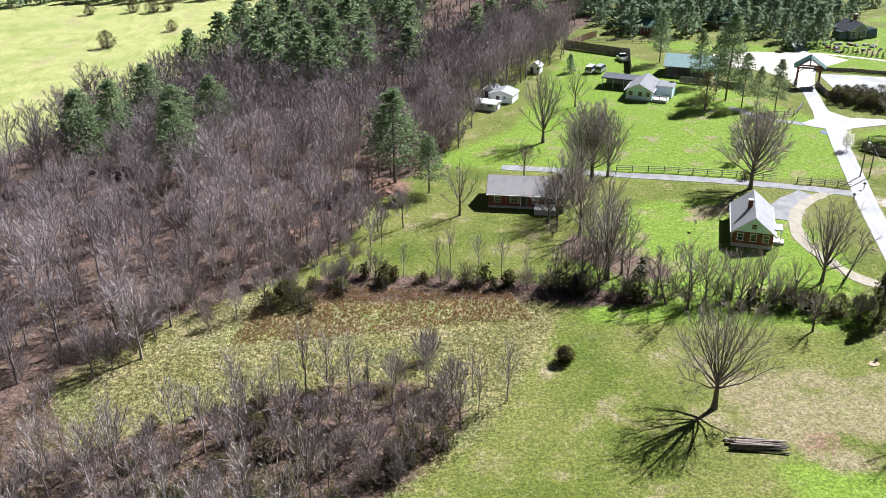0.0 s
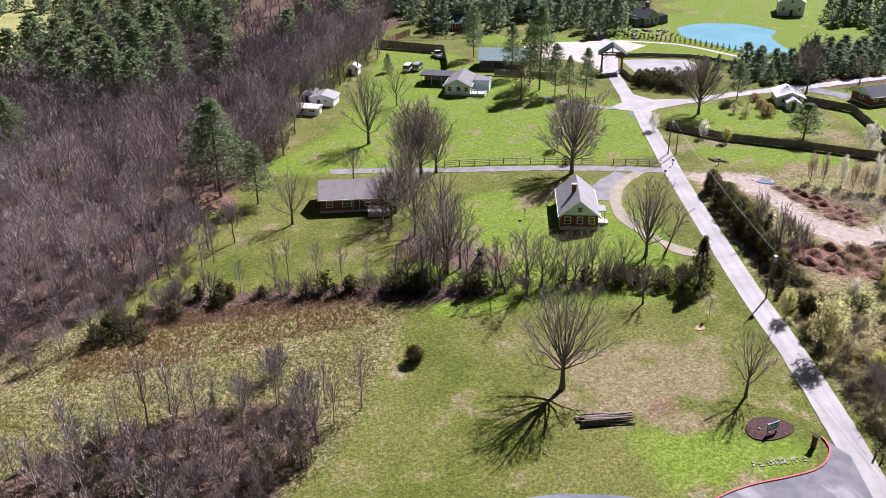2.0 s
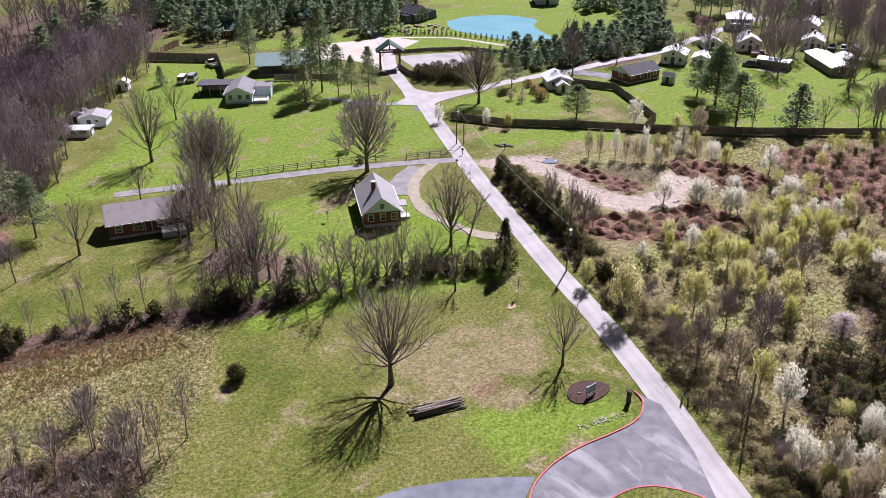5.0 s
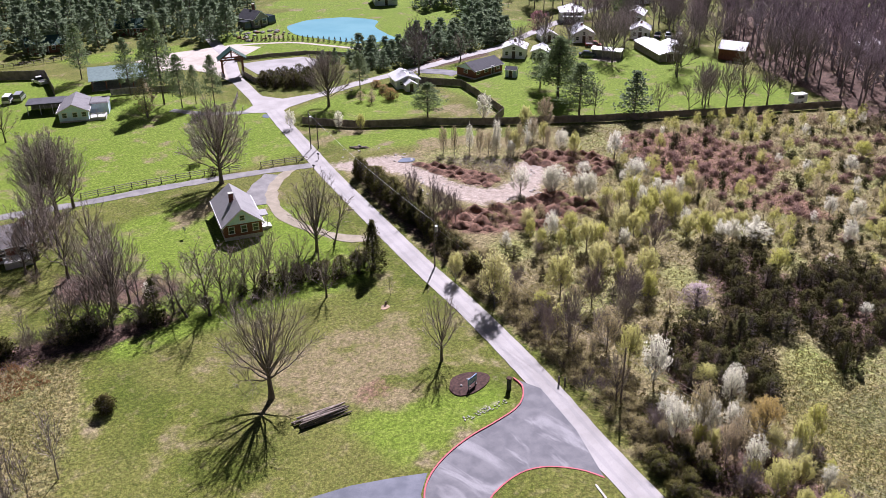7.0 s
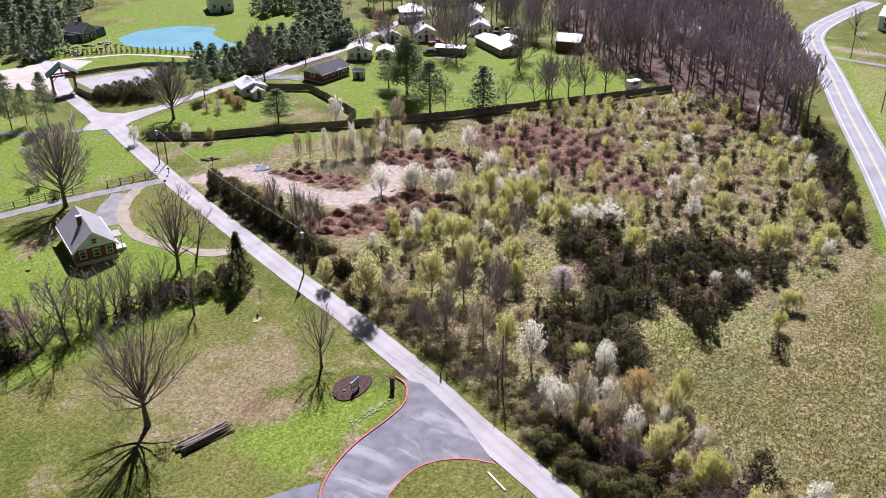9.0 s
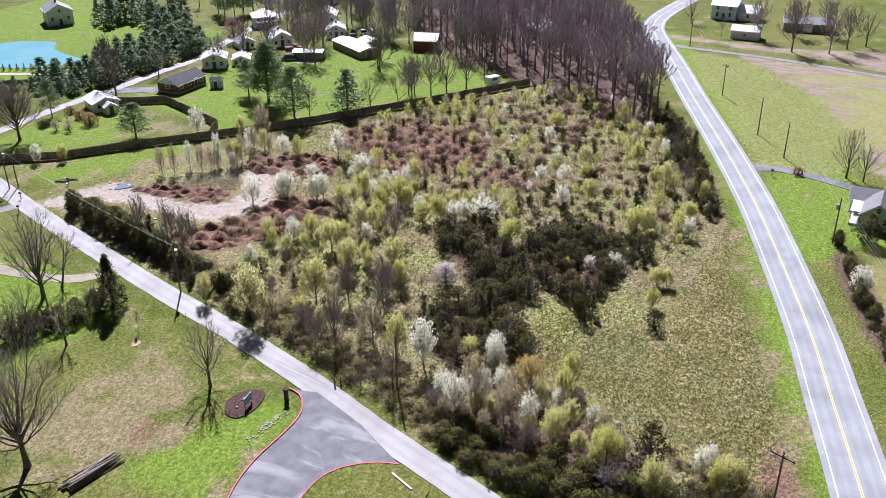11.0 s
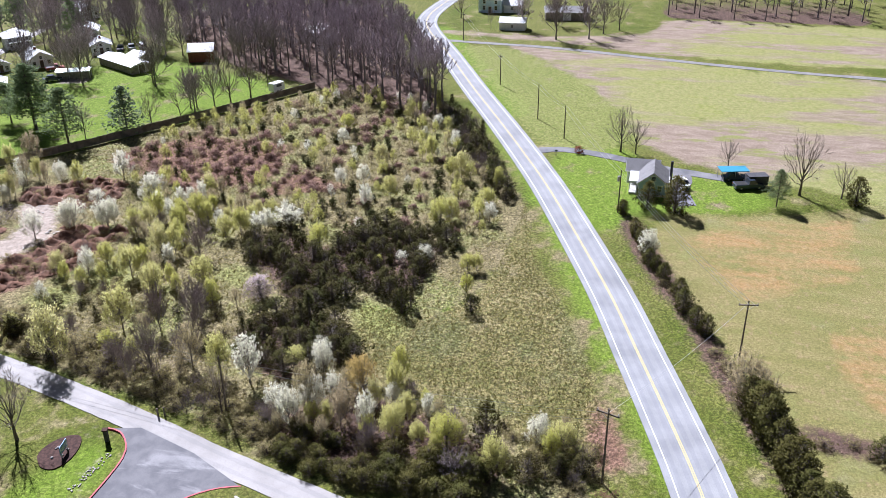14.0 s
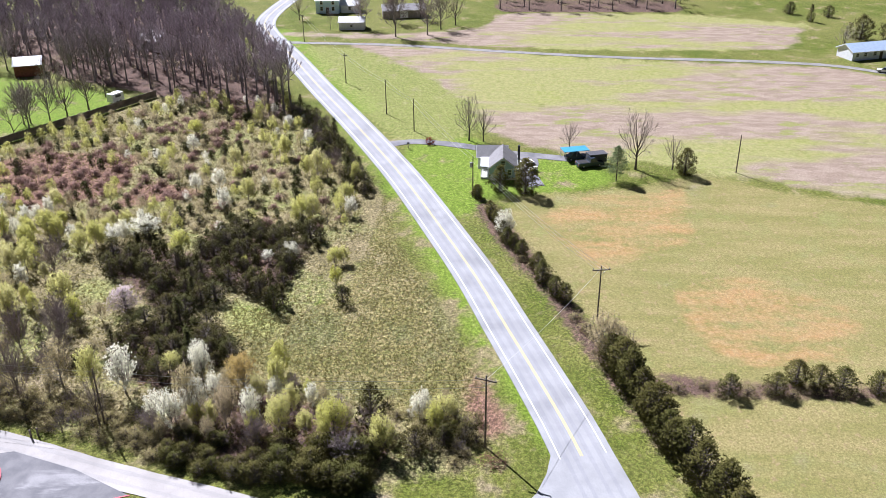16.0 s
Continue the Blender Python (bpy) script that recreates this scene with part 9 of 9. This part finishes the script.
mr = random.Random(17)
MOUNDS = [mound(mr, 1.8, 1.05, 16, 6).mesh("dirt_mound", M_DIRT) for _ in range(6)]
for m_ in MOUNDS:
    m_.polygons.foreach_set("use_smooth", [True] * len(m_.polygons))
HEAPS = ([(82, 107), (90, 103.5), (97, 101), (103.5, 102), (104, 92), (93, 91.5), (84, 97), (78, 104)], 2.2), ([(112, 117), (116.5, 118.5), (123, 110), (123, 103), (116, 101.5), (110.5, 104)], 2.2), ([(93.5, 129), (96, 127), (100.5, 114), (99.5, 110.5), (96, 111), (94, 120)], 1.7)
for poly, gap in HEAPS:
    for k, (x, y) in enumerate(scatter(mr, [poly], gap, 900)):
        o = tagged(new("dirt_mound", MOUNDS[k % 6]), "rounded mound of red-brown dirt at a clearing", "dirt mound", "dirt mounds")
        o.matrix_basis = pose(x, y, 0, 0, 0, mr.uniform(0, 360))
        w_ = mr.uniform(0.7, 1.2) * gap / 2.0
        o.scale = (w_, w_ * mr.uniform(0.75, 1.0), w_ * mr.uniform(0.4, 1.0))
# grey cut brush inside the crescent
s = Shape()
for x, y in scatter(mr, [[(97.5, 127), (103, 122), (108, 117), (104.5, 112.5), (101.5, 112), (99.5, 120)]], 0.75, 4000):
    for k in range(9):
        a, z = mr.uniform(0, 6.28), mr.uniform(0.05, 0.9)
        p = Vector((x + mr.uniform(-0.5, 0.5), y + mr.uniform(-0.5, 0.5), z))
        s.twig([p, p + Vector((math.cos(a), math.sin(a), mr.uniform(-0.1, 0.9))) * mr.uniform(0.5, 1.2)], 0.035, mr)
tagged(new("brush_heap", s.mesh("brush_heap", M_TWIG_TAN)), "low grey heap of cut brush in a clearing", "brush heap", kind="stuff")
slabs = []
for k in range(5):
    s = Shape()
    s.ball((0, 0, 0.03), 0.28, 6, 4, 0.35)
    s.v = [(x * mr.uniform(0.7, 1.4), y * mr.uniform(0.6, 1.2), z * mr.uniform(0.6, 1.4)) for x, y, z in s.v]
    slabs.append(s.mesh("rubble", M_RUBBLE))
for k in range(56):
    c = ((108, 111), (100, 104.5), (93, 133), (89, 114), (88, 121), (90, 142), (84, 116))[k % 7]
    o = tagged(new("rubble", slabs[k % 5]), "pale broken slab of rubble on bare ground", "rubble", "rubble pieces")
    o.matrix_basis = pose(c[0] + mr.gauss(0, 2.0), c[1] + mr.gauss(0, 1.6), 0, mr.uniform(-12, 12), mr.uniform(-12, 12), mr.uniform(0, 360))
    o.scale = (mr.uniform(0.5, 1.3), mr.uniform(0.5, 1.3), 0.6)
h = thing("felled_log", "pale felled logs lying on rough grass", "log", "", (89.5, 143.4, 0), -40)
for k in range(5):
    part("log", Shape().tube((-1.2 + k * 0.4, mr.uniform(-0.8, 0.8), 0.16), (0.8 + k * 0.5, mr.uniform(-0.8, 0.8), 0.2), 0.16, 0.13, 7, True), M_LOG, h)
h = thing("brush_heap", "heap of red-brown cut brush beside a pole", "brush heap", "", (59.0, 9.2, 0), 0)
s = Shape()
for k in range(120):
    a, b, r = mr.uniform(0, 6.28), mr.uniform(0, 6.28), mr.uniform(0.2, 1.5)
    p = Vector((math.cos(a) * r, math.sin(a) * r, mr.uniform(0.05, 0.75) * (1.3 - r * 0.6)))
    s.tube(p, p + Vector((math.cos(b) * 0.7, math.sin(b) * 0.7, mr.uniform(-0.1, 0.3))), 0.03, 0.015, 3)
part("stick", s, M_DIRT, h)
